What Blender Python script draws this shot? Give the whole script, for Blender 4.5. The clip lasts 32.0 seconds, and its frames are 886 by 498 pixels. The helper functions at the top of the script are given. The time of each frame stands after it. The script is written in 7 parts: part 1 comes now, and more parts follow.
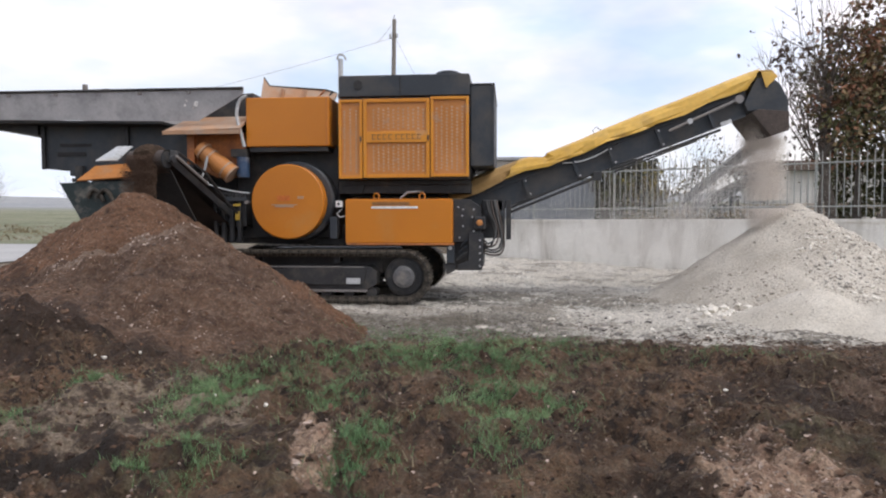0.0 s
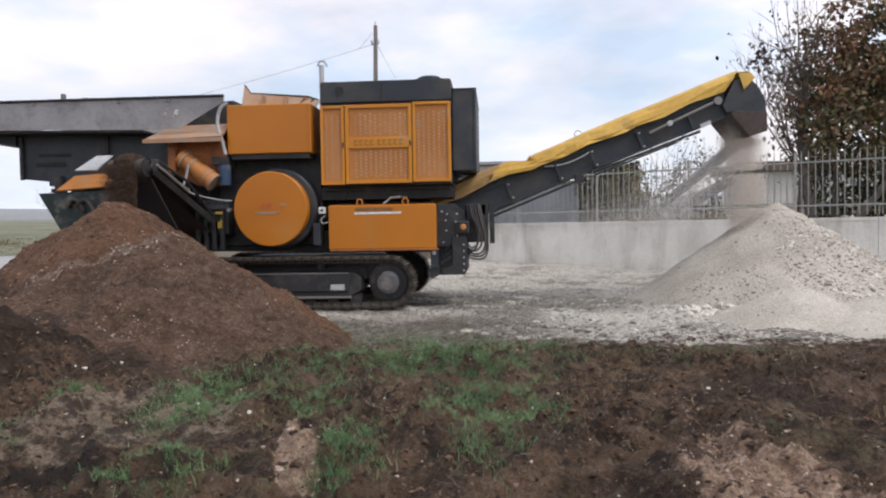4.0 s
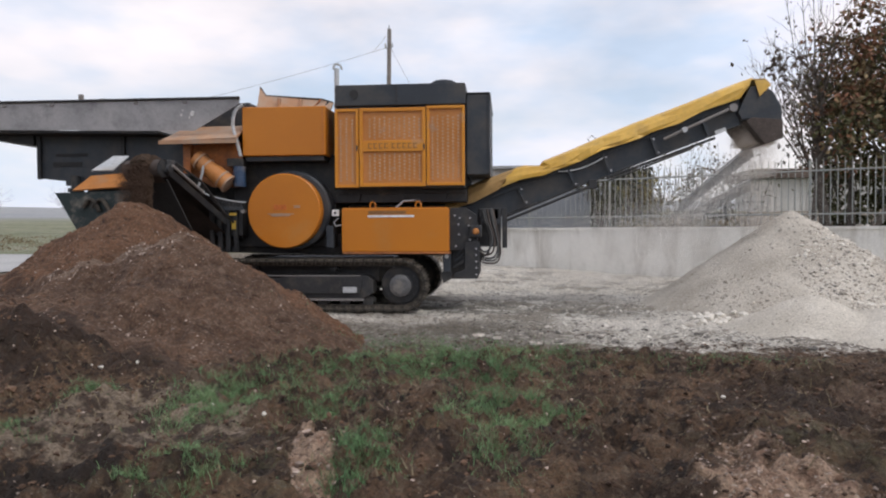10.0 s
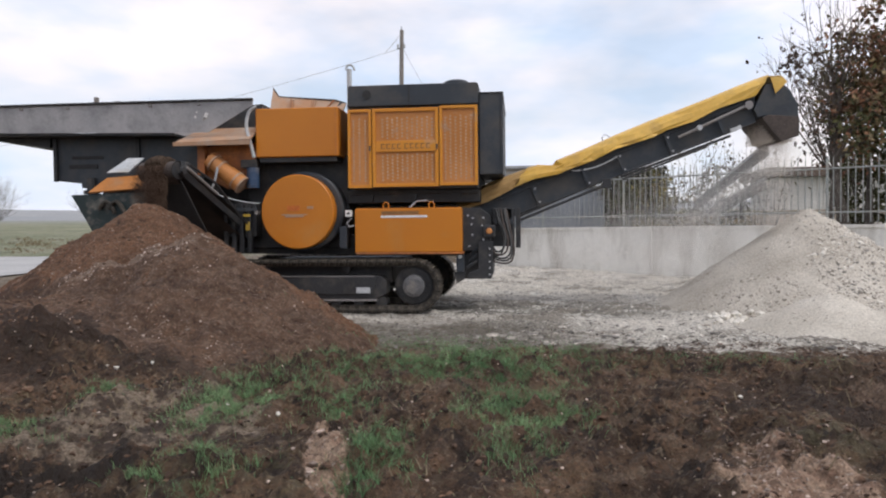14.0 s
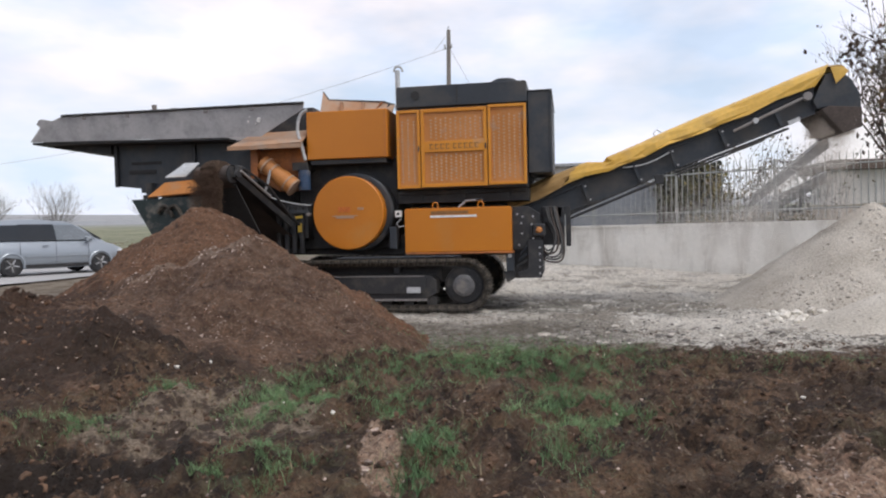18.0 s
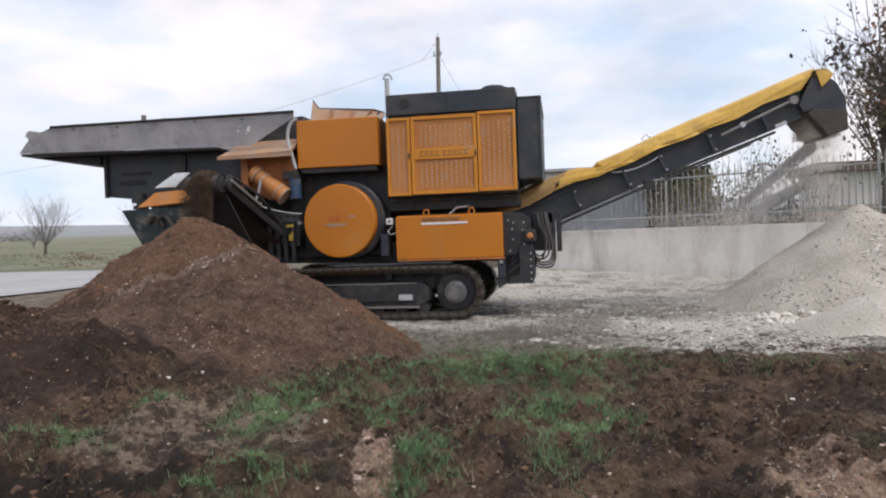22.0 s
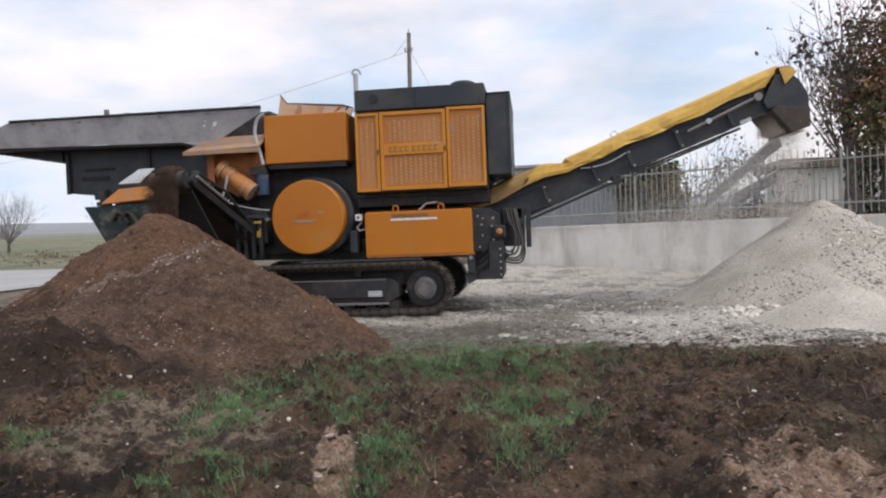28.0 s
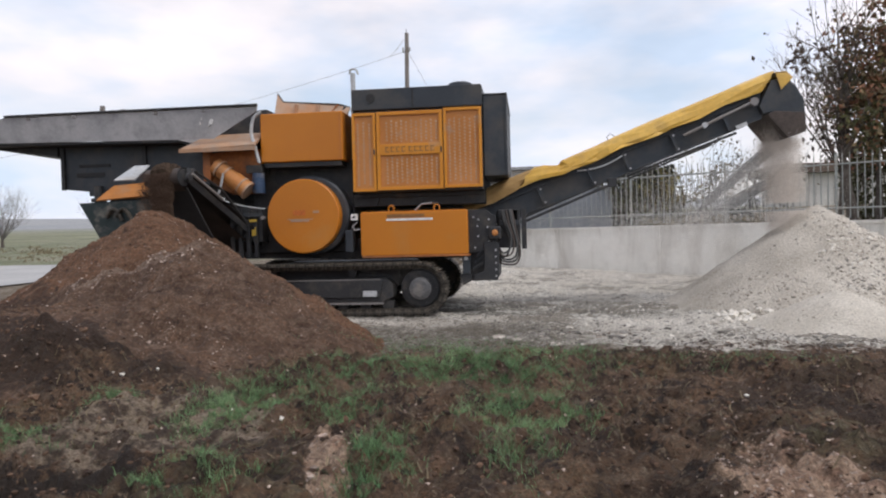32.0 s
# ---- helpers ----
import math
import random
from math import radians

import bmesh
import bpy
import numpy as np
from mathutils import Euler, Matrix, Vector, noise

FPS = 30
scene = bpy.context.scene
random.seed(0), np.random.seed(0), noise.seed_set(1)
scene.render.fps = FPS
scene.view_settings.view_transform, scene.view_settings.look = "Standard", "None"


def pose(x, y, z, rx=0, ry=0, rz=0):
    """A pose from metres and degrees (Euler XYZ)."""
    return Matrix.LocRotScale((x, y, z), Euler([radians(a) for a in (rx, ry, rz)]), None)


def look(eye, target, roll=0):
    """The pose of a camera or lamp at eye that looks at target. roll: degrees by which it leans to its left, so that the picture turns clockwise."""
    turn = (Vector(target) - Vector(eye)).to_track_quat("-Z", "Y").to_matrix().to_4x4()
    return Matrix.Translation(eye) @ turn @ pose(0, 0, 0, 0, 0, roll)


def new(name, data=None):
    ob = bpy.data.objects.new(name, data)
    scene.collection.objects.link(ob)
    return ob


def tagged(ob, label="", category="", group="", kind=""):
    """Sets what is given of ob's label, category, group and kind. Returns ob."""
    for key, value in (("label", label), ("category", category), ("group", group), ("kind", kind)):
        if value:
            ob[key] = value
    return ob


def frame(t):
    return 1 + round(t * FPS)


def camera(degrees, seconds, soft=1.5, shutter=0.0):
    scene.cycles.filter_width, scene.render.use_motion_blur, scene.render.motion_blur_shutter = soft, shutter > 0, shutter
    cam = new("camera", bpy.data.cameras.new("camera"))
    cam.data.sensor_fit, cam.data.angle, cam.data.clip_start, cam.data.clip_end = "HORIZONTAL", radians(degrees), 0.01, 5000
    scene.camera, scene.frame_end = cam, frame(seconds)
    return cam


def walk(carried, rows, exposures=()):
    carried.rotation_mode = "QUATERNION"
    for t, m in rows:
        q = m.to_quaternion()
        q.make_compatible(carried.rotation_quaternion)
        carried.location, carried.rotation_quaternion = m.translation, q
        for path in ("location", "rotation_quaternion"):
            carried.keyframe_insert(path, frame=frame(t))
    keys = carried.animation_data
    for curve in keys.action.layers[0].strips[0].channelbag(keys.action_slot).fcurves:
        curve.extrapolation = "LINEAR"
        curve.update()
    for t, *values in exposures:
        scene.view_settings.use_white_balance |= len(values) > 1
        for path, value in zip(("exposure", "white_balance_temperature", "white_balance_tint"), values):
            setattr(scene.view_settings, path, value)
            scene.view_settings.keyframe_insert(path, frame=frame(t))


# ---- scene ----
cam = camera(64.0, 32.0, 2.1)
PATH = [
    (0, (0.009, 0.034, 1.308), (-0.18, 2.023, 1.224), -0.1),
    (0.5, (0.019, 0.015, 1.301), (-0.159, 2.006, 1.229), -0.3),
    (1, (0.025, 0.016, 1.303), (-0.14, 2.008, 1.237), -0.6),
    (1.5, (0.022, 0.017, 1.299), (-0.148, 2.009, 1.235), -0.7),
    (2, (0.027, 0.022, 1.297), (-0.144, 2.014, 1.22), -0.5),
    (2.5, (0.026, 0.021, 1.296), (-0.154, 2.011, 1.223), -0.8),
    (3, (0.024, 0.02, 1.295), (-0.156, 2.01, 1.219), -0.7),
    (3.5, (0.024, 0.021, 1.297), (-0.155, 2.012, 1.223), -0.9),
    (4, (0.032, 0.031, 1.296), (-0.116, 2.024, 1.227), -1.0),
    (4.5, (0.025, 0.023, 1.299), (-0.087, 2.019, 1.228), -1.0),
    (6.5, (0.015, 0.026, 1.305), (-0.089, 2.023, 1.261), -0.7),
    (7, (0.008, 0.02, 1.306), (-0.111, 2.016, 1.267), -0.7),
    (7.5, (0.014, 0.032, 1.3), (-0.114, 2.028, 1.264), -0.8),
    (8, (0.015, 0.029, 1.302), (-0.112, 2.025, 1.268), -1.0),
    (8.5, (0.014, 0.02, 1.302), (-0.116, 2.016, 1.269), -1.0),
    (9, (0.012, 0.018, 1.303), (-0.118, 2.014, 1.253), -0.6),
    (9.5, (0.002, 0.018, 1.303), (-0.145, 2.012, 1.25), -0.6),
    (10, (-0.006, 0.02, 1.303), (-0.182, 2.011, 1.244), -0.3),
    (10.5, (0.007, 0.017, 1.301), (-0.151, 2.01, 1.241), 0.1),
    (11, (-0.009, 0.017, 1.301), (-0.152, 2.011, 1.247), -0.1),
    (11.5, (-0.006, 0.026, 1.299), (-0.179, 2.018, 1.246), -0.3),
    (12, (-0.007, 0.032, 1.296), (-0.181, 2.024, 1.248), -0.4),
    (12.5, (-0.005, 0.029, 1.294), (-0.204, 2.019, 1.244), -0.5),
    (13, (-0.01, 0.032, 1.297), (-0.207, 2.022, 1.24), -0.3),
    (13.5, (-0.008, 0.04, 1.294), (-0.21, 2.029, 1.237), -0.4),
    (15.5, (-0.017, 0.038, 1.292), (-0.316, 2.015, 1.236), -0.9),
    (16, (-0.021, 0.033, 1.295), (-0.358, 2.004, 1.238), -0.9),
    (16.5, (-0.024, 0.042, 1.292), (-0.366, 2.011, 1.228), -1.0),
    (17, (-0.022, 0.034, 1.294), (-0.368, 2.003, 1.229), -1.3),
    (17.5, (-0.022, 0.029, 1.296), (-0.367, 1.998, 1.238), -1.3),
    (18, (-0.023, 0.035, 1.294), (-0.372, 2.003, 1.238), -1.3),
    (18.5, (-0.022, 0.033, 1.294), (-0.375, 2.001, 1.236), -1.3),
    (19, (-0.025, 0.032, 1.293), (-0.386, 1.999, 1.231), -1.4),
    (19.5, (-0.027, 0.035, 1.295), (-0.384, 2.002, 1.233), -1.2),
    (20, (-0.027, 0.035, 1.292), (-0.392, 2.0, 1.226), -1.2),
    (20.5, (-0.025, 0.029, 1.293), (-0.385, 1.995, 1.239), -1.6),
    (21, (-0.023, 0.02, 1.294), (-0.385, 1.986, 1.252), -1.9),
    (21.5, (-0.017, 0.017, 1.298), (-0.373, 1.984, 1.261), -2.1),
    (22, (-0.007, 0.017, 1.303), (-0.334, 1.99, 1.264), -2.0),
    (22.5, (0.01, 0.025, 1.297), (-0.278, 2.004, 1.251), -1.6),
    (23, (0.02, 0.041, 1.293), (-0.237, 2.024, 1.25), -2.1),
    (23.5, (0.032, 0.051, 1.292), (-0.227, 2.034, 1.244), -2.1),
    (24, (0.037, 0.058, 1.293), (-0.216, 2.041, 1.24), -1.8),
    (24.5, (0.047, 0.061, 1.293), (-0.198, 2.045, 1.242), -2.2),
    (25, (0.045, 0.062, 1.291), (-0.186, 2.048, 1.238), -2.0),
    (25.5, (0.039, 0.07, 1.284), (-0.191, 2.056, 1.218), -1.8),
    (27.5, (0.044, 0.059, 1.288), (-0.202, 2.043, 1.233), -2.3),
    (28, (0.046, 0.053, 1.289), (-0.207, 2.036, 1.238), -2.2),
    (28.5, (0.048, 0.052, 1.289), (-0.208, 2.035, 1.247), -2.4),
    (29, (0.043, 0.05, 1.292), (-0.21, 2.033, 1.248), -2.1),
    (29.5, (0.043, 0.051, 1.29), (-0.201, 2.035, 1.242), -2.0),
    (30, (0.048, 0.052, 1.29), (-0.197, 2.036, 1.242), -2.0),
    (30.5, (0.047, 0.056, 1.29), (-0.196, 2.041, 1.244), -1.8),
    (31, (0.048, 0.053, 1.29), (-0.191, 2.038, 1.245), -1.7),
    (31.5, (0.047, 0.052, 1.292), (-0.189, 2.038, 1.246), -1.9),
    (32, (0.047, 0.054, 1.292), (-0.193, 2.039, 1.242), -1.5),
]
walk(cam, [(t, look(eye, target, roll)) for t, eye, target, roll in PATH], [(0, 0.12), (1, 0.0), (4, 0.0), (7, -0.14), (10, -0.12), (13, -0.06), (16, 0.0), (21, 0.0), (24, -0.06), (32, -0.06)])

# ---- world and sun ----
world = bpy.data.worlds.new("overcast_sky")
scene.world = world
world.use_nodes = True
wn, wl = world.node_tree.nodes, world.node_tree.links
wn.clear()
w_out = wn.new("ShaderNodeOutputWorld")
w_bg = wn.new("ShaderNodeBackground")
w_sky = wn.new("ShaderNodeTexSky")
w_sky.sky_type = "NISHITA"
w_sky.sun_disc = False
w_sky.sun_elevation, w_sky.sun_rotation = radians(48), radians(125)
w_tint = wn.new("ShaderNodeMix")
w_tint.data_type, w_tint.blend_type = "RGBA", "MULTIPLY"
w_tint.inputs[0].default_value = 1.0
w_tint.inputs[7].default_value = (1.25, 1.1, 0.98, 1)
w_co = wn.new("ShaderNodeTexCoord")
w_map = wn.new("ShaderNodeMapping")
w_map.inputs["Scale"].default_value = (1.0, 1.0, 2.6)
w_map.inputs["Location"].default_value = (1.3, -0.6, 0.25)
w_no = wn.new("ShaderNodeTexNoise")
w_no.inputs["Scale"].default_value, w_no.inputs["Detail"].default_value = 2.6, 6
w_ramp = wn.new("ShaderNodeValToRGB")
w_ramp.color_ramp.elements[0].position, w_ramp.color_ramp.elements[0].color = 0.36, (0.5, 0.5, 0.5, 1)
w_ramp.color_ramp.elements[1].position, w_ramp.color_ramp.elements[1].color = 0.62, (1, 1, 1, 1)
w_no2 = wn.new("ShaderNodeTexNoise")
w_no2.inputs["Scale"].default_value, w_no2.inputs["Detail"].default_value = 4.0, 4
w_cl = wn.new("ShaderNodeValToRGB")
w_cl.color_ramp.elements[0].position, w_cl.color_ramp.elements[0].color = 0.35, (5.8, 6.8, 8.5, 1)
w_cl.color_ramp.elements[1].position, w_cl.color_ramp.elements[1].color = 0.6, (8.95, 8.4, 8.75, 1)
w_mix = wn.new("ShaderNodeMix")
w_mix.data_type = "RGBA"
wl.new(w_co.outputs["Generated"], w_map.inputs["Vector"])
wl.new(w_map.outputs[0], w_no.inputs["Vector"])
wl.new(w_map.outputs[0], w_no2.inputs["Vector"])
wl.new(w_no.outputs["Fac"], w_ramp.inputs["Fac"])
wl.new(w_no2.outputs["Fac"], w_cl.inputs["Fac"])
wl.new(w_sky.outputs[0], w_tint.inputs[6])
wl.new(w_ramp.outputs["Color"], w_mix.inputs[0])
wl.new(w_tint.outputs[2], w_mix.inputs[6])
wl.new(w_cl.outputs["Color"], w_mix.inputs[7])
wl.new(w_mix.outputs[2], w_bg.inputs["Color"])
w_bg.inputs["Strength"].default_value = 0.128
wl.new(w_bg.outputs[0], w_out.inputs["Surface"])

sun = new("sun", bpy.data.lights.new("sun", "SUN"))
sun.data.energy, sun.data.angle, sun.data.color = 1.5, radians(22), (1.0, 0.97, 0.93)
sun.matrix_world = look((6, -4, 10), (0, 0, 0))
scene.view_settings.exposure = 0.0

# ---- materials ----


def surf(name, c1, c2, scale=1.5, rough=0.7, bump=0.3, metal=0.0, fine=30.0, dirt=None, dirt_amount=0.0, dirt_scale=2.5, dist=0.01, island=0.0, grit=0.2, streak=1.0):
    """Two colours in patches, a fine grain, optional dirt, and relief. Scales are per metre."""
    m = bpy.data.materials.new(name)
    m.use_nodes = True
    nt = m.node_tree
    n, k = nt.nodes, nt.links
    p = n["Principled BSDF"]
    co = n.new("ShaderNodeTexCoord")
    big = n.new("ShaderNodeTexNoise")
    big.inputs["Scale"].default_value, big.inputs["Detail"].default_value = scale, 5
    k.new(co.outputs["Object"], big.inputs["Vector"])
    r = n.new("ShaderNodeValToRGB")
    r.color_ramp.elements[0].position, r.color_ramp.elements[1].position = 0.34, 0.66
    r.color_ramp.elements[0].color, r.color_ramp.elements[1].color = (*c1, 1), (*c2, 1)
    k.new(big.outputs["Fac"], r.inputs["Fac"])
    small = n.new("ShaderNodeTexNoise")
    small.inputs["Scale"].default_value, small.inputs["Detail"].default_value = fine, 6
    k.new(co.outputs["Object"], small.inputs["Vector"])
    g = n.new("ShaderNodeMapRange")
    g.inputs["From Min"].default_value, g.inputs["From Max"].default_value = 0.3, 0.7
    g.inputs["To Min"].default_value, g.inputs["To Max"].default_value = 1 - grit, 1 + grit
    k.new(small.outputs["Fac"], g.inputs["Value"])
    mul = n.new("ShaderNodeMix")
    mul.data_type, mul.blend_type = "RGBA", "MULTIPLY"
    mul.inputs[0].default_value = 1.0
    k.new(r.outputs["Color"], mul.inputs[6])
    k.new(g.outputs[0], mul.inputs[7])
    col = mul.outputs[2]
    if island:
        ge = n.new("ShaderNodeNewGeometry")
        mr = n.new("ShaderNodeMapRange")
        mr.inputs["To Min"].default_value, mr.inputs["To Max"].default_value = 1 - island, 1 + island
        k.new(ge.outputs["Random Per Island"], mr.inputs["Value"])
        mi = n.new("ShaderNodeMix")
        mi.data_type, mi.blend_type = "RGBA", "MULTIPLY"
        mi.inputs[0].default_value = 1.0
        k.new(col, mi.inputs[6])
        k.new(mr.outputs[0], mi.inputs[7])
        col = mi.outputs[2]
    rgh = None
    if dirt:
        d = n.new("ShaderNodeTexNoise")
        d.inputs["Scale"].default_value, d.inputs["Detail"].default_value, d.inputs["Roughness"].default_value = dirt_scale, 8, 0.65
        run = n.new("ShaderNodeMapping")
        run.inputs["Scale"].default_value = (1, 1, streak)
        k.new(co.outputs["Object"], run.inputs["Vector"])
        k.new(run.outputs[0], d.inputs["Vector"])
        dr = n.new("ShaderNodeMapRange")
        dr.inputs["From Min"].default_value, dr.inputs["From Max"].default_value = 0.62 - 0.35 * dirt_amount, 0.8 - 0.2 * dirt_amount
        dr.inputs["To Max"].default_value = 0.85
        k.new(d.outputs["Fac"], dr.inputs["Value"])
        dm = n.new("ShaderNodeMix")
        dm.data_type = "RGBA"
        dm.inputs[7].default_value = (*dirt, 1)
        k.new(dr.outputs[0], dm.inputs[0])
        k.new(col, dm.inputs[6])
        col = dm.outputs[2]
        rr = n.new("ShaderNodeMapRange")
        rr.inputs["To Min"].default_value, rr.inputs["To Max"].default_value = rough, 0.9
        k.new(dr.outputs[0], rr.inputs["Value"])
        rgh = rr.outputs[0]
    k.new(col, p.inputs["Base Color"])
    p.inputs["Roughness"].default_value, p.inputs["Metallic"].default_value = rough, metal
    if rgh:
        k.new(rgh, p.inputs["Roughness"])
    if bump:
        b = n.new("ShaderNodeBump")
        b.inputs["Strength"].default_value, b.inputs["Distance"].default_value = bump, dist
        k.new(small.outputs["Fac"], b.inputs["Height"])
        k.new(b.outputs[0], p.inputs["Normal"])
    return m


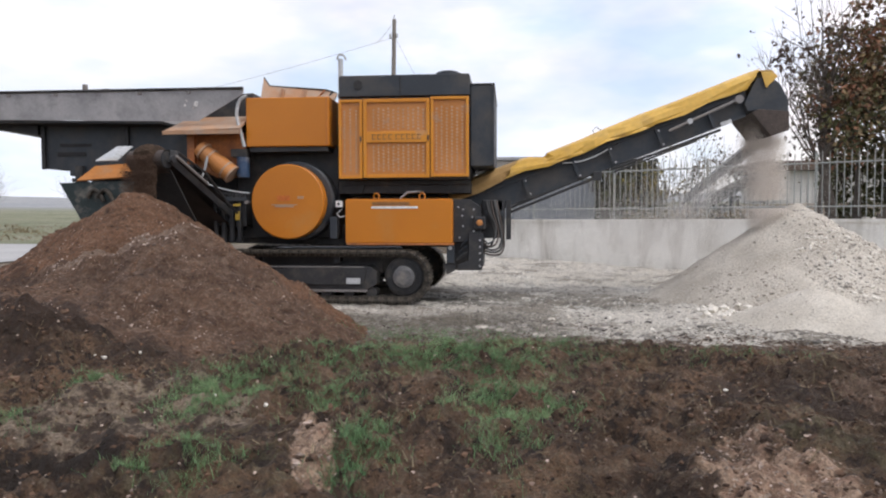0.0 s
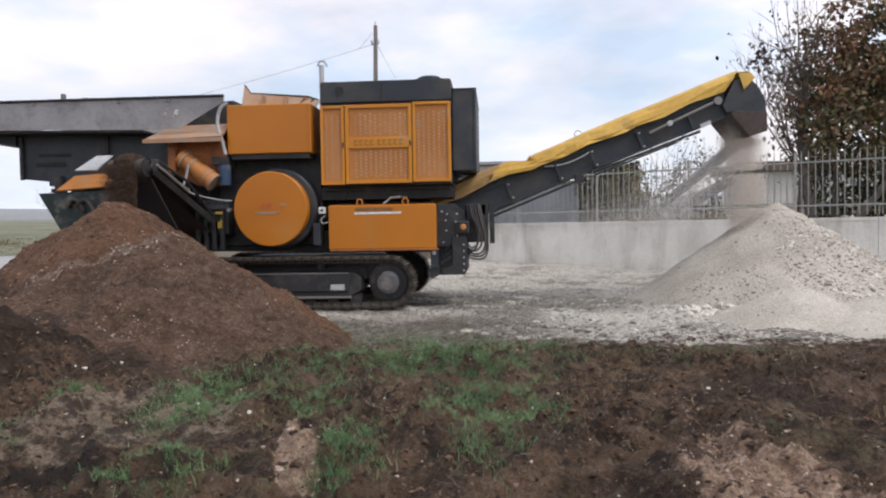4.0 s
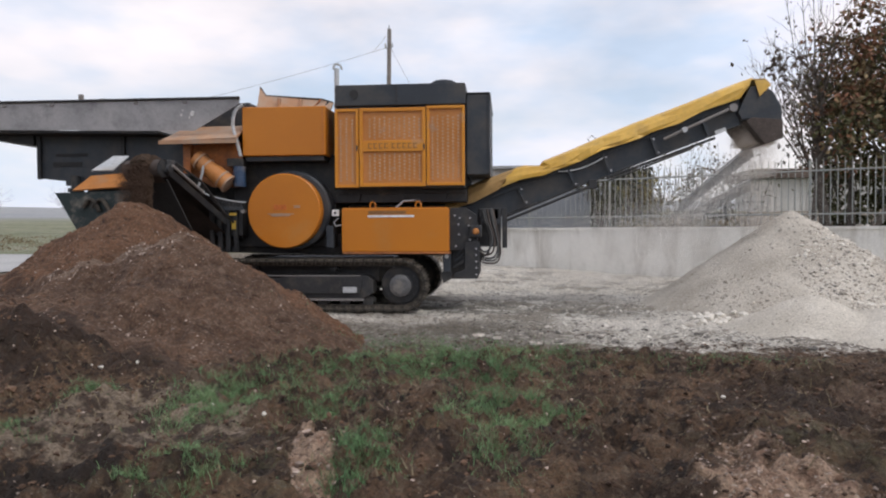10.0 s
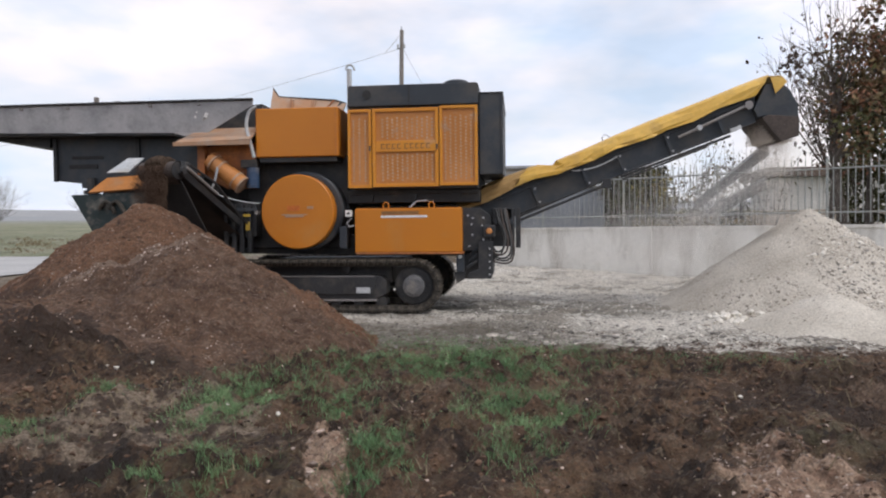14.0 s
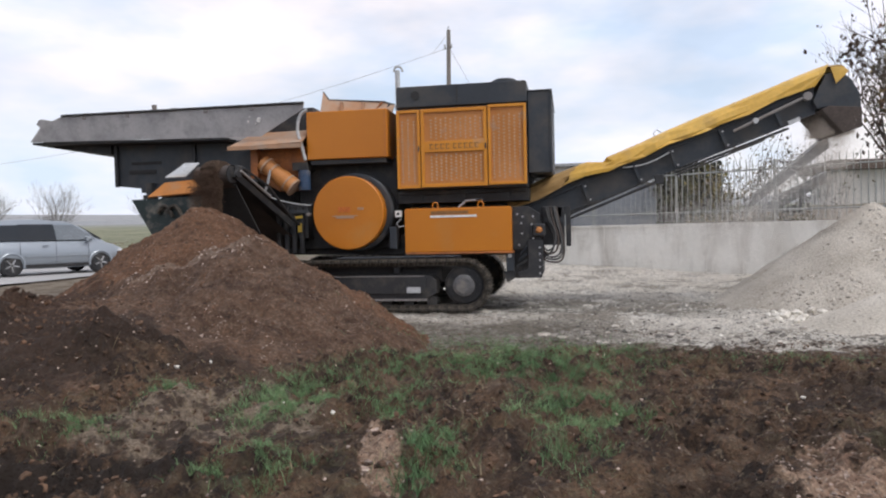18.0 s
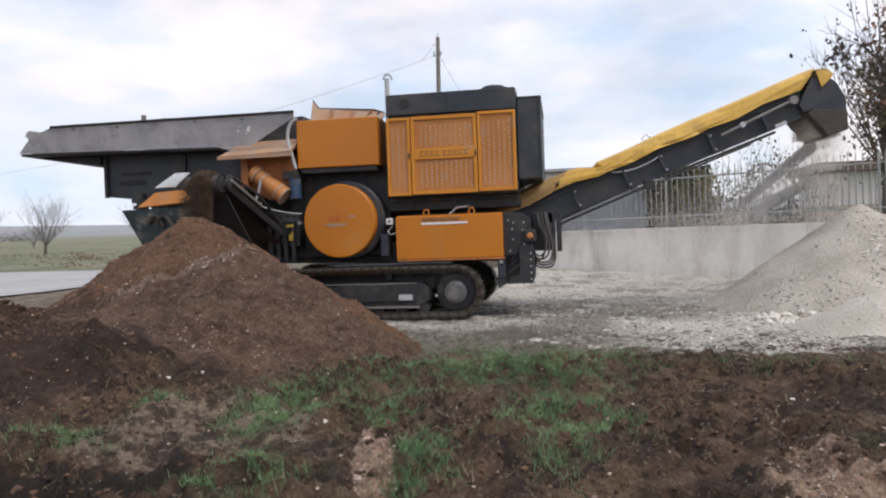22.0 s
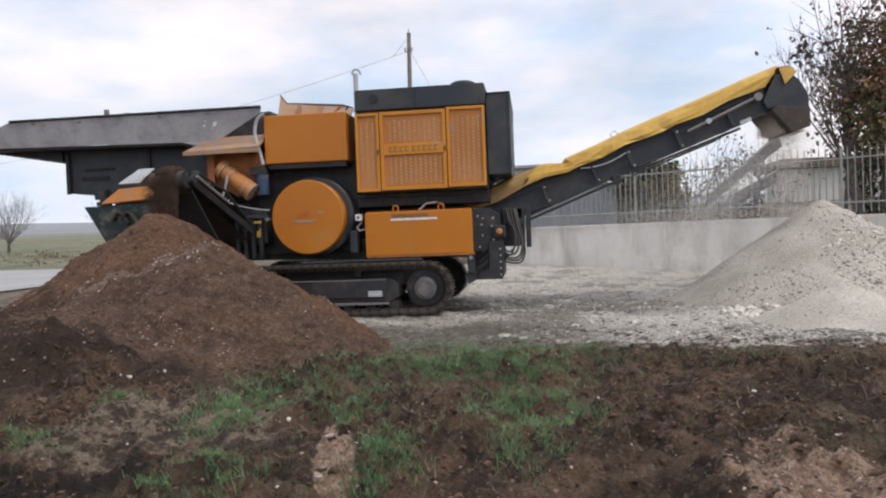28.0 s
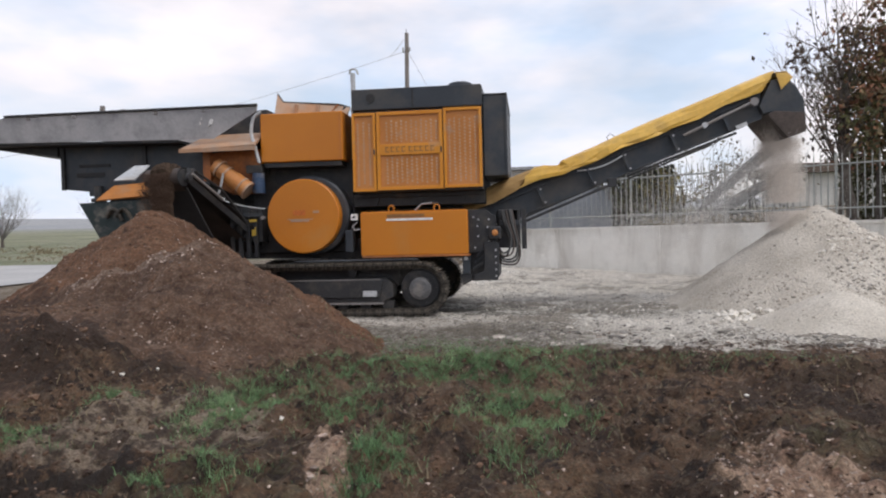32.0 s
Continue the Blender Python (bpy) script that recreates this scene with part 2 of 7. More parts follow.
DUST = (0.36, 0.31, 0.26)
M = {
    "orange": surf("orange_paint", (0.485, 0.158, 0.006), (0.56, 0.192, 0.008), 0.7, 0.38, 0.02, dirt=(0.50, 0.23, 0.06), dirt_amount=0.18, dirt_scale=1.2, fine=60, grit=0.03),
    "orange_pale": surf("dusty_orange_paint", (0.37, 0.19, 0.095), (0.46, 0.275, 0.165), 2.0, 0.6, 0.1, dirt=DUST, dirt_amount=0.55, grit=0.07),
    "orange_rust": surf("worn_orange_paint", (0.42, 0.13, 0.03), (0.52, 0.19, 0.05), 3.0, 0.55, 0.15, dirt=(0.2, 0.1, 0.06), dirt_amount=0.5),
    "orange_worn": surf("dusty_worn_orange", (0.44, 0.165, 0.035), (0.54, 0.225, 0.065), 3.0, 0.6, 0.1, dirt=(0.36, 0.22, 0.13), dirt_amount=0.38, dirt_scale=4, grit=0.08),
    "mesh_panel": surf("orange_mesh_panel", (0.46, 0.17, 0.03), (0.54, 0.22, 0.06), 2.0, 0.5, 0.03, dirt=DUST, dirt_amount=0.1, grit=0.06),
    # light showing through the door holes is put into this pale colour
    "slot": surf("pale_lit_slot", (0.44, 0.30, 0.19), (0.52, 0.40, 0.28), 3.0, 0.8, 0.1),
    "frame_yellow": surf("door_frame_orange", (0.60, 0.22, 0.012), (0.66, 0.27, 0.02), 1.2, 0.4, 0.02, dirt=DUST, dirt_amount=0.1, grit=0.03),
    "grey": surf("dark_grey_paint", (0.022, 0.028, 0.037), (0.032, 0.040, 0.051), 1.2, 0.5, 0.03, dirt=(0.095, 0.088, 0.08), dirt_amount=0.5, dirt_scale=2.2, grit=0.1),
    "black": surf("black_steel", (0.020, 0.021, 0.024), (0.032, 0.033, 0.036), 2.0, 0.6, 0.15, dirt=(0.105, 0.092, 0.078), dirt_amount=0.34, dirt_scale=3.5),
    "rubber": surf("black_rubber", (0.022, 0.022, 0.024), (0.034, 0.033, 0.033), 3.0, 0.8, 0.1),
    "steel": surf("bare_worn_steel", (0.20, 0.19, 0.19), (0.27, 0.255, 0.25), 1.4, 0.6, 0.08, 0.1, dirt=(0.25, 0.21, 0.18), dirt_amount=0.4, grit=0.08),
    "hub": surf("dusty_hub_steel", (0.10, 0.10, 0.105), (0.17, 0.165, 0.16), 5.0, 0.55, 0.1, 0.2, dirt=DUST, dirt_amount=0.25),
    "wing": surf("worn_grey_wing_plate", (0.35, 0.35, 0.362), (0.475, 0.465, 0.47), 1.3, 0.6, 0.05, dirt=(0.24, 0.235, 0.24), dirt_amount=0.42, dirt_scale=3.4, grit=0.09),
    "bright": surf("bright_steel", (0.42, 0.42, 0.43), (0.52, 0.52, 0.52), 3.0, 0.35, 0.05, 0.8),
    "pale": surf("pale_grey_sheet", (0.42, 0.44, 0.46), (0.52, 0.53, 0.54), 3.0, 0.55, 0.05, dirt=DUST, dirt_amount=0.3),
    "white": surf("white_label", (0.75, 0.73, 0.70), (0.82, 0.80, 0.78), 4.0, 0.5, 0.0),
    "red": surf("red_print", (0.50, 0.12, 0.015), (0.54, 0.14, 0.02), 4.0, 0.5, 0.0),
    "brown_print": surf("brown_print", (0.22, 0.10, 0.03), (0.28, 0.13, 0.04), 4.0, 0.5, 0.0),
    "blue": surf("blue_motor_paint", (0.025, 0.05, 0.10), (0.035, 0.07, 0.14), 4.0, 0.5, 0.1, dirt=DUST, dirt_amount=0.3),
    "yellow": surf("yellow_tag", (0.42, 0.27, 0.03), (0.5, 0.34, 0.05), 4.0, 0.5, 0.0),
    "teal": surf("dark_teal_plate", (0.018, 0.032, 0.034), (0.028, 0.045, 0.048), 2.0, 0.5, 0.08, dirt=DUST, dirt_amount=0.25),
    "track": surf("dusty_track_steel", (0.035, 0.031, 0.026), (0.075, 0.064, 0.052), 5.0, 0.7, 0.25, 0.3, dirt=(0.30, 0.26, 0.21), dirt_amount=0.5, dirt_scale=6),
    "tarp": surf("yellow_tarpaulin", (0.60, 0.345, 0.05), (0.70, 0.43, 0.085), 1.2, 0.42, 0.12, fine=14, dist=0.02, dirt=(0.40, 0.26, 0.10), dirt_amount=0.3, grit=0.08),
    "tarp_dusty": surf("dusty_brown_tarpaulin", (0.41, 0.25, 0.095), (0.50, 0.32, 0.13), 1.5, 0.7, 0.1, fine=14, dist=0.02, grit=0.08),
    "rust": surf("dusty_brown_skirt", (0.052, 0.040, 0.035), (0.075, 0.058, 0.05), 4.0, 0.8, 0.2),
    "hose": surf("hose_rubber", (0.02, 0.02, 0.022), (0.03, 0.03, 0.03), 4.0, 0.5, 0.0),
    "soil_lump": surf("soil_clods", (0.045, 0.025, 0.016), (0.115, 0.068, 0.043), 3.0, 0.95, 0.6, fine=40, island=0.7),
    "soil_lump_wet": surf("moist_screened_soil", (0.07, 0.044, 0.028), (0.135, 0.088, 0.058), 6.0, 0.95, 0.9, fine=45, dist=0.03, grit=0.4),
    "heap_lump": surf("heap_clods", (0.085, 0.044, 0.025), (0.165, 0.094, 0.058), 3.0, 0.95, 0.6, fine=40, island=0.5),
    "gravel": surf("crushed_stone", (0.40, 0.36, 0.305), (0.54, 0.495, 0.43), 1.3, 0.95, 0.9, fine=34, dist=0.03),
    "gravel_white": surf("white_fine_gravel", (0.43, 0.39, 0.33), (0.58, 0.535, 0.465), 1.5, 0.95, 0.9, fine=34, dist=0.03),
    "stone_dark": surf("dark_damp_stones", (0.12, 0.11, 0.095), (0.22, 0.20, 0.18), 4.0, 0.9, 0.4, fine=40, island=0.5),
    "stone_grey": surf("grey_crushed_stones", (0.20, 0.19, 0.175), (0.32, 0.30, 0.275), 4.0, 0.9, 0.4, fine=40, island=0.4),
    "stone": surf("pale_stones", (0.31, 0.275, 0.235), (0.48, 0.44, 0.385), 4.0, 0.9, 0.4, fine=40, island=0.45),
    "stone_white": surf("white_stones", (0.58, 0.54, 0.475), (0.74, 0.70, 0.63), 4.0, 0.9, 0.4),
    "concrete": surf("weathered_concrete", (0.69, 0.68, 0.635), (0.80, 0.785, 0.74), 0.8, 0.9, 0.15, fine=22, dirt=(0.38, 0.35, 0.30), dirt_amount=0.5, dirt_scale=1.7, grit=0.08, streak=0.3),
    "iron": surf("grey_painted_iron", (0.24, 0.26, 0.25), (0.34, 0.36, 0.345), 4.0, 0.55, 0.05, dirt=DUST, dirt_amount=0.4),
    "asphalt": surf("pale_worn_road", (0.33, 0.325, 0.32), (0.41, 0.40, 0.39), 0.4, 0.9, 0.2, fine=20),
    "bark": surf("grey_bark", (0.075, 0.062, 0.052), (0.14, 0.12, 0.10), 6.0, 0.9, 0.5),
    "leaf_red": surf("autumn_leaf_red", (0.17, 0.072, 0.042), (0.28, 0.135, 0.07), 3.0, 0.6, 0.0, island=0.5),
    "leaf_brown": surf("autumn_leaf_brown", (0.125, 0.095, 0.046), (0.235, 0.165, 0.078), 3.0, 0.6, 0.0, island=0.5),
    "leaf_green": surf("autumn_leaf_green", (0.055, 0.06, 0.022), (0.115, 0.11, 0.04), 3.0, 0.6, 0.0, island=0.4),
    "leaf_dark": surf("withered_dark_leaf", (0.06, 0.042, 0.034), (0.11, 0.07, 0.05), 3.0, 0.7, 0.0, island=0.5),
    "leaf_hedge": surf("dark_hedge_leaf", (0.03, 0.034, 0.026), (0.065, 0.066, 0.046), 2.0, 0.7, 0.0, island=0.4),
    "leaf_yellow": surf("shrub_leaf_yellow", (0.13, 0.115, 0.032), (0.23, 0.18, 0.05), 3.0, 0.6, 0.0, island=0.4),
    "grass": surf("grass_blades", (0.086, 0.178, 0.072), (0.182, 0.282, 0.13), 1.5, 0.7, 0.0, island=0.5),
    "straw": surf("dry_grass", (0.15, 0.115, 0.065), (0.23, 0.18, 0.105), 2.0, 0.8, 0.0, island=0.3),
    # pale grey carries the distance haze of the far trees
    "far_twig": surf("hazy_far_twigs", (0.17, 0.16, 0.155), (0.23, 0.22, 0.21), 0.2, 0.9, 0.0),
    "twig": surf("thin_twigs", (0.11, 0.095, 0.085), (0.16, 0.14, 0.125), 3.0, 0.9, 0.0),
    "plaster": surf("pale_plaster", (0.52, 0.50, 0.47), (0.62, 0.60, 0.57), 0.6, 0.9, 0.1),
    "plaster_grey": surf("grey_plaster", (0.30, 0.31, 0.32), (0.38, 0.39, 0.40), 0.5, 0.9, 0.1),
    "roof": surf("dark_roof", (0.095, 0.07, 0.058), (0.145, 0.108, 0.088), 1.0, 0.9, 0.2),
    "sheet_blue": surf("blue_grey_sheet_roof", (0.20, 0.22, 0.25), (0.27, 0.29, 0.32), 1.0, 0.7, 0.1),
    "wood": surf("weathered_pole_wood", (0.17, 0.15, 0.135), (0.24, 0.215, 0.195), 3.0, 0.9, 0.2),
    "silver": surf("silver_car_paint", (0.30, 0.335, 0.375), (0.33, 0.365, 0.405), 0.5, 0.32, 0.0, 0.35, grit=0.02),
    "car_glass": surf("tinted_car_glass", (0.015, 0.018, 0.022), (0.02, 0.022, 0.026), 1.0, 0.06, 0.0),
    "car_glass_clear": surf("pale_car_glass", (0.16, 0.18, 0.20), (0.22, 0.24, 0.26), 1.0, 0.08, 0.0),
    "lamp_red": surf("red_tail_lens", (0.45, 0.03, 0.03), (0.5, 0.04, 0.04), 3.0, 0.2, 0.0),
    "lamp_clear": surf("clear_headlight", (0.6, 0.62, 0.65), (0.7, 0.72, 0.75), 3.0, 0.1, 0.0),
    "pebble": surf("soil_pebbles", (0.20, 0.14, 0.11), (0.50, 0.40, 0.335), 9.0, 0.9, 0.3, island=0.6),
    "dust_fall": surf("falling_stone_dust", (0.70, 0.64, 0.58), (0.76, 0.70, 0.64), 2.0, 1.0, 0.0),
    "wire": surf("grey_cable", (0.42, 0.42, 0.43), (0.48, 0.48, 0.49), 2.0, 0.6, 0.0),
    "dust": surf("stone_dust", (0.82, 0.79, 0.75), (0.88, 0.85, 0.81), 2.0, 1.0, 0.0),
    "dust_brown": surf("earth_grains", (0.075, 0.044, 0.029), (0.115, 0.07, 0.048), 2.0, 1.0, 0.0),
}

# ---- mesh helpers ----
ORIGIN = {}


def thing(name, at, label, category, group="", kind=""):
    ob = new(name)
    ob.empty_display_size = 0.1
    ob.location = at
    ORIGIN[ob.name] = Vector(at)
    return tagged(ob, label, category, group, kind)


def part(name, bm, material, parent, label=""):
    """Links a bmesh, given in world places, as one mesh under its parent."""
    o = ORIGIN[parent.name]
    me = bpy.data.meshes.new(name)
    bmesh.ops.translate(bm, vec=-o, verts=bm.verts)
    bm.to_mesh(me)
    bm.free()
    me.materials.append(M[material])
    ob = new(name, me)
    ob.parent = parent
    ORIGIN[ob.name] = o
    return tagged(ob, label)


def solo(name, bm, material, at, label, category="", group="", kind="", smooth=False):
    """Links a bmesh, given in world places, as one top-level thing."""
    me = bpy.data.meshes.new(name)
    bmesh.ops.translate(bm, vec=-Vector(at), verts=bm.verts)
    bm.to_mesh(me)
    bm.free()
    me.materials.append(M[material])
    if smooth:
        me.shade_smooth()
    ob = new(name, me)
    ob.location = at
    ORIGIN[ob.name] = Vector(at)
    return tagged(ob, label, category, group, kind)


def box(x0, x1, y0, y1, z0, z1, bevel=0.0, bm=None, turn=None):
    bm = bm or bmesh.new()
    got = bmesh.ops.create_cube(bm, size=1.0)["verts"]
    c = Vector(((x0 + x1) / 2, (y0 + y1) / 2, (z0 + z1) / 2))
    for v in got:
        v.co = Vector((v.co.x * (x1 - x0), v.co.y * (y1 - y0), v.co.z * (z1 - z0)))
    if bevel:
        edges = list({e for v in got for e in v.link_edges})
        got = bmesh.ops.bevel(bm, geom=edges, offset=bevel, segments=2, affect="EDGES", profile=0.5)["verts"]
        got = [v for v in got]
    for v in got:
        v.co = (turn @ v.co if turn else v.co) + c
    return bm


def prism(profile, y0, y1, bm=None, bevel=0.0):
    """An x, z outline pushed from y0 to y1."""
    bm = bm or bmesh.new()
    a = [bm.verts.new((x, y0, z)) for x, z in profile]
    b = [bm.verts.new((x, y1, z)) for x, z in profile]
    n = len(profile)
    bm.faces.new(a)
    bm.faces.new(b[::-1])
    for i in range(n):
        bm.faces.new((a[i], b[i], b[(i + 1) % n], a[(i + 1) % n]))
    bmesh.ops.recalc_face_normals(bm, faces=bm.faces)
    if bevel:
        bmesh.ops.bevel(bm, geom=list(bm.edges), offset=bevel, segments=1, affect="EDGES")
    return bm


def tube(points, radius, sides=8, bm=None, radii=None, caps=True):
    """A round bar along points."""
    bm = bm or bmesh.new()
    pts = [Vector(p) for p in points]
    rings = []
    side = None
    for i, p in enumerate(pts):
        d = (pts[min(i + 1, len(pts) - 1)] - pts[max(i - 1, 0)]).normalized()
        if side is None:
            side = d.cross(Vector((0, 0, 1)) if abs(d.z) < 0.9 else Vector((1, 0, 0))).normalized()
        side = (side - d * side.dot(d)).normalized()
        up = d.cross(side)
        r = radii[i] if radii else radius
        rings.append([bm.verts.new(p + (side * math.cos(2 * math.pi * k / sides) + up * math.sin(2 * math.pi * k / sides)) * r) for k in range(sides)])
    for a, b in zip(rings, rings[1:]):
        for k in range(sides):
            bm.faces.new((a[k], a[(k + 1) % sides], b[(k + 1) % sides], b[k]))
    if caps:
        bm.faces.new(rings[0][::-1])
        bm.faces.new(rings[-1])
    return bm


def plate(corners, thick, bm=None):
    """A flat sheet through corners, with a thickness along its normal."""
    bm = bm or bmesh.new()
    c = [Vector(p) for p in corners]
    nrm = (c[1] - c[0]).cross(c[2] - c[0]).normalized() * thick
    a = [bm.verts.new(p) for p in c]
    b = [bm.verts.new(p + nrm) for p in c]
    n = len(c)
    bm.faces.new(a[::-1])
    bm.faces.new(b)
    for i in range(n):
        bm.faces.new((a[i], a[(i + 1) % n], b[(i + 1) % n], b[i]))
    bmesh.ops.recalc_face_normals(bm, faces=bm.faces)
    return bm


def curve(points, per=6):
    """A smooth line through points."""
    p = [Vector(q) for q in points]
    p = [p[0] * 2 - p[1]] + p + [p[-1] * 2 - p[-2]]
    out = []
    for a, b, c, d in zip(p, p[1:], p[2:], p[3:]):
        for i in range(per):
            t = i / per
            out.append(0.5 * (b * 2 + (c - a) * t + (a * 2 - b * 5 + c * 4 - d) * t * t + (b * 3 - a - c * 3 + d) * t * t * t))
    return out + [p[-2]]


def sag(a, b, drop, n=10):
    a, b = Vector(a), Vector(b)
    return [a.lerp(b, i / n) - Vector((0, 0, drop * 4 * (i / n) * (1 - i / n))) for i in range(n + 1)]


def smooth_step(a, b, v):
    t = np.clip((v - a) / (b - a), 0, 1)
    return t * t * (3 - 2 * t)


def waves(x, y, seed, octaves, size, fall=0.55):
    """Smooth hills from turned sines, as an array."""
    r = np.random.RandomState(seed)
    h, amp, f = 0 * x, 1.0, 1.0 / size
    for _ in range(octaves):
        for _ in range(3):
            a, p, q = r.rand() * 6.28, r.rand() * 6.28, 0.75 + 0.5 * r.rand()
            u = (x * math.cos(a) + y * math.sin(a)) * f * q * 6.28 + p
            w = (-x * math.sin(a) + y * math.cos(a)) * f * 6.28 * 0.6 + p * 2
            h = h + amp * np.sin(u + 0.8 * np.sin(w)) / 3
        amp, f = amp * fall, f * 2.03
    return h


def lumps(name, places, sizes, seed, flat=0.7):
    """Many small uneven stones in one mesh."""
    r = np.random.RandomState(seed)
    bm = bmesh.new()
    bmesh.ops.create_icosphere(bm, subdivisions=1, radius=1.0)
    bm.verts.index_update()
    bv = np.array([v.co[:] for v in bm.verts])
    bf = [[v.index for v in f.verts] for f in bm.faces]
    bm.free()
    verts, faces = [], []
    for i, (p, s) in enumerate(zip(places, sizes)):
        a = r.rand() * 6.28
        rot = np.array([[math.cos(a), -math.sin(a), 0], [math.sin(a), math.cos(a), 0], [0, 0, 1]])
        v = bv * (0.55 + 0.75 * r.rand(len(bv), 1)) * np.array([1, 0.65 + 0.4 * r.rand(), flat]) * s * 0.52
        verts.append(v @ rot.T + np.array(p))
        faces += [[j + i * len(bv) for j in f] for f in bf]
    me = bpy.data.meshes.new(name)
    me.from_pydata(np.concatenate(verts).tolist(), [], faces)
    return me


# ---- ground ----
WALL_Y, WALL_S = 20.86, 0.577  # the retaining wall runs along y = WALL_Y - WALL_S * x


def heap(x, y, cx, cy, h, slope, soft=0.25):
    d = np.hypot(x - cx, y - cy)
    return h + soft * slope - slope * np.sqrt(d * d + soft * soft)


def ground_height(x, y):
    x, y = np.asarray(x, float), np.asarray(y, float)
    behind = y - (WALL_Y - WALL_S * x)
    z = 0.2 * smooth_step(6, -1, x) * smooth_step(14, 21, y) * smooth_step(-14, -6, x)
    yard = smooth_step(0.2, 1.3, behind) * smooth_step(-4.0, -1.9, x)
    z = z * (1 - yard) + yard * (1.12 + 0.9 * smooth_step(4, 22, behind))
    back = smooth_step(32, 40, y) * smooth_step(-22, 4, x) * smooth_step(-30, -8, x)
    z = np.maximum(z, back * 2.0)
    far = np.hypot(x, y)
    z = z + smooth_step(38, 75, far) * 0.9 + np.maximum(0, far - 75) * 0.021 + smooth_step(500, 1400, far) * 14 * (1 + 0.4 * np.sin(x / 260 + 1.2))
    z = z + 0.10 * smooth_step(-6.5, -10, x) * smooth_step(9, 13.5, y) * smooth_step(80, 45, far)
    soil = smooth_step(8.6, 6.4, y + 0.35 * waves(x, y, 3, 3, 2.6)) * smooth_step(30, 12, far)
    churn = smooth_step(-0.5, 0.6, waves(x, y, 17, 2, 1.9)) * 0.75 + 0.25
    churn = churn * (1 - 0.7 * np.exp(-(((x + 2.35) / 0.7) ** 2 + ((y - 4.3) / 0.6) ** 2)) - 0.75 * np.exp(-(((x - 1.2) / 0.45) ** 2 + ((y - 2.9) / 0.95) ** 2)))
    z = z + soil * (0.35 + 0.65 * smooth_step(7.8, 6.0, y)) * churn * (0.095 * np.abs(waves(x, y, 18, 4, 0.62, 0.72)) - 0.035 * np.abs(waves(x, y, 19, 3, 0.24, 0.8)) - 0.01)
    lift = smooth_step(8.0, 5.6, y)
    z = z + soil * lift * (0.10 + 0.07 * waves(x, y, 5, 4, 2.4)) + soil * (0.015 + 0.035 * lift) * waves(x, y, 9, 5, 0.6, 0.68)
    z = z + soil * 0.10 * smooth_step(0.2, 1.6, x) * smooth_step(4.6, 3.4, y)
    z = z + (1 - soil) * smooth_step(30, 16, far) * (0.022 * waves(x, y, 13, 5, 1.1, 0.72) + 0.02 * np.abs(waves(x, y, 14, 3, 0.45, 0.7)) - 0.01)
    z = z - soil * 0.26 * np.exp(-(((x + 2.9) / 0.75) ** 2 + ((y - 3.36) / 0.34) ** 2))
    z = z - soil * 0.07 * np.exp(-(((x + 2.35) / 0.25) ** 2 + ((y - 4.42) / 0.07) ** 2))
    left = 0.48 * np.exp(-(((x + 5.6) / 1.5) ** 2 + ((y - 6.6) / 1.15) ** 2))
    left = left + 0.34 * np.exp(-(((x + 3.9) / 0.7) ** 2 + ((y - 5.6) / 0.5) ** 2))
    z = z + left * (1 + 0.13 * waves(x, y, 21, 3, 1.3))
    return z


def spread(lo, hi, step, far, grow=1.16):
    """Even steps from lo to hi, then ever longer ones out to far."""
    mid = list(np.arange(lo, hi + step / 2, step))
    s, v = step, mid[-1]
    while v < far:
        s *= grow
        v += s
        mid.append(v)
    s, v = step, mid[0]
    while v > -far:
        s *= grow
        v -= s
        mid.insert(0, v)
    return np.array(mid)


def sheet(name, xs, ys, height):
    gx, gy = np.meshgrid(xs, ys)
    gz = height(gx, gy)
    v = np.stack([gx, gy, gz], -1).reshape(-1, 3)
    w, h = len(xs), len(ys)
    i = np.arange((h - 1) * w).reshape(h - 1, w)[:, :-1].ravel()
    f = np.stack([i, i + 1, i + 1 + w, i + w], 1)
    me = bpy.data.meshes.new(name)
    me.from_pydata(v.tolist(), [], f.tolist())
    me.shade_smooth()
    return me


gxs = spread(-6.0, 6.0, 0.032, 3800, 1.09)
gys = spread(2.4, 8.4, 0.032, 3800, 1.02)
ground = new("ground", sheet("ground", gxs, gys, ground_height))
tagged(ground, "brown churned soil, pale gravel yard and green fields beyond", "ground", kind="structure")


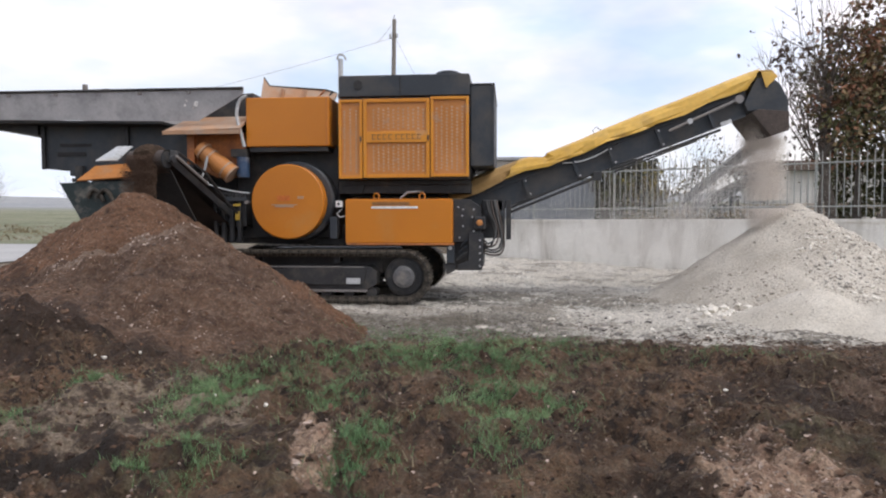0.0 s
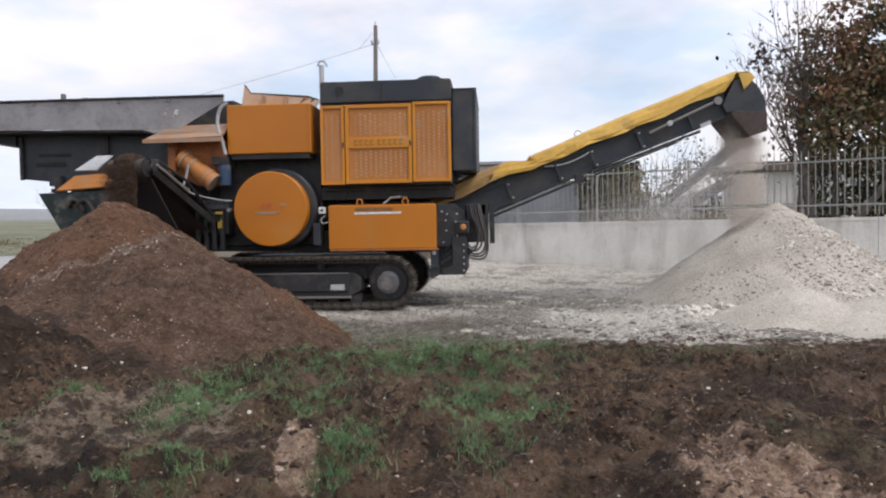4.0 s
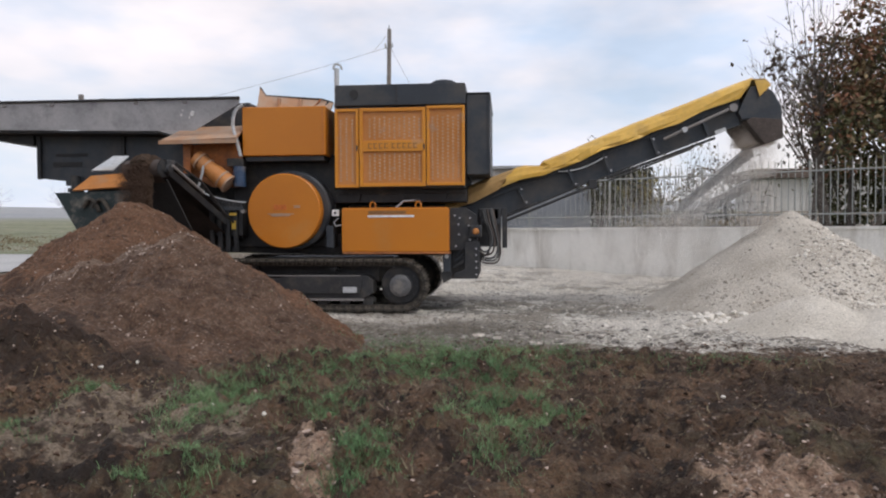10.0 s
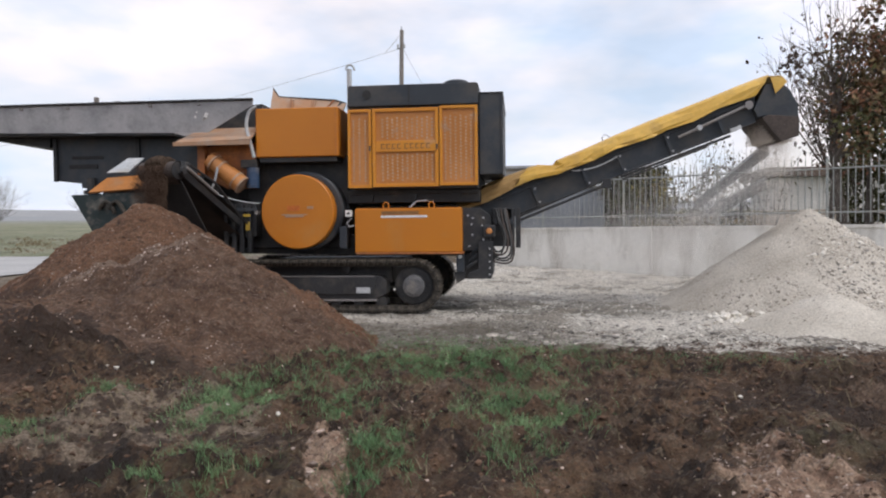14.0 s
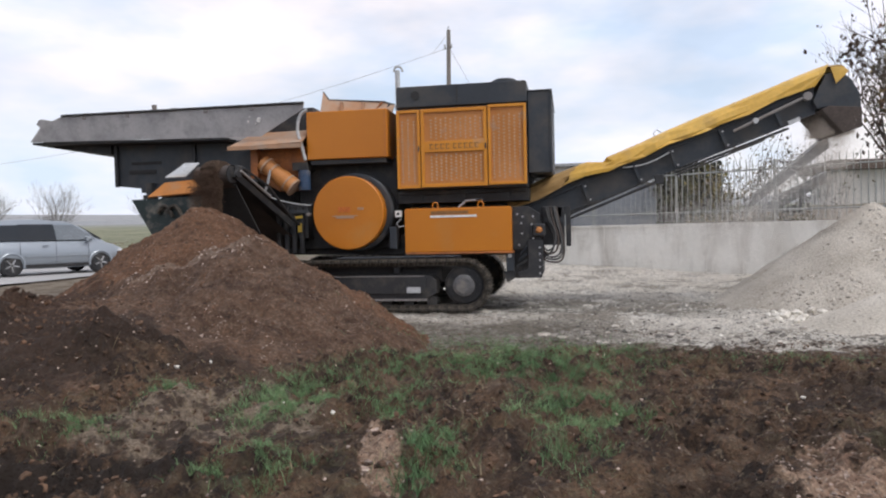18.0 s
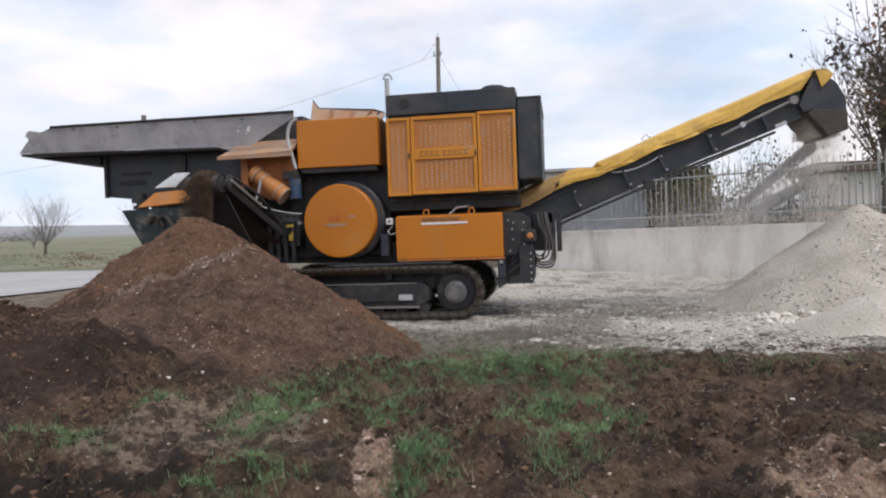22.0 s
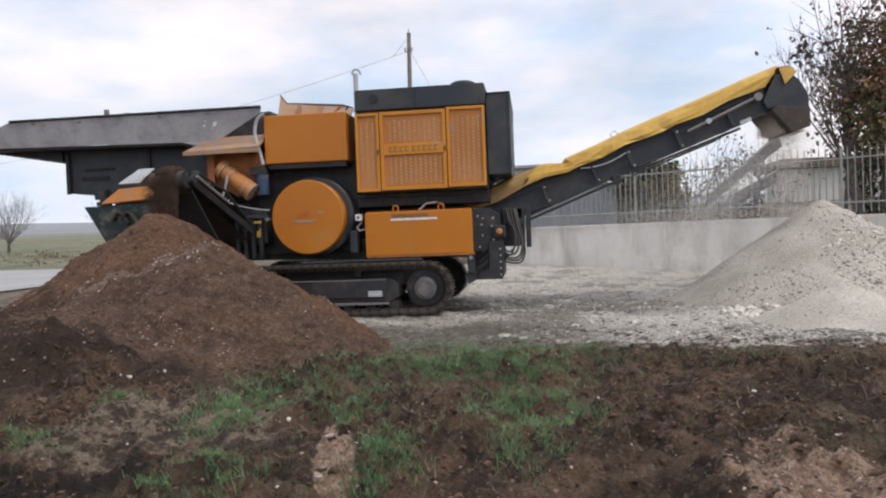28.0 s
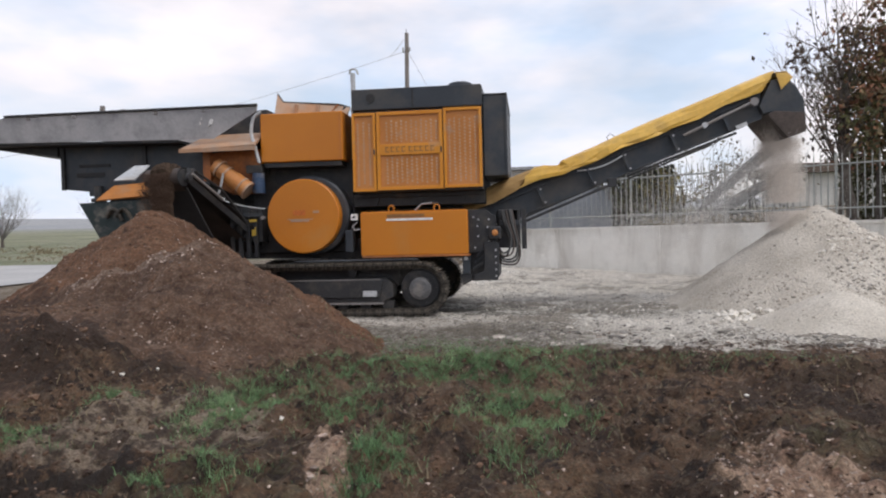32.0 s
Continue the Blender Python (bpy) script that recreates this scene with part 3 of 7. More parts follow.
def ground_material(name="ground_surface", heaped=False):
    m = bpy.data.materials.new(name)
    m.use_nodes = True
    n, k = m.node_tree.nodes, m.node_tree.links
    p = n["Principled BSDF"]
    geo = n.new("ShaderNodeNewGeometry")
    sep = n.new("ShaderNodeSeparateXYZ")
    k.new(geo.outputs["Position"], sep.inputs[0])

    def noise_at(scale, detail=5, rough=0.55):
        t = n.new("ShaderNodeTexNoise")
        t.inputs["Scale"].default_value, t.inputs["Detail"].default_value, t.inputs["Roughness"].default_value = scale, detail, rough
        k.new(geo.outputs["Position"], t.inputs["Vector"])
        return t.outputs["Fac"]

    def ramp(value, a, b, lo=0.0, hi=1.0):
        r = n.new("ShaderNodeMapRange")
        r.interpolation_type = "SMOOTHSTEP"
        r.inputs["From Min"].default_value, r.inputs["From Max"].default_value = a, b
        r.inputs["To Min"].default_value, r.inputs["To Max"].default_value = lo, hi
        k.new(value, r.inputs["Value"])
        return r.outputs[0]

    def math_of(op, a, b):
        t = n.new("ShaderNodeMath")
        t.operation = op
        for i, v in enumerate((a, b)):
            if isinstance(v, (int, float)):
                t.inputs[i].default_value = v
            else:
                k.new(v, t.inputs[i])
        return t.outputs[0]

    def mix(fac, a, b):
        t = n.new("ShaderNodeMix")
        t.data_type = "RGBA"
        k.new(fac, t.inputs[0])
        for i, v in ((6, a), (7, b)):
            if isinstance(v, tuple):
                t.inputs[i].default_value = (*v, 1)
            else:
                k.new(v, t.inputs[i])
        return t.outputs[2]

    big, mid, fine, grain = noise_at(0.55, 4), noise_at(2.4, 6, 0.6), noise_at(11, 7, 0.65), noise_at(45, 4, 0.6)
    # churned soil: red brown, dark damp patches, pit shade put into the colour, dry straw-coloured patches, small pale
    # stones
    soil = mix(ramp(mid, 0.35, 0.65), (0.046, 0.024, 0.013), (0.185, 0.108, 0.062))
    soil = mix(ramp(fine, 0.48, 0.72, 0, 0.75), soil, (0.19, 0.14, 0.095))
    soil = mix(ramp(noise_at(1.3, 5), 0.60, 0.70, 0, 0.6), soil, (0.20, 0.15, 0.105))
    # low spots of the fine relief darkened: crevice shade in the colour
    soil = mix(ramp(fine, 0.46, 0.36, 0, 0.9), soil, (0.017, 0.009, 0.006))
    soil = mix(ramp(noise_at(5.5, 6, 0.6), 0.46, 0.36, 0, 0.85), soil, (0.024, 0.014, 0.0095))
    soil = mix(ramp(noise_at(28, 3, 0.5), 0.60, 0.68, 0, 0.8), soil, (0.24, 0.18, 0.12))
    # pale crushed stone, with the conveyor's soft shadow and wheel marks put into the colour as a dark band
    stone = mix(ramp(mid, 0.35, 0.7), (0.69, 0.64, 0.555), (0.86, 0.81, 0.725))
    # pits between the stones get their shade from the colour as well
    stone = mix(ramp(fine, 0.45, 0.36, 0, 0.85), stone, (0.20, 0.178, 0.148))
    stone = mix(ramp(noise_at(26, 4, 0.6), 0.42, 0.34, 0, 0.6), stone, (0.24, 0.212, 0.178))
    stone = mix(ramp(noise_at(4.5, 6, 0.65), 0.56, 0.64, 0, 0.65), stone, (0.32, 0.285, 0.24))
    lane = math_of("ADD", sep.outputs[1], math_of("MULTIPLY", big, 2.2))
    # this band also carries the conveyor's soft shadow, painted into the colour
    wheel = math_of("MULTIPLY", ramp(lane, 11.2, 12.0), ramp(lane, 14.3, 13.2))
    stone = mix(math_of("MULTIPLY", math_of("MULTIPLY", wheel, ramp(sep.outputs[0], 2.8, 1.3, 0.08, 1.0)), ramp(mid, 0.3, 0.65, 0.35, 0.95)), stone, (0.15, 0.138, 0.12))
    stone = mix(math_of("MULTIPLY", ramp(lane, 13.5, 14.9, 0, 0.7), ramp(fine, 0.33, 0.45)), stone, (0.84, 0.775, 0.67))
    stone = mix(ramp(noise_at(0.75, 8, 0.75), 0.51, 0.55, 0, 0.8), stone, (0.31, 0.272, 0.222))
    stone = mix(ramp(noise_at(1.1, 8, 0.75), 0.53, 0.57, 0, 0.9), stone, (0.92, 0.875, 0.79))
    stone = mix(ramp(noise_at(2.2, 8, 0.75), 0.56, 0.61, 0, 0.8), stone, (0.22, 0.195, 0.16))
    stone = mix(ramp(noise_at(5.0, 6, 0.7), 0.60, 0.66, 0, 0.8), stone, (0.12, 0.105, 0.085))
    strip = math_of("MULTIPLY", math_of("MULTIPLY", ramp(lane, 9.6, 10.3), ramp(lane, 12.0, 11.2)), ramp(sep.outputs[0], 0.2, 1.4))
    stone = mix(math_of("MULTIPLY", strip, ramp(noise_at(3.0, 7, 0.7), 0.42, 0.52, 0.25, 0.9)), stone, (0.88, 0.82, 0.73))
    edge = math_of("MULTIPLY", ramp(lane, 11.5, 10.2), ramp(fine, 0.3, 0.6, 0.45, 0.95))
    stone = mix(math_of("MULTIPLY", edge, ramp(sep.outputs[0], 1.5, -0.2, 0.1, 1.0)), stone, (0.135, 0.118, 0.09))
    # fields, their colour paled and greyed with distance as painted haze
    field = mix(ramp(noise_at(0.05, 5), 0.4, 0.6), (0.20, 0.22, 0.125), (0.30, 0.295, 0.19))
    field = mix(ramp(noise_at(0.6, 6), 0.52, 0.66, 0, 0.7), field, (0.36, 0.33, 0.25))
    field = mix(ramp(noise_at(0.22, 6, 0.6), 0.54, 0.62, 0, 0.6), field, (0.12, 0.14, 0.075))
    # hills: haze put into a pale blue-grey, blended in from 130 m
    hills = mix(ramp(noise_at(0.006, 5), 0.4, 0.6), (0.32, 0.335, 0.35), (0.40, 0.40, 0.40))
    dist = n.new("ShaderNodeVectorMath")
    dist.operation = "LENGTH"
    k.new(geo.outputs["Position"], dist.inputs[0])
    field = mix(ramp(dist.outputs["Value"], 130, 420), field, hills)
    verge = mix(ramp(mid, 0.4, 0.6), (0.17, 0.13, 0.09), (0.28, 0.23, 0.17))
    warp = math_of("ADD", sep.outputs[1], math_of("ADD", math_of("MULTIPLY", math_of("SUBTRACT", mid, 0.5), 2.4), math_of("MULTIPLY", math_of("SUBTRACT", fine, 0.5), 2.2)))
    near = mix(ramp(warp, 7.45, 8.15), soil, stone)
    side = math_of("ADD", sep.outputs[0], math_of("MULTIPLY", math_of("SUBTRACT", mid, 0.5), 3.0))
    near = mix(math_of("MULTIPLY", ramp(side, -6.5, -8.5), ramp(warp, 6.8, 8.6)), near, verge)
    # behind the retaining wall the yard is bare dark earth and grass
    wall = math_of("ADD", sep.outputs[1], math_of("MULTIPLY", sep.outputs[0], WALL_S))
    near = mix(ramp(wall, WALL_Y + 0.05, WALL_Y + 0.3), near, verge)
    col = mix(ramp(dist.outputs["Value"], 33, 40), near, field)
    # grassy tint on the soil where the blades stand
    grassy = math_of("MULTIPLY", ramp(noise_at(0.9, 4), 0.52, 0.66, 0, 0.35), ramp(warp, 8.4, 7.4))
    col = mix(math_of("MULTIPLY", grassy, ramp(fine, 0.4, 0.6)), col, (0.085, 0.10, 0.035))
    # bare sandy patches and a dry trodden patch
    sandy = mix(ramp(fine, 0.38, 0.60), (0.29, 0.175, 0.118), (0.54, 0.375, 0.265))
    sandy = mix(ramp(noise_at(30, 4, 0.6), 0.42, 0.34, 0, 0.6), sandy, (0.12, 0.075, 0.05))
    sandy = mix(ramp(noise_at(38, 3, 0.5), 0.60, 0.67, 0, 0.9), sandy, (0.58, 0.47, 0.38))
    trodden = mix(ramp(noise_at(5, 8, 0.68), 0.42, 0.58), (0.06, 0.038, 0.026), (0.33, 0.255, 0.185))
    def patch(col, cx, cy, rx, ry, colour, amount, skew=0.0):
        along = math_of("MULTIPLY", math_of("SUBTRACT", sep.outputs[1], cy), skew)
        dx = math_of("POWER", math_of("ABSOLUTE", math_of("DIVIDE", math_of("SUBTRACT", math_of("SUBTRACT", sep.outputs[0], cx), along), rx), 0), 2.0)
        dy = math_of("POWER", math_of("ABSOLUTE", math_of("DIVIDE", math_of("SUBTRACT", sep.outputs[1], cy), ry), 0), 2.0)
        d = math_of("ADD", math_of("ADD", dx, dy), math_of("MULTIPLY", math_of("SUBTRACT", fine_mid, 0.5), 2.6))
        return mix(ramp(d, 1.05, 0.75, 0, amount), col, colour)

    fine_mid = noise_at(4.5, 7, 0.65)
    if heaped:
        # drier and redder screened soil, darker on the low tipped loads at the side
        old = mix(ramp(mid, 0.34, 0.66), (0.088, 0.046, 0.027), (0.165, 0.092, 0.055))
        old = mix(ramp(fine, 0.46, 0.66, 0, 0.75), old, (0.235, 0.155, 0.108))
        fresh = mix(ramp(mid, 0.34, 0.66), (0.125, 0.058, 0.028), (0.205, 0.10, 0.052))
        fresh = mix(ramp(fine, 0.46, 0.66, 0, 0.7), fresh, (0.255, 0.145, 0.088))
        crest = math_of("ADD", sep.outputs[1], math_of("MULTIPLY", math_of("SUBTRACT", fine, 0.5), 0.5))
        col = mix(ramp(crest, 7.70, 7.80), old, fresh)
        # crevices of the heap shaded in colour, along the fine relief
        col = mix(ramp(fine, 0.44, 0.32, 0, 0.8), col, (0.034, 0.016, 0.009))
        col = mix(ramp(noise_at(32, 3, 0.5), 0.60, 0.67, 0, 0.7), col, (0.26, 0.175, 0.115))
        col = patch(col, -4.35, 7.58, 0.85, 0.14, (0.30, 0.21, 0.155), 0.6)
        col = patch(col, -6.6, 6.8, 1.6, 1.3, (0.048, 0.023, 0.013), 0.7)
    col = patch(col, -0.99, 3.5, 0.12, 0.52, sandy, 1.0, -0.27)
    col = patch(col, 1.15, 2.85, 0.32, 0.84, sandy, 1.0)
    col = patch(col, 2.65, 5.15, 0.38, 0.38, sandy, 0.8)
    col = patch(col, -2.4, 4.3, 0.82, 0.75, trodden, 0.95)
    # darker soil on the tipped loads, in the hollow and on two patches
    col = patch(col, -4.6, 5.5, 1.15, 0.9, (0.036, 0.019, 0.012), 0.8)
    col = patch(col, -2.75, 3.3, 0.95, 0.42, (0.022, 0.013, 0.009), 0.95)
    col = patch(col, -3.0, 5.6, 0.5, 0.25, (0.036, 0.021, 0.014), 0.55)
    col = patch(col, 2.6, 5.2, 1.3, 0.6, (0.038, 0.022, 0.015), 0.6)
    # darker in the low spots of the grain relief
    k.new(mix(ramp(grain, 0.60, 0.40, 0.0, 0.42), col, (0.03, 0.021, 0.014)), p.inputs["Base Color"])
    p.inputs["Roughness"].default_value = 0.95
    add = math_of("ADD", math_of("MULTIPLY", fine, 1.0), math_of("MULTIPLY", grain, 0.35))
    b = n.new("ShaderNodeBump")
    b.inputs["Strength"].default_value, b.inputs["Distance"].default_value = 1.0, 0.1
    k.new(add, b.inputs["Height"])
    k.new(b.outputs[0], p.inputs["Normal"])
    return m


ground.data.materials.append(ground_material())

# paved road: the wide mouth at the left and the lane that climbs behind the yard
def road_strip(name, line, width, label):
    bm = bmesh.new()
    rows = []
    pts = [Vector((x, y, 0)) for x, y in line]
    for i, q in enumerate(pts):
        d = (pts[min(i + 1, len(pts) - 1)] - pts[max(i - 1, 0)]).normalized()
        s = Vector((-d.y, d.x, 0))
        row = []
        for j in range(9):
            c = q + s * width * (j / 8 - 0.5)
            row.append(bm.verts.new((c.x, c.y, float(ground_height(c.x, c.y)) + 0.045)))
        rows.append(row)
    for a, b in zip(rows, rows[1:]):
        for j in range(8):
            bm.faces.new((a[j], a[j + 1], b[j + 1], b[j]))
    bmesh.ops.recalc_face_normals(bm, faces=bm.faces)
    for f in bm.faces:
        if f.normal.z < 0:
            f.normal_flip()
    return solo(name, bm, "asphalt", (0, 0, 0), label, "road", kind="structure", smooth=True)


road_strip("road", [(-70 + 2 * i, 23.6) for i in range(29)], 17.2, "pale worn asphalt road beside the field")

# ---- soil heap under the side conveyor ----
SOIL_TOP = (-5.05, 9.25, 1.68)


def soil_height(x, y):
    z = heap(x, y, SOIL_TOP[0], SOIL_TOP[1], SOIL_TOP[2], 0.70, 0.16)
    # the older lobe in front, with a crest that climbs towards the machine
    u = np.clip((x + 5.15) / 1.52, 0, 1)
    off = np.hypot(x + 5.15 - 1.52 * u, y - 7.70 - 0.06 * u - 0.05 * np.sin(x * 7))
    z = np.maximum(z, 0.80 + 0.46 * u + 0.035 * waves(x, y, 37, 3, 0.5) - (0.60 + 0.05 * smooth_step(-3.8, -3.2, x)) * (np.sqrt(off * off + 0.004) - 0.06))
    z = np.maximum(z, heap(x, y, -4.4, 7.0, 0.62, 0.30, 0.5))
    z = z + 0.05 * waves(x, y, 31, 5, 0.9, 0.66) + 0.014 * waves(x, y, 33, 3, 0.2, 0.7)
    g = ground_height(x, y)
    # tipped loads at the side, in rough lumps
    side = 1.15 - np.hypot((x + 6.0) / 2.3, (y - 6.8) / 1.55)
    side = g + 0.28 * np.minimum(side, 0.3) + smooth_step(0, 0.3, side) * (0.09 * np.abs(waves(x, y, 35, 4, 0.8, 0.7)) - 0.03)
    z = np.maximum(np.maximum(z, side), (z + side + np.sqrt((z - side) ** 2 + 0.012)) / 2)
    return np.maximum(z, g - 0.12)


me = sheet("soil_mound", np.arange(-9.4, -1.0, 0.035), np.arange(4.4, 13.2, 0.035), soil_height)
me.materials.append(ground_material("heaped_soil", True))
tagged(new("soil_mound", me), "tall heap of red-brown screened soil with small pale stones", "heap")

# ---- crushed stone heap under the main conveyor ----
STONE_TOP = (4.69, 12.2, 1.56)


def stone_height(x, y):
    z = np.maximum(heap(x, y, STONE_TOP[0], STONE_TOP[1], STONE_TOP[2], 0.69, 0.07), heap(x, y, 6.0, 11.0, 0.42, 0.4, 0.4))
    z = z + smooth_step(4.8, 5.8, x) * 0.05 * np.abs(waves(x, y, 42, 4, 0.5, 0.7))
    z = z + 0.02 * waves(x, y, 41, 5, 0.7, 0.62) + 0.008 * waves(x, y, 43, 3, 0.12, 0.7)
    return np.maximum(z, ground_height(x, y) - 0.12)


me = sheet("gravel_mound", np.arange(1.6, 9.6, 0.045), np.arange(7.0, 15.6, 0.045), stone_height)
me.materials.append(M["gravel"])
tagged(new("gravel_mound", me), "pale grey-beige heap of freshly crushed stone", "heap")



def small_height(x, y):
    z = np.maximum(heap(x, y, 3.86, 9.4, 0.44, 0.45, 0.05), heap(x, y, 5.3, 9.1, 0.36, 0.26, 0.3))
    z = z + 0.011 * waves(x, y, 47, 5, 0.6, 0.62)
    return np.maximum(z, ground_height(x, y) - 0.12)


me = sheet("small_gravel_mound", np.arange(2.2, 8.2, 0.045), np.arange(7.2, 11.6, 0.045), small_height)
me.materials.append(M["gravel_white"])
tagged(new("small_gravel_mound", me), "low whitish mound of fine gravel before the heap", "heap")

# ---- retaining wall and railing ----
wall_len = Vector((1, -WALL_S, 0)).normalized()
wall_nrm = Vector((WALL_S, 1, 0)).normalized()


def on_wall(s, back=0.0, z=0.0):
    """A place s metres along the wall from x = -1.5."""
    q = Vector((-1.5, WALL_Y + 1.5 * WALL_S, 0)) + wall_len * s + wall_nrm * back
    return Vector((q.x, q.y, z))


WALL_TOP = 1.3
WALL_LONG = 17.0
retaining_wall = thing("wall_yard", on_wall(8.5, 0.15, 0), "weathered grey concrete retaining wall with dark streaks", "wall", kind="structure")
for i in range(6):
    a, b = on_wall(WALL_LONG * i / 6 + 0.004), on_wall(WALL_LONG * (i + 1) / 6 - 0.004)
    bm = bmesh.new()
    lo = [a, b, b + wall_nrm * 0.28, a + wall_nrm * 0.28]
    vs = [bm.verts.new((q.x, q.y, z)) for z in (-0.2, WALL_TOP - 0.07) for q in lo]
    for f in ((0, 3, 2, 1), (4, 5, 6, 7), (0, 1, 5, 4), (1, 2, 6, 5), (2, 3, 7, 6), (3, 0, 4, 7)):
        bm.faces.new([vs[j] for j in f])
    part("wall_bay", bm, "concrete", retaining_wall)
    bm = bmesh.new()
    lo = [a - wall_nrm * 0.035, b - wall_nrm * 0.035, b + wall_nrm * 0.315, a + wall_nrm * 0.315]
    vs = [bm.verts.new((q.x, q.y, z)) for z in (WALL_TOP - 0.07, WALL_TOP) for q in lo]
    for f in ((0, 3, 2, 1), (4, 5, 6, 7), (0, 1, 5, 4), (1, 2, 6, 5), (2, 3, 7, 6), (3, 0, 4, 7)):
        bm.faces.new([vs[j] for j in f])
    part("coping", bm, "concrete", retaining_wall)

railing = thing("railing", on_wall(8.5, 0.12, WALL_TOP), "grey painted iron railing with pointed bars on the wall", "fence")
nbar = int(WALL_LONG / 0.145)
bar_bm = tube([(0, 0, 0.06), (0, 0, 1.44), (0, 0, 1.56)], 0.012, 5, radii=[0.012, 0.012, 0.003])
bar_me = bpy.data.meshes.new("bar")
bar_bm.to_mesh(bar_me)
bar_bm.free()
bar_me.materials.append(M["iron"])
for i in range(nbar):
    ob = new("bar", bar_me)
    ob.parent = railing
    q = on_wall(0.1 + i * 0.145, 0.12, WALL_TOP) - ORIGIN["railing"]
    ob.matrix_basis = Matrix.Translation(q) @ Matrix.Rotation(radians(random.uniform(-0.5, 0.5)), 4, "X") @ Matrix.Rotation(random.random(), 4, "Z")
for z in (0.28, 1.27):
    part("rail", tube([on_wall(0, 0.12, WALL_TOP + z), on_wall(WALL_LONG, 0.12, WALL_TOP + z)], 0.02, 4), "iron", railing)
for i in range(8):
    q = on_wall(0.05 + i * 2.41, 0.12, WALL_TOP)
    part("post", box(q.x - 0.025, q.x + 0.025, q.y - 0.025, q.y + 0.025, WALL_TOP, WALL_TOP + 1.5, 0.004), "iron", railing)

# ---- the tracked rock crusher ----
crusher = thing("rock_crusher", (-3.4, 12.2, 0), "orange and dark grey tracked rock crusher standing on gravel", "crusher")
NEAR, FAR_SIDE = 11.0, 13.4


def track_line(x0, x1, r, step):
    """Places and turns of track shoes round two wheels of radius r."""
    straight = x1 - x0
    total = 2 * straight + 2 * math.pi * r
    out = []
    n = int(total / step)
    for i in range(n):
        s = total * i / n
        if s < straight:
            out.append((x0 + s, 2 * r, 0.0))
        elif s < straight + math.pi * r:
            a = (s - straight) / r
            out.append((x1 + r * math.sin(a), r + r * math.cos(a), a))
        elif s < 2 * straight + math.pi * r:
            out.append((x1 - (s - straight - math.pi * r), 0.0, math.pi))
        else:
            a = (s - 2 * straight - math.pi * r) / r
            out.append((x0 - r * math.sin(a), r - r * math.cos(a), math.pi + a))
    return out


shoe_bm = box(-0.075, 0.075, -0.25, 0.25, -0.012, 0.012)
box(-0.062, -0.042, -0.25, 0.25, 0.012, 0.04, bm=shoe_bm)
box(-0.01, 0.01, -0.25, 0.25, 0.012, 0.034, bm=shoe_bm)
box(0.042, 0.062, -0.25, 0.25, 0.012, 0.04, bm=shoe_bm)
box(-0.085, 0.085, -0.14, -0.10, -0.075, -0.012, bm=shoe_bm)
box(-0.085, 0.085, 0.10, 0.14, -0.075, -0.012, bm=shoe_bm)
shoe_me = bpy.data.meshes.new("track_shoe")
shoe_bm.to_mesh(shoe_me)
shoe_bm.free()
shoe_me.materials.append(M["track"])

for ty in (11.0, 13.4):
    out = -1 if ty < 12 else 1
    f = part("track_frame", prism([(-4.55, 0.22), (-2.2, 0.22), (-2.05, 0.3), (-2.05, 0.5), (-2.15, 0.58), (-4.55, 0.58)], ty - 0.17, ty + 0.17, bevel=0.01), "black", crusher)
    part("skid_rail", box(-4.5, -2.2, ty - 0.19, ty + 0.19, 0.185, 0.217), "steel", f)
    part("side_cover", prism([(-4.4, 0.30), (-2.25, 0.29), (-2.2, 0.55), (-3.45, 0.56), (-3.5, 0.53), (-4.4, 0.53)], ty + out * 0.172, ty + out * 0.2, bevel=0.006), "black", f)
    part("cover_edge", box(-4.38, -2.24, ty + out * 0.186 - 0.016, ty + out * 0.186 + 0.016, 0.563, 0.578, 0.003), "steel", f)
    part("data_plate", box(-2.52, -2.3, ty + out * 0.201, ty + out * 0.206, 0.31, 0.40), "pale", f)
    for x, z, a in track_line(-4.75, -1.62, 0.375, 0.152):
        ob = new("track_shoe", shoe_me)
        ob.parent = f
        ob.matrix_basis = Matrix.Translation(Vector((x, ty, z + 0.045)) - ORIGIN[crusher.name]) @ Matrix.Rotation(a, 4, "Y")
    for x in (-4.75, -1.62):
        w = part("idler_wheel", tube([(x, ty - 0.12, 0.42), (x, ty - 0.1, 0.42), (x, ty + 0.1, 0.42), (x, ty + 0.12, 0.42)], 0.3, 28, radii=[0.27, 0.31, 0.31, 0.27]), "black", crusher)
        part("hub", tube([(x, ty + out * 0.1, 0.42), (x, ty + out * 0.2, 0.42), (x, ty + out * 0.215, 0.42)], 0.18, 24, radii=[0.175, 0.17, 0.12]), "hub", w, "dusty round steel hub")
        for i in range(10):
            a = i * math.pi / 5
            part("bolt", tube([(x + 0.235 * math.cos(a), ty + out * 0.115, 0.42 + 0.235 * math.sin(a)), (x + 0.235 * math.cos(a), ty + out * 0.14, 0.42 + 0.235 * math.sin(a))], 0.014, 6), "black", w)
    for i in range(7):
        x = -4.3 + i * 0.36
        part("track_roller", tube([(x, ty - 0.13, 0.17), (x, ty + 0.13, 0.17)], 0.085, 14), "black", crusher)
    for x in (-4.0, -2.7):
        part("carrier_roller", tube([(x, ty - 0.08, 0.68), (x, ty + 0.08, 0.68)], 0.06, 12), "black", crusher)

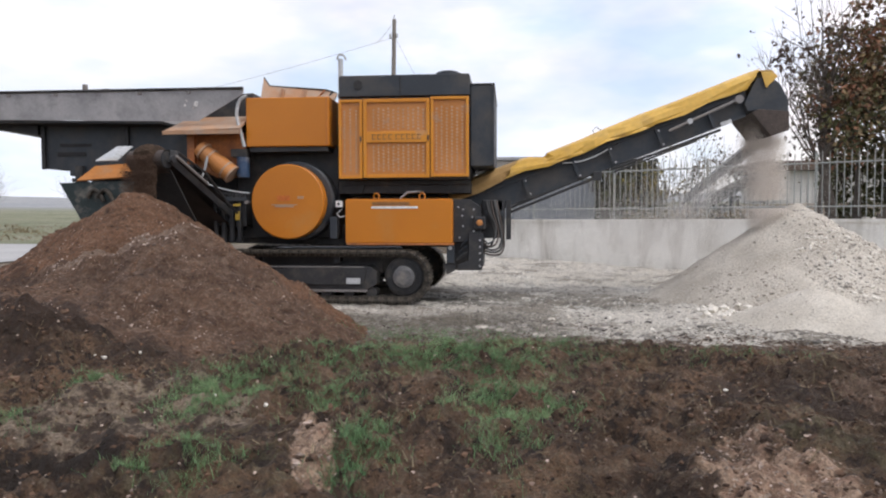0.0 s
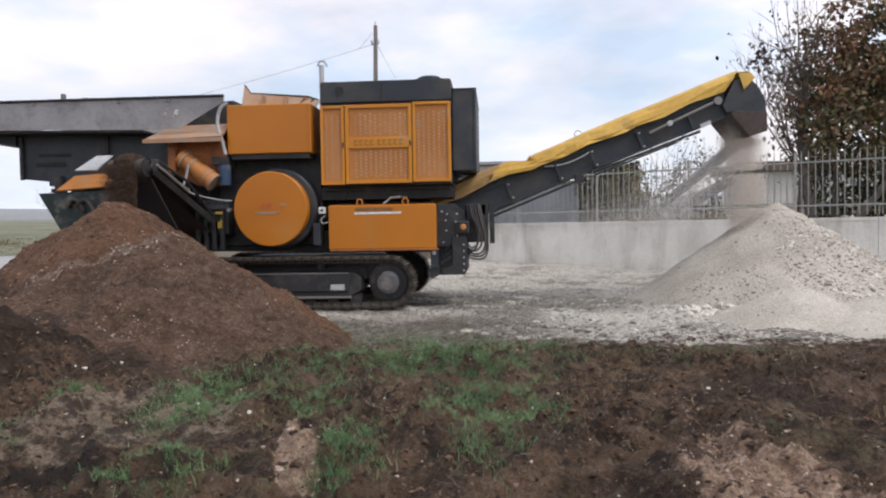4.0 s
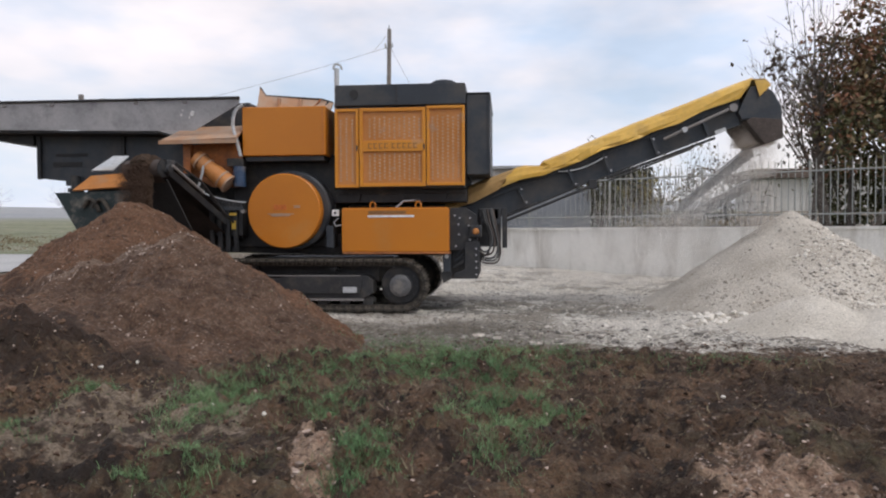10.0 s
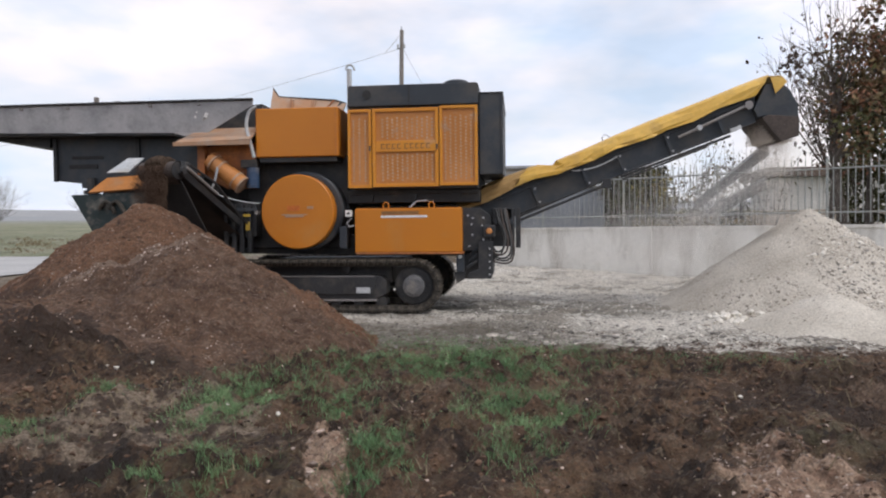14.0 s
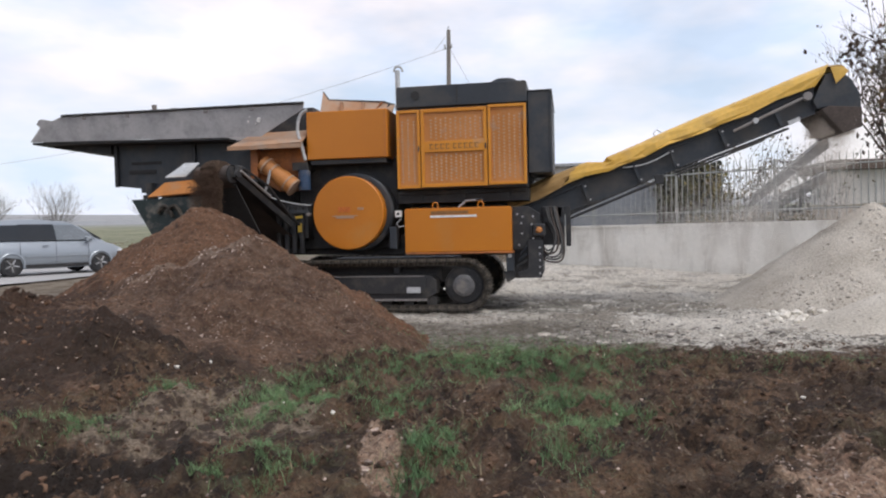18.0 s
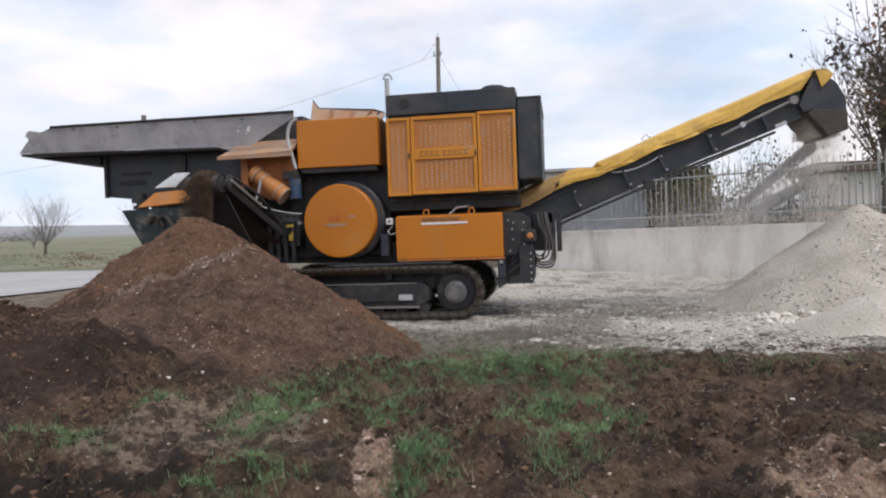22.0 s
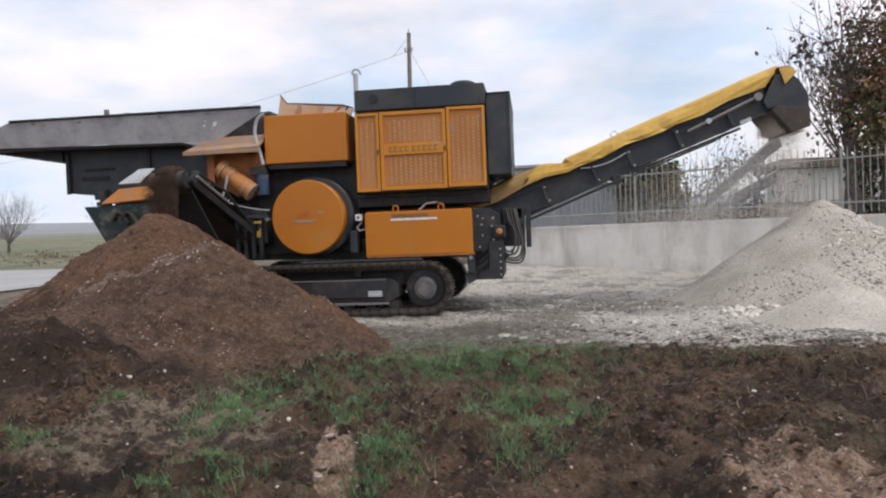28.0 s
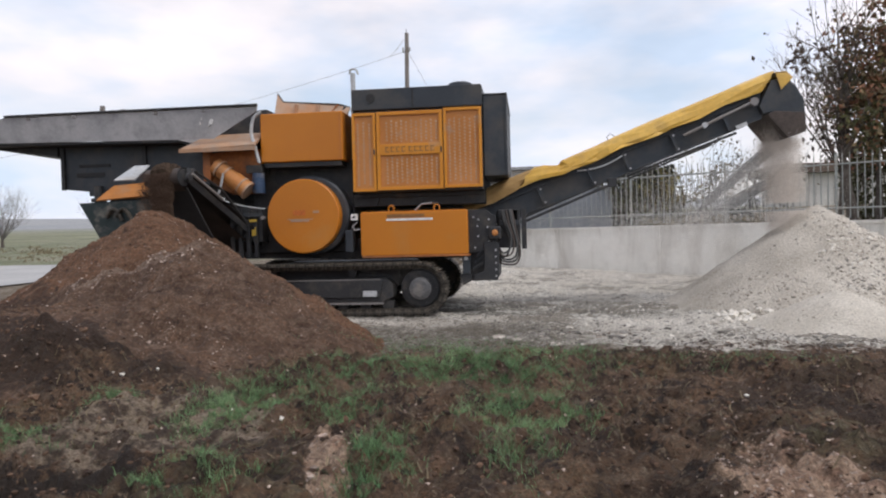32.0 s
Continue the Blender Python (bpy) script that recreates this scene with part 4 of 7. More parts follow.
# chassis and dark works behind the covers
part("chassis", prism([(-6.6, 0.95), (-0.62, 0.85), (-0.62, 1.15), (-6.6, 1.35)], 11.45, 12.95, bevel=0.015), "black", crusher)
part("cross_beam", box(-4.3, -2.0, 11.1, 13.3, 0.45, 0.8, 0.02), "black", crusher)
part("jaw_housing", prism([(-4.45, 1.0), (-2.75, 1.0), (-2.75, 2.5), (-4.45, 2.6)], 11.35, 13.0, bevel=0.02), "black", crusher)
part("engine_deck", box(-2.75, -0.62, 11.3, 13.3, 1.72, 1.92, 0.01), "black", crusher)
part("deck_beam", box(-2.70, -0.66, 11.24, 11.30, 1.86, 1.925, 0.006), "black", crusher)
for x in (-2.45, -1.75, -1.05):
    part("deck_bracket", prism([(x, 1.92), (x + 0.16, 1.92), (x + 0.08, 1.70)], 11.26, 11.29), "black", crusher)
part("pump_block", box(-2.6, -1.0, 11.62, 12.9, 0.95, 1.7, 0.02), "black", crusher)

# engine housing with its three grille doors
part("engine_housing", box(-2.655, -0.625, 11.03, 13.38, 1.93, 3.21, 0.02), "grey", crusher, "dark grey engine housing")
roof = part("housing_roof", prism([(-2.665, 3.215), (-0.615, 3.215), (-0.615, 3.52), (-0.64, 3.545), (-2.64, 3.545), (-2.665, 3.52)], 11.0, 13.4, bevel=0.008), "grey", crusher)
part("roof_seam", box(-1.70, -1.685, 10.986, 10.999, 3.225, 3.53), "black", roof)
part("roof_seam", box(-2.66, -0.62, 10.988, 10.999, 3.222, 3.234), "black", roof)
part("vent_hole", tube([(-2.36, 10.985, 3.40), (-2.36, 11.004, 3.40)], 0.07, 18), "rubber", roof)
part("filler_cap", tube([(-1.0, 11.6, 3.54), (-1.0, 11.6, 3.66), (-1.0, 11.6, 3.69)], 0.2, 24, radii=[0.21, 0.21, 0.16]), "grey", roof)
doors = [(-2.665, -2.29, 3.17, 1.945), (-2.275, -1.235, 3.175, 1.955), (-1.22, -0.63, 3.195, 1.965)]
for i, (x0, x1, zt, zb) in enumerate(doors):
    d = part("grille_door", box(x0, x1, 10.99, 11.026, zb, zt, 0.006), "mesh_panel", crusher, "orange perforated engine door")
    w = 0.045 if i != 1 else 0.055
    bm = box(x0, x0 + w, 10.962, 10.988, zb, zt, 0.005)
    box(x1 - w, x1, 10.962, 10.988, zb, zt, 0.005, bm)
    box(x0 + w, x1 - w, 10.962, 10.988, zb, zb + w, 0.005, bm)
    box(x0 + w, x1 - w, 10.962, 10.988, zt - w, zt, 0.005, bm)
    if i == 1:
        box(x0 + w, x1 - w, 10.962, 10.988, 2.50, 2.67, 0.005, bm)
    part("door_frame", bm, "frame_yellow", d)
    bm = bmesh.new()
    cx0, cx1 = (x0 + 0.12, x1 - 0.12) if i == 1 else (x0 + 0.09, x1 - 0.1)
    if i == 1:
        cx0, cx1 = x0 + 0.16, x1 - 0.1
    nc = max(3, int((cx1 - cx0) / 0.066))
    for c in range(nc):
        x = cx0 + (cx1 - cx0) * c / (nc - 1)
        nr = int((zt - zb - 0.22) / 0.052)
        for r in range(nr):
            z = zb + 0.11 + r * 0.052 + (0.026 if c % 2 else 0)
            if i == 1 and 2.46 < z < 2.71:
                continue
            box(x - 0.012, x + 0.012, 10.985, 10.989, z - 0.013, z + 0.013, bm=bm)
    o = part("perforation", bm, "slot", d, "rows of small slots")
    tagged(o, kind="stuff")
    if i < 2:
        part("door_latch", box(x1 - 0.035, x1 - 0.01, 10.945, 10.962, (zt + zb) / 2 - 0.04, (zt + zb) / 2 + 0.04, 0.004), "black", d)
# lettering on the middle door is drawn as plain bars
door_mid = [o for o in crusher.children if o.name.startswith("grille_door")][1]
x = -2.14
for wlen in (4, 5):
    for _ in range(wlen):
        bm = box(x, x + 0.062, 10.957, 10.961, 2.545, 2.557)
        box(x, x + 0.062, 10.957, 10.961, 2.613, 2.625, bm=bm)
        box(x + 0.006, x + 0.02, 10.9565, 10.9615, 2.547, 2.623, bm=bm)
        part("letter_bar", bm, "brown_print", door_mid)
        x += 0.085
    x += 0.03

rad = part("radiator_box", box(-0.612, -0.245, 11.06, 13.3, 2.13, 3.375, 0.015), "grey", crusher)
part("box_lid", box(-0.618, -0.235, 11.05, 13.31, 3.378, 3.40, 0.004), "grey", rad)
part("box_flange", box(-0.275, -0.24, 11.045, 11.058, 2.15, 3.36, 0.003), "grey", rad)
ex = part("exhaust_pipe", tube([(-2.765, 11.55, 2.5), (-2.765, 11.55, 3.93)], 0.04, 14), "pale", crusher, "pale grey upright exhaust pipe")
part("exhaust_collar", tube([(-2.765, 11.55, 3.30), (-2.765, 11.55, 3.36)], 0.05, 14), "pale", ex)
part("rain_flap", tube(curve([(-2.825, 11.55, 3.92), (-2.80, 11.55, 3.985), (-2.755, 11.55, 4.0), (-2.70, 11.55, 3.975), (-2.675, 11.55, 3.91)]), 0.017, 8), "pale", ex)

# orange cabinet over the flywheel
c = part("control_cabinet", box(-4.15, -2.81, 10.95, 12.1, 2.455, 3.225, 0.018), "orange", crusher, "plain orange steel cabinet")
part("cabinet_seam", box(-2.86, -2.852, 10.944, 10.95, 2.48, 3.2), "orange_rust", c)
part("cabinet_foot", box(-4.1, -2.85, 10.99, 12.0, 2.38, 2.452), "black", c)
part("hopper_plate", plate([(-4.05, 11.35, 3.2), (-2.82, 11.35, 3.2), (-2.82, 11.55, 3.36), (-3.0, 11.55, 3.42), (-3.95, 11.55, 3.5), (-4.05, 11.55, 3.64)], 0.03), "orange_pale", crusher)
part("hopper_rib", box(-3.72, -3.68, 11.38, 11.5, 3.22, 3.44), "orange_pale", crusher)
part("hopper_rib", box(-3.36, -3.32, 11.38, 11.5, 3.22, 3.42), "orange_pale", crusher)
part("plate_edge", tube([(-4.05, 11.53, 3.65), (-3.95, 11.53, 3.51), (-3.0, 11.53, 3.43), (-2.82, 11.53, 3.37)], 0.014, 6), "black", crusher)
part("plate_stay", tube([(-3.2, 11.4, 3.2), (-3.02, 11.5, 3.42)], 0.016, 6), "orange_rust", crusher)
part("plate_stay", tube([(-3.0, 11.4, 3.2), (-2.9, 11.5, 3.38)], 0.016, 6), "black", crusher)
part("back_plate", plate([(-4.1, 12.9, 3.0), (-2.8, 12.9, 3.0), (-2.8, 12.9, 3.36), (-4.1, 12.9, 3.52)], 0.03), "orange_pale", crusher)

# flywheel guard
g = part("flywheel_drum", tube([(-3.40, 11.06, 1.60), (-3.40, 11.08, 1.60), (-3.40, 11.38, 1.60)], 0.63, 48, radii=[0.60, 0.63, 0.63]), "grey", crusher)
part("guard_disc", tube([(-3.46, 10.86, 1.585), (-3.46, 10.875, 1.585), (-3.46, 11.05, 1.585)], 0.585, 64, radii=[0.57, 0.585, 0.585]), "orange", crusher, "round orange flywheel guard")
bm = box(-3.66, -3.36, 10.852, 10.856, 1.50, 1.53)
box(-3.72, -3.3, 10.852, 10.856, 1.53, 1.545, bm=bm)
part("decal_bar", bm, "orange_pale", g)
part("decal_bar", box(-3.62, -3.42, 10.852, 10.857, 1.60, 1.68, 0.002), "red", g)
part("decal_bar", box(-3.30, -3.20, 10.852, 10.857, 1.63, 1.67, 0.002), "orange_pale", g)

# orange side tank
t_ = part("side_tank", box(-2.565, -0.88, 10.95, 11.6, 0.935, 1.612, 0.014), "orange", crusher, "orange steel tank with a white strip")
part("tank_lid", box(-2.545, -0.90, 10.965, 11.58, 1.613, 1.628, 0.004), "orange", t_)
part("white_strip", box(-2.15, -1.42, 10.944, 10.949, 1.475, 1.51), "white", t_)
part("faded_print", box(-2.14, -1.55, 10.945, 10.949, 1.525, 1.575), "brown_print", t_)
part("sill", box(-2.55, -0.86, 10.94, 11.6, 0.905, 0.933, 0.004), "orange_rust", t_)
for x in (-2.08, -1.36):
    bm = tube([(x + 0.045 * math.cos(a), 11.02, 1.66 + 0.055 * math.sin(a)) for a in np.linspace(-0.6, math.pi + 0.6, 9)], 0.013, 6)
    part("lifting_eye", bm, "orange", t_)
part("camera_box", box(-2.72, -2.62, 10.96, 11.05, 1.50, 1.60, 0.006), "white", t_)
part("camera_lens", tube([(-2.67, 10.955, 1.55), (-2.67, 10.962, 1.55)], 0.022, 12), "black", t_)
part("pipe", tube([(-1.72, 11.1, 1.63), (-1.6, 11.1, 1.73), (-1.45, 11.1, 1.74), (-1.36, 11.2, 1.74)], 0.018, 8), "bright", t_)
part("pipe", tube([(-2.62, 10.98, 1.47), (-2.7, 10.98, 1.40), (-2.66, 10.98, 1.34), (-2.58, 11.0, 1.36)], 0.012, 8), "bright", t_)

# feed hopper
hp = part("feed_hopper", prism([(-7.8, 2.72), (-7.8, 2.17), (-7.3, 2.13), (-7.3, 2.04), (-5.6, 2.04), (-4.5, 2.35), (-4.5, 2.86), (-8.7, 2.90)], 11.25, 13.15, bevel=0.01), "grey", crusher, "black steel feeder trough")
part("side_rib", box(-7.76, -7.70, 11.2, 11.25, 2.15, 2.85), "black", hp)
part("side_rib", box(-6.3, -6.24, 11.2, 11.25, 2.06, 2.85), "black", hp)
part("side_slot", box(-7.5, -7.0, 11.235, 11.248, 2.36, 2.43), "rubber", hp)
part("side_slot", box(-7.45, -6.9, 11.235, 11.248, 2.52, 2.57), "rubber", hp)
wing = part("hopper_wing", plate([(x, 10.90 - 0.2 * (z - 2.87), z) for x, z in ((-9.1, 2.95), (-4.9, 2.865), (-4.14, 3.26), (-4.12, 3.345), (-8.42, 3.345), (-8.62, 3.28), (-8.83, 3.32), (-8.93, 3.24), (-8.86, 3.18))], 0.03), "wing", crusher, "worn bare steel hopper wing")
part("top_rail", tube([(-8.42, 10.77, 3.35), (-4.12, 10.77, 3.345)], 0.022, 6), "black", wing)
part("lug", box(-6.74, -6.68, 10.76, 10.82, 3.33, 3.45, 0.004), "steel", wing)
part("lug", box(-6.40, -6.30, 10.76, 10.82, 3.345, 3.375, 0.004), "black", wing)
for x, z, w in ((-4.90, 3.12, 0.045), (-4.95, 3.06, 0.018), (-5.08, 3.10, 0.022), (-5.05, 3.17, 0.014)):
    y = 10.867 - 0.2 * (z - 2.87)
    part("scar", plate([(x - w, y, z - w * 0.5), (x + w * 0.4, y, z - w), (x + w, y - 0.012, z + w * 0.7), (x - w * 0.2, y - 0.012, z + w)], 0.004), "white", wing)
for x in (-8.0, -7.2, -5.8, -5.0):
    part("rail_bracket", box(x - 0.03, x + 0.03, 10.765, 10.79, 3.27, 3.345, 0.004), "steel", wing)
part("hopper_wing", plate([(-9.04, 13.3, 2.94), (-4.88, 13.3, 2.87), (-4.12, 13.62, 3.345), (-8.42, 13.62, 3.345)], -0.03), "steel", crusher)
part("hopper_wing", plate([(-9.04, 11.1, 2.94), (-9.04, 13.3, 2.94), (-8.9, 13.6, 3.3), (-8.9, 10.8, 3.3)], 0.03), "steel", crusher)
part("under_gusset", prism([(-9.3, 2.94), (-7.8, 2.71), (-7.8, 2.9)], 11.18, 11.24), "black", crusher)
part("hopper_floor", plate([(-9.1, 10.905, 2.945), (-5.5, 10.905, 2.872), (-5.5, 13.3, 2.872), (-9.1, 13.3, 2.945)], -0.04), "black", crusher)
part("under_gusset", prism([(-9.0, 2.93), (-7.5, 2.67), (-7.5, 2.9)], 13.1, 13.16), "black", crusher)
part("hopper_throat", prism([(-5.3, 2.3), (-4.16, 2.3), (-4.16, 3.36), (-5.3, 3.3)], 11.3, 13.0), "black", crusher)
part("throat_back", box(-5.2, -4.3, 11.9, 12.0, 0.9, 2.35), "black", crusher)
part("hopper_leg", box(-6.75, -6.55, 11.5, 11.7, 1.2, 2.05, 0.01), "black", crusher)
part("hopper_leg", box(-6.75, -6.55, 12.7, 12.9, 1.2, 2.05, 0.01), "black", crusher)
part("hydraulic_leg", tube([(-7.09, 11.2, 1.86), (-7.09, 11.2, 2.2)], 0.07, 12), "black", crusher)
part("leg_flange", tube([(-7.09, 11.2, 1.93), (-7.09, 11.2, 1.99)], 0.12, 12), "black", crusher)

# chutes under the hopper
part("bin_plate", plate([(-7.2, 10.85, 1.9), (-6.55, 10.95, 0.7), (-5.2, 10.95, 0.7), (-5.4, 10.85, 1.94)], 0.03), "teal", crusher, "dark teal steel bin plate")
part("bin_back", prism([(-7.15, 1.88), (-6.5, 0.7), (-5.2, 0.7), (-5.4, 1.92)], 10.93, 12.9), "black", crusher)
part("orange_chute", plate([(-6.88, 10.8, 1.92), (-6.0, 10.8, 1.97), (-6.02, 11.0, 2.2), (-6.68, 11.0, 2.16)], 0.03), "orange_worn", crusher)
for x in (-6.72, -6.55):
    part("hose", tube(sag((x, 10.80, 1.66), (x + 0.26, 10.81, 1.60), -0.15), 0.035, 8), "track", crusher)
part("chute_back", box(-6.80, -5.85, 11.05, 11.12, 1.84, 2.16), "black", crusher)
part("guard_sheet", plate([(-6.26, 10.3, 2.19), (-5.92, 10.3, 2.19), (-5.80, 10.55, 2.43), (-6.05, 10.55, 2.43)], 0.02), "pale", crusher, "pale grey sheet metal guard")
part("guard_arm", tube([(-5.75, 10.45, 2.3), (-5.6, 10.3, 2.22), (-5.45, 10.1, 2.05)], 0.02, 8), "black", crusher)

# jaw inlet with its worn orange plates
part("inlet_canopy", plate([(-5.42, 10.75, 2.66), (-4.17, 10.75, 2.70), (-4.2, 11.3, 2.96), (-5.2, 11.3, 2.95)], 0.03), "orange_pale", crusher)
part("canopy_edge", box(-5.42, -4.17, 10.735, 10.76, 2.64, 2.70, turn=None), "orange_pale", crusher)
part("inlet_plate", prism([(-5.1, 2.66), (-4.25, 2.7), (-4.2, 1.98), (-4.7, 1.98), (-5.1, 2.2)], 11.12, 11.2), "orange_rust", crusher)
part("inlet_post", box(-5.12, -5.0, 10.95, 11.05, 2.2, 2.68), "orange_rust", crusher)
cyl = part("spring_cylinder", tube([(-4.90, 10.93, 2.44), (-4.60, 10.93, 2.20)], 0.13, 24), "orange_worn", crusher)
part("cylinder_cap", tube([(-4.60, 10.93, 2.20), (-4.39, 10.93, 2.03)], 0.145, 24), "orange_worn", cyl)
part("cylinder_band", tube([(-4.725, 10.93, 2.30), (-4.70, 10.93, 2.28)], 0.142, 24), "orange_pale", cyl)
for q in (0.12, 0.82, 1.0):
    c0 = Vector((-4.90, 10.93, 2.44)).lerp(Vector((-4.39, 10.93, 2.03)), q)
    part("cylinder_band", tube([c0, c0 + Vector((0.022, 0, -0.0177))], 0.155, 24), "orange_pale", cyl)
part("cylinder_hose", tube(sag((-4.72, 10.8, 2.3), (-4.86, 10.85, 1.95), 0.06), 0.02, 8), "pale", cyl)
part("blue_motor", tube([(-4.24, 11.05, 1.98), (-4.24, 11.05, 2.3)], 0.1, 18), "blue", crusher)
part("motor_flange", box(-4.42, -4.15, 10.98, 11.15, 2.3, 2.43, 0.01), "black", crusher)
part("white_hose", tube(curve([(-4.16, 10.9, 2.45), (-4.21, 10.88, 2.68), (-4.27, 10.88, 2.95), (-4.23, 10.9, 3.17), (-4.12, 10.93, 3.26)]), 0.026, 10), "pale", crusher)
part("grey_hose", tube(sag((-4.85, 10.7, 1.93), (-4.05, 10.8, 1.72), 0.04), 0.010, 8), "pale", crusher)
part("valve_frame", box(-4.75, -4.2, 11.05, 11.3, 1.2, 1.75, 0.01), "black", crusher)
for x in (-4.68, -4.55, -4.42, -4.29):
    part("valve_bar", box(x - 0.03, x + 0.03, 10.98, 11.05, 0.95, 1.72, 0.006), "black", crusher)
part("valve_rail", box(-4.75, -4.15, 10.96, 11.0, 1.60, 1.66, 0.006), "grey", crusher)
part("yellow_tag", box(-4.38, -4.26, 10.955, 10.962, 1.52, 1.56), "yellow", crusher)
part("yellow_tag", box(-4.35, -4.28, 10.972, 10.979, 1.30, 1.44), "yellow", crusher)
part("bracket", box(-2.82, -2.70, 10.97, 11.05, 1.0, 1.35, 0.01), "grey", crusher)
part("round_boss", tube([(-4.14, 10.9, 1.58), (-4.14, 11.0, 1.58)], 0.03, 10), "steel", crusher)

# side conveyor that drops the soil
a0, a1 = Vector((-4.60, 11.7, 1.05)), Vector((-5.12, 9.78, 2.16))
ax = (a1 - a0).normalized()
sd = Vector((0, 0, 1)).cross(ax).normalized()
up = ax.cross(sd)
sc = part("side_conveyor_frame", plate([a0 + sd * 0.36 - up * 0.05, a1 + sd * 0.36 - up * 0.05, a1 + sd * 0.36 + up * 0.05, a0 + sd * 0.36 + up * 0.05], 0.03), "black", crusher, "black side conveyor frame")
part("frame_side", plate([a0 - sd * 0.36 - up * 0.05, a1 - sd * 0.36 - up * 0.05, a1 - sd * 0.36 + up * 0.05, a0 - sd * 0.36 + up * 0.05], -0.03), "black", sc)
loop = []
for i in range(13):
    q = math.pi * i / 12
    loop.append(a1 + ax * 0.14 * math.sin(q) + up * 0.14 * math.cos(q))
loop = [a0 + up * 0.14] + loop + [a0 - up * 0.14]
bm = bmesh.new()
rows = [[bm.verts.new(q + sd * s) for s in (-0.31, -0.1, 0.1, 0.31)] for q in loop]
for r0, r1 in zip(rows, rows[1:]):
    for j in range(3):
        bm.faces.new((r0[j], r0[j + 1], r1[j + 1], r1[j]))
part("belt", bm, "rust", sc, "soil-covered rubber belt")
part("head_drum", tube([a1 - sd * 0.31, a1 + sd * 0.31], 0.125, 20), "black", sc)
part("drum_motor", tube([a1 + sd * 0.38, a1 + sd * 0.43], 0.055, 14), "black", sc)
part("tension_rod", tube([a1 + sd * 0.44 + up * 0.05, a1 - ax * 0.75 + sd * 0.44 + up * 0.06], 0.022, 8), "steel", sc)
part("head_bracket", box(a1.x + 0.32, a1.x + 0.40, a1.y - 0.06, a1.y + 0.06, a1.z + 0.0, a1.z + 0.13, 0.01), "grey", sc)
part("return_hose", tube([a1 + sd * 0.46 + up * 0.1, a1 - ax * 0.6 + sd * 0.47 + up * 0.16, a1 - ax * 1.3 + sd * 0.46 + up * 0.02, a0 + sd * 0.45], 0.02, 8), "hose", sc)
part("rubber_skirt", plate([a1 - ax * 0.1 - sd * 0.3 - up * 0.12, a1 - ax * 0.1 + sd * 0.33 - up * 0.12, a1 - ax * 0.9 + sd * 0.33 - up * 0.5, a1 - ax * 0.9 - sd * 0.3 - up * 0.5], 0.02), "rubber", sc)

# rear plate, bolts and hose loops under the main conveyor
rp = part("rear_plate", prism([(-0.98, 1.62), (-0.62, 1.62), (-0.45, 1.5), (-0.45, 1.05), (-0.62, 0.95), (-0.98, 0.95)], 11.1, 11.16, bevel=0.006), "black", crusher)
for x, z in ((-0.80, 1.50), (-0.72, 1.46), (-0.56, 1.46), (-0.74, 1.36), (-0.58, 1.34), (-0.73, 1.20), (-0.56, 1.12), (-0.78, 1.02)):
    part("bolt", tube([(x, 11.08, z), (x, 11.1, z)], 0.016, 6), "bright", rp)
lp = part("lower_plate", prism([(-0.64, 1.10), (-0.41, 1.10), (-0.41, 0.60), (-0.44, 0.51), (-0.80, 0.53), (-0.80, 0.60), (-0.64, 0.66)], 11.03, 11.08, bevel=0.006), "black", crusher, "dark steel plate with bright bolts")
for z in (0.98, 0.88, 0.78, 0.68, 0.58):
    part("bolt", tube([(-0.46, 11.012, z), (-0.46, 11.03, z)], 0.017, 6), "bright", lp)
for i in range(3):
    z = 0.72 + 0.1 * i
    part("blade", plate([(-0.82 + 0.03 * i, 11.07, z - 0.05), (-0.66, 11.07, z + 0.05), (-0.66, 11.04, z + 0.09), (-0.82 + 0.03 * i, 11.04, z - 0.01)], 0.012), "grey", rp)
part("hinge_block", box(-0.98, -0.86, 11.02, 11.12, 0.62, 0.93, 0.012), "grey", rp)
part("hinge_pin", tube([(-0.92, 10.98, 0.86), (-0.92, 11.02, 0.86)], 0.03, 10), "bright", rp)
part("foot_bracket", prism([(-1.02, 0.62), (-0.84, 0.62), (-0.86, 0.50), (-0.98, 0.44)], 11.05, 11.12), "black", rp)
part("rear_box", box(-0.95, -0.45, 11.2, 12.9, 0.5, 1.4, 0.02), "black", crusher)
bb = part("bearing_block", box(-0.56, -0.37, 11.0, 11.098, 1.15, 1.35, 0.03), "black", crusher)
part("bearing_cap", tube([(-0.465, 10.97, 1.25), (-0.465, 10.985, 1.25), (-0.465, 11.0, 1.25)], 0.05, 16, radii=[0.03, 0.045, 0.05]), "orange_worn", bb, "round dusty yellow bearing cap")
part("hydraulic_post", box(-0.06, 0.02, 11.5, 11.62, 0.98, 1.62, 0.006), "black", crusher)
part("hydraulic_post", box(-0.2, -0.12, 11.5, 11.62, 1.05, 1.62, 0.006), "black", crusher)
part("hose_bank", box(-0.44, -0.08, 11.5, 11.9, 1.0, 1.62, 0.02), "black", crusher)
part("hose_clamp", box(-0.40, -0.10, 11.40, 11.47, 1.36, 1.44, 0.008), "grey", crusher)
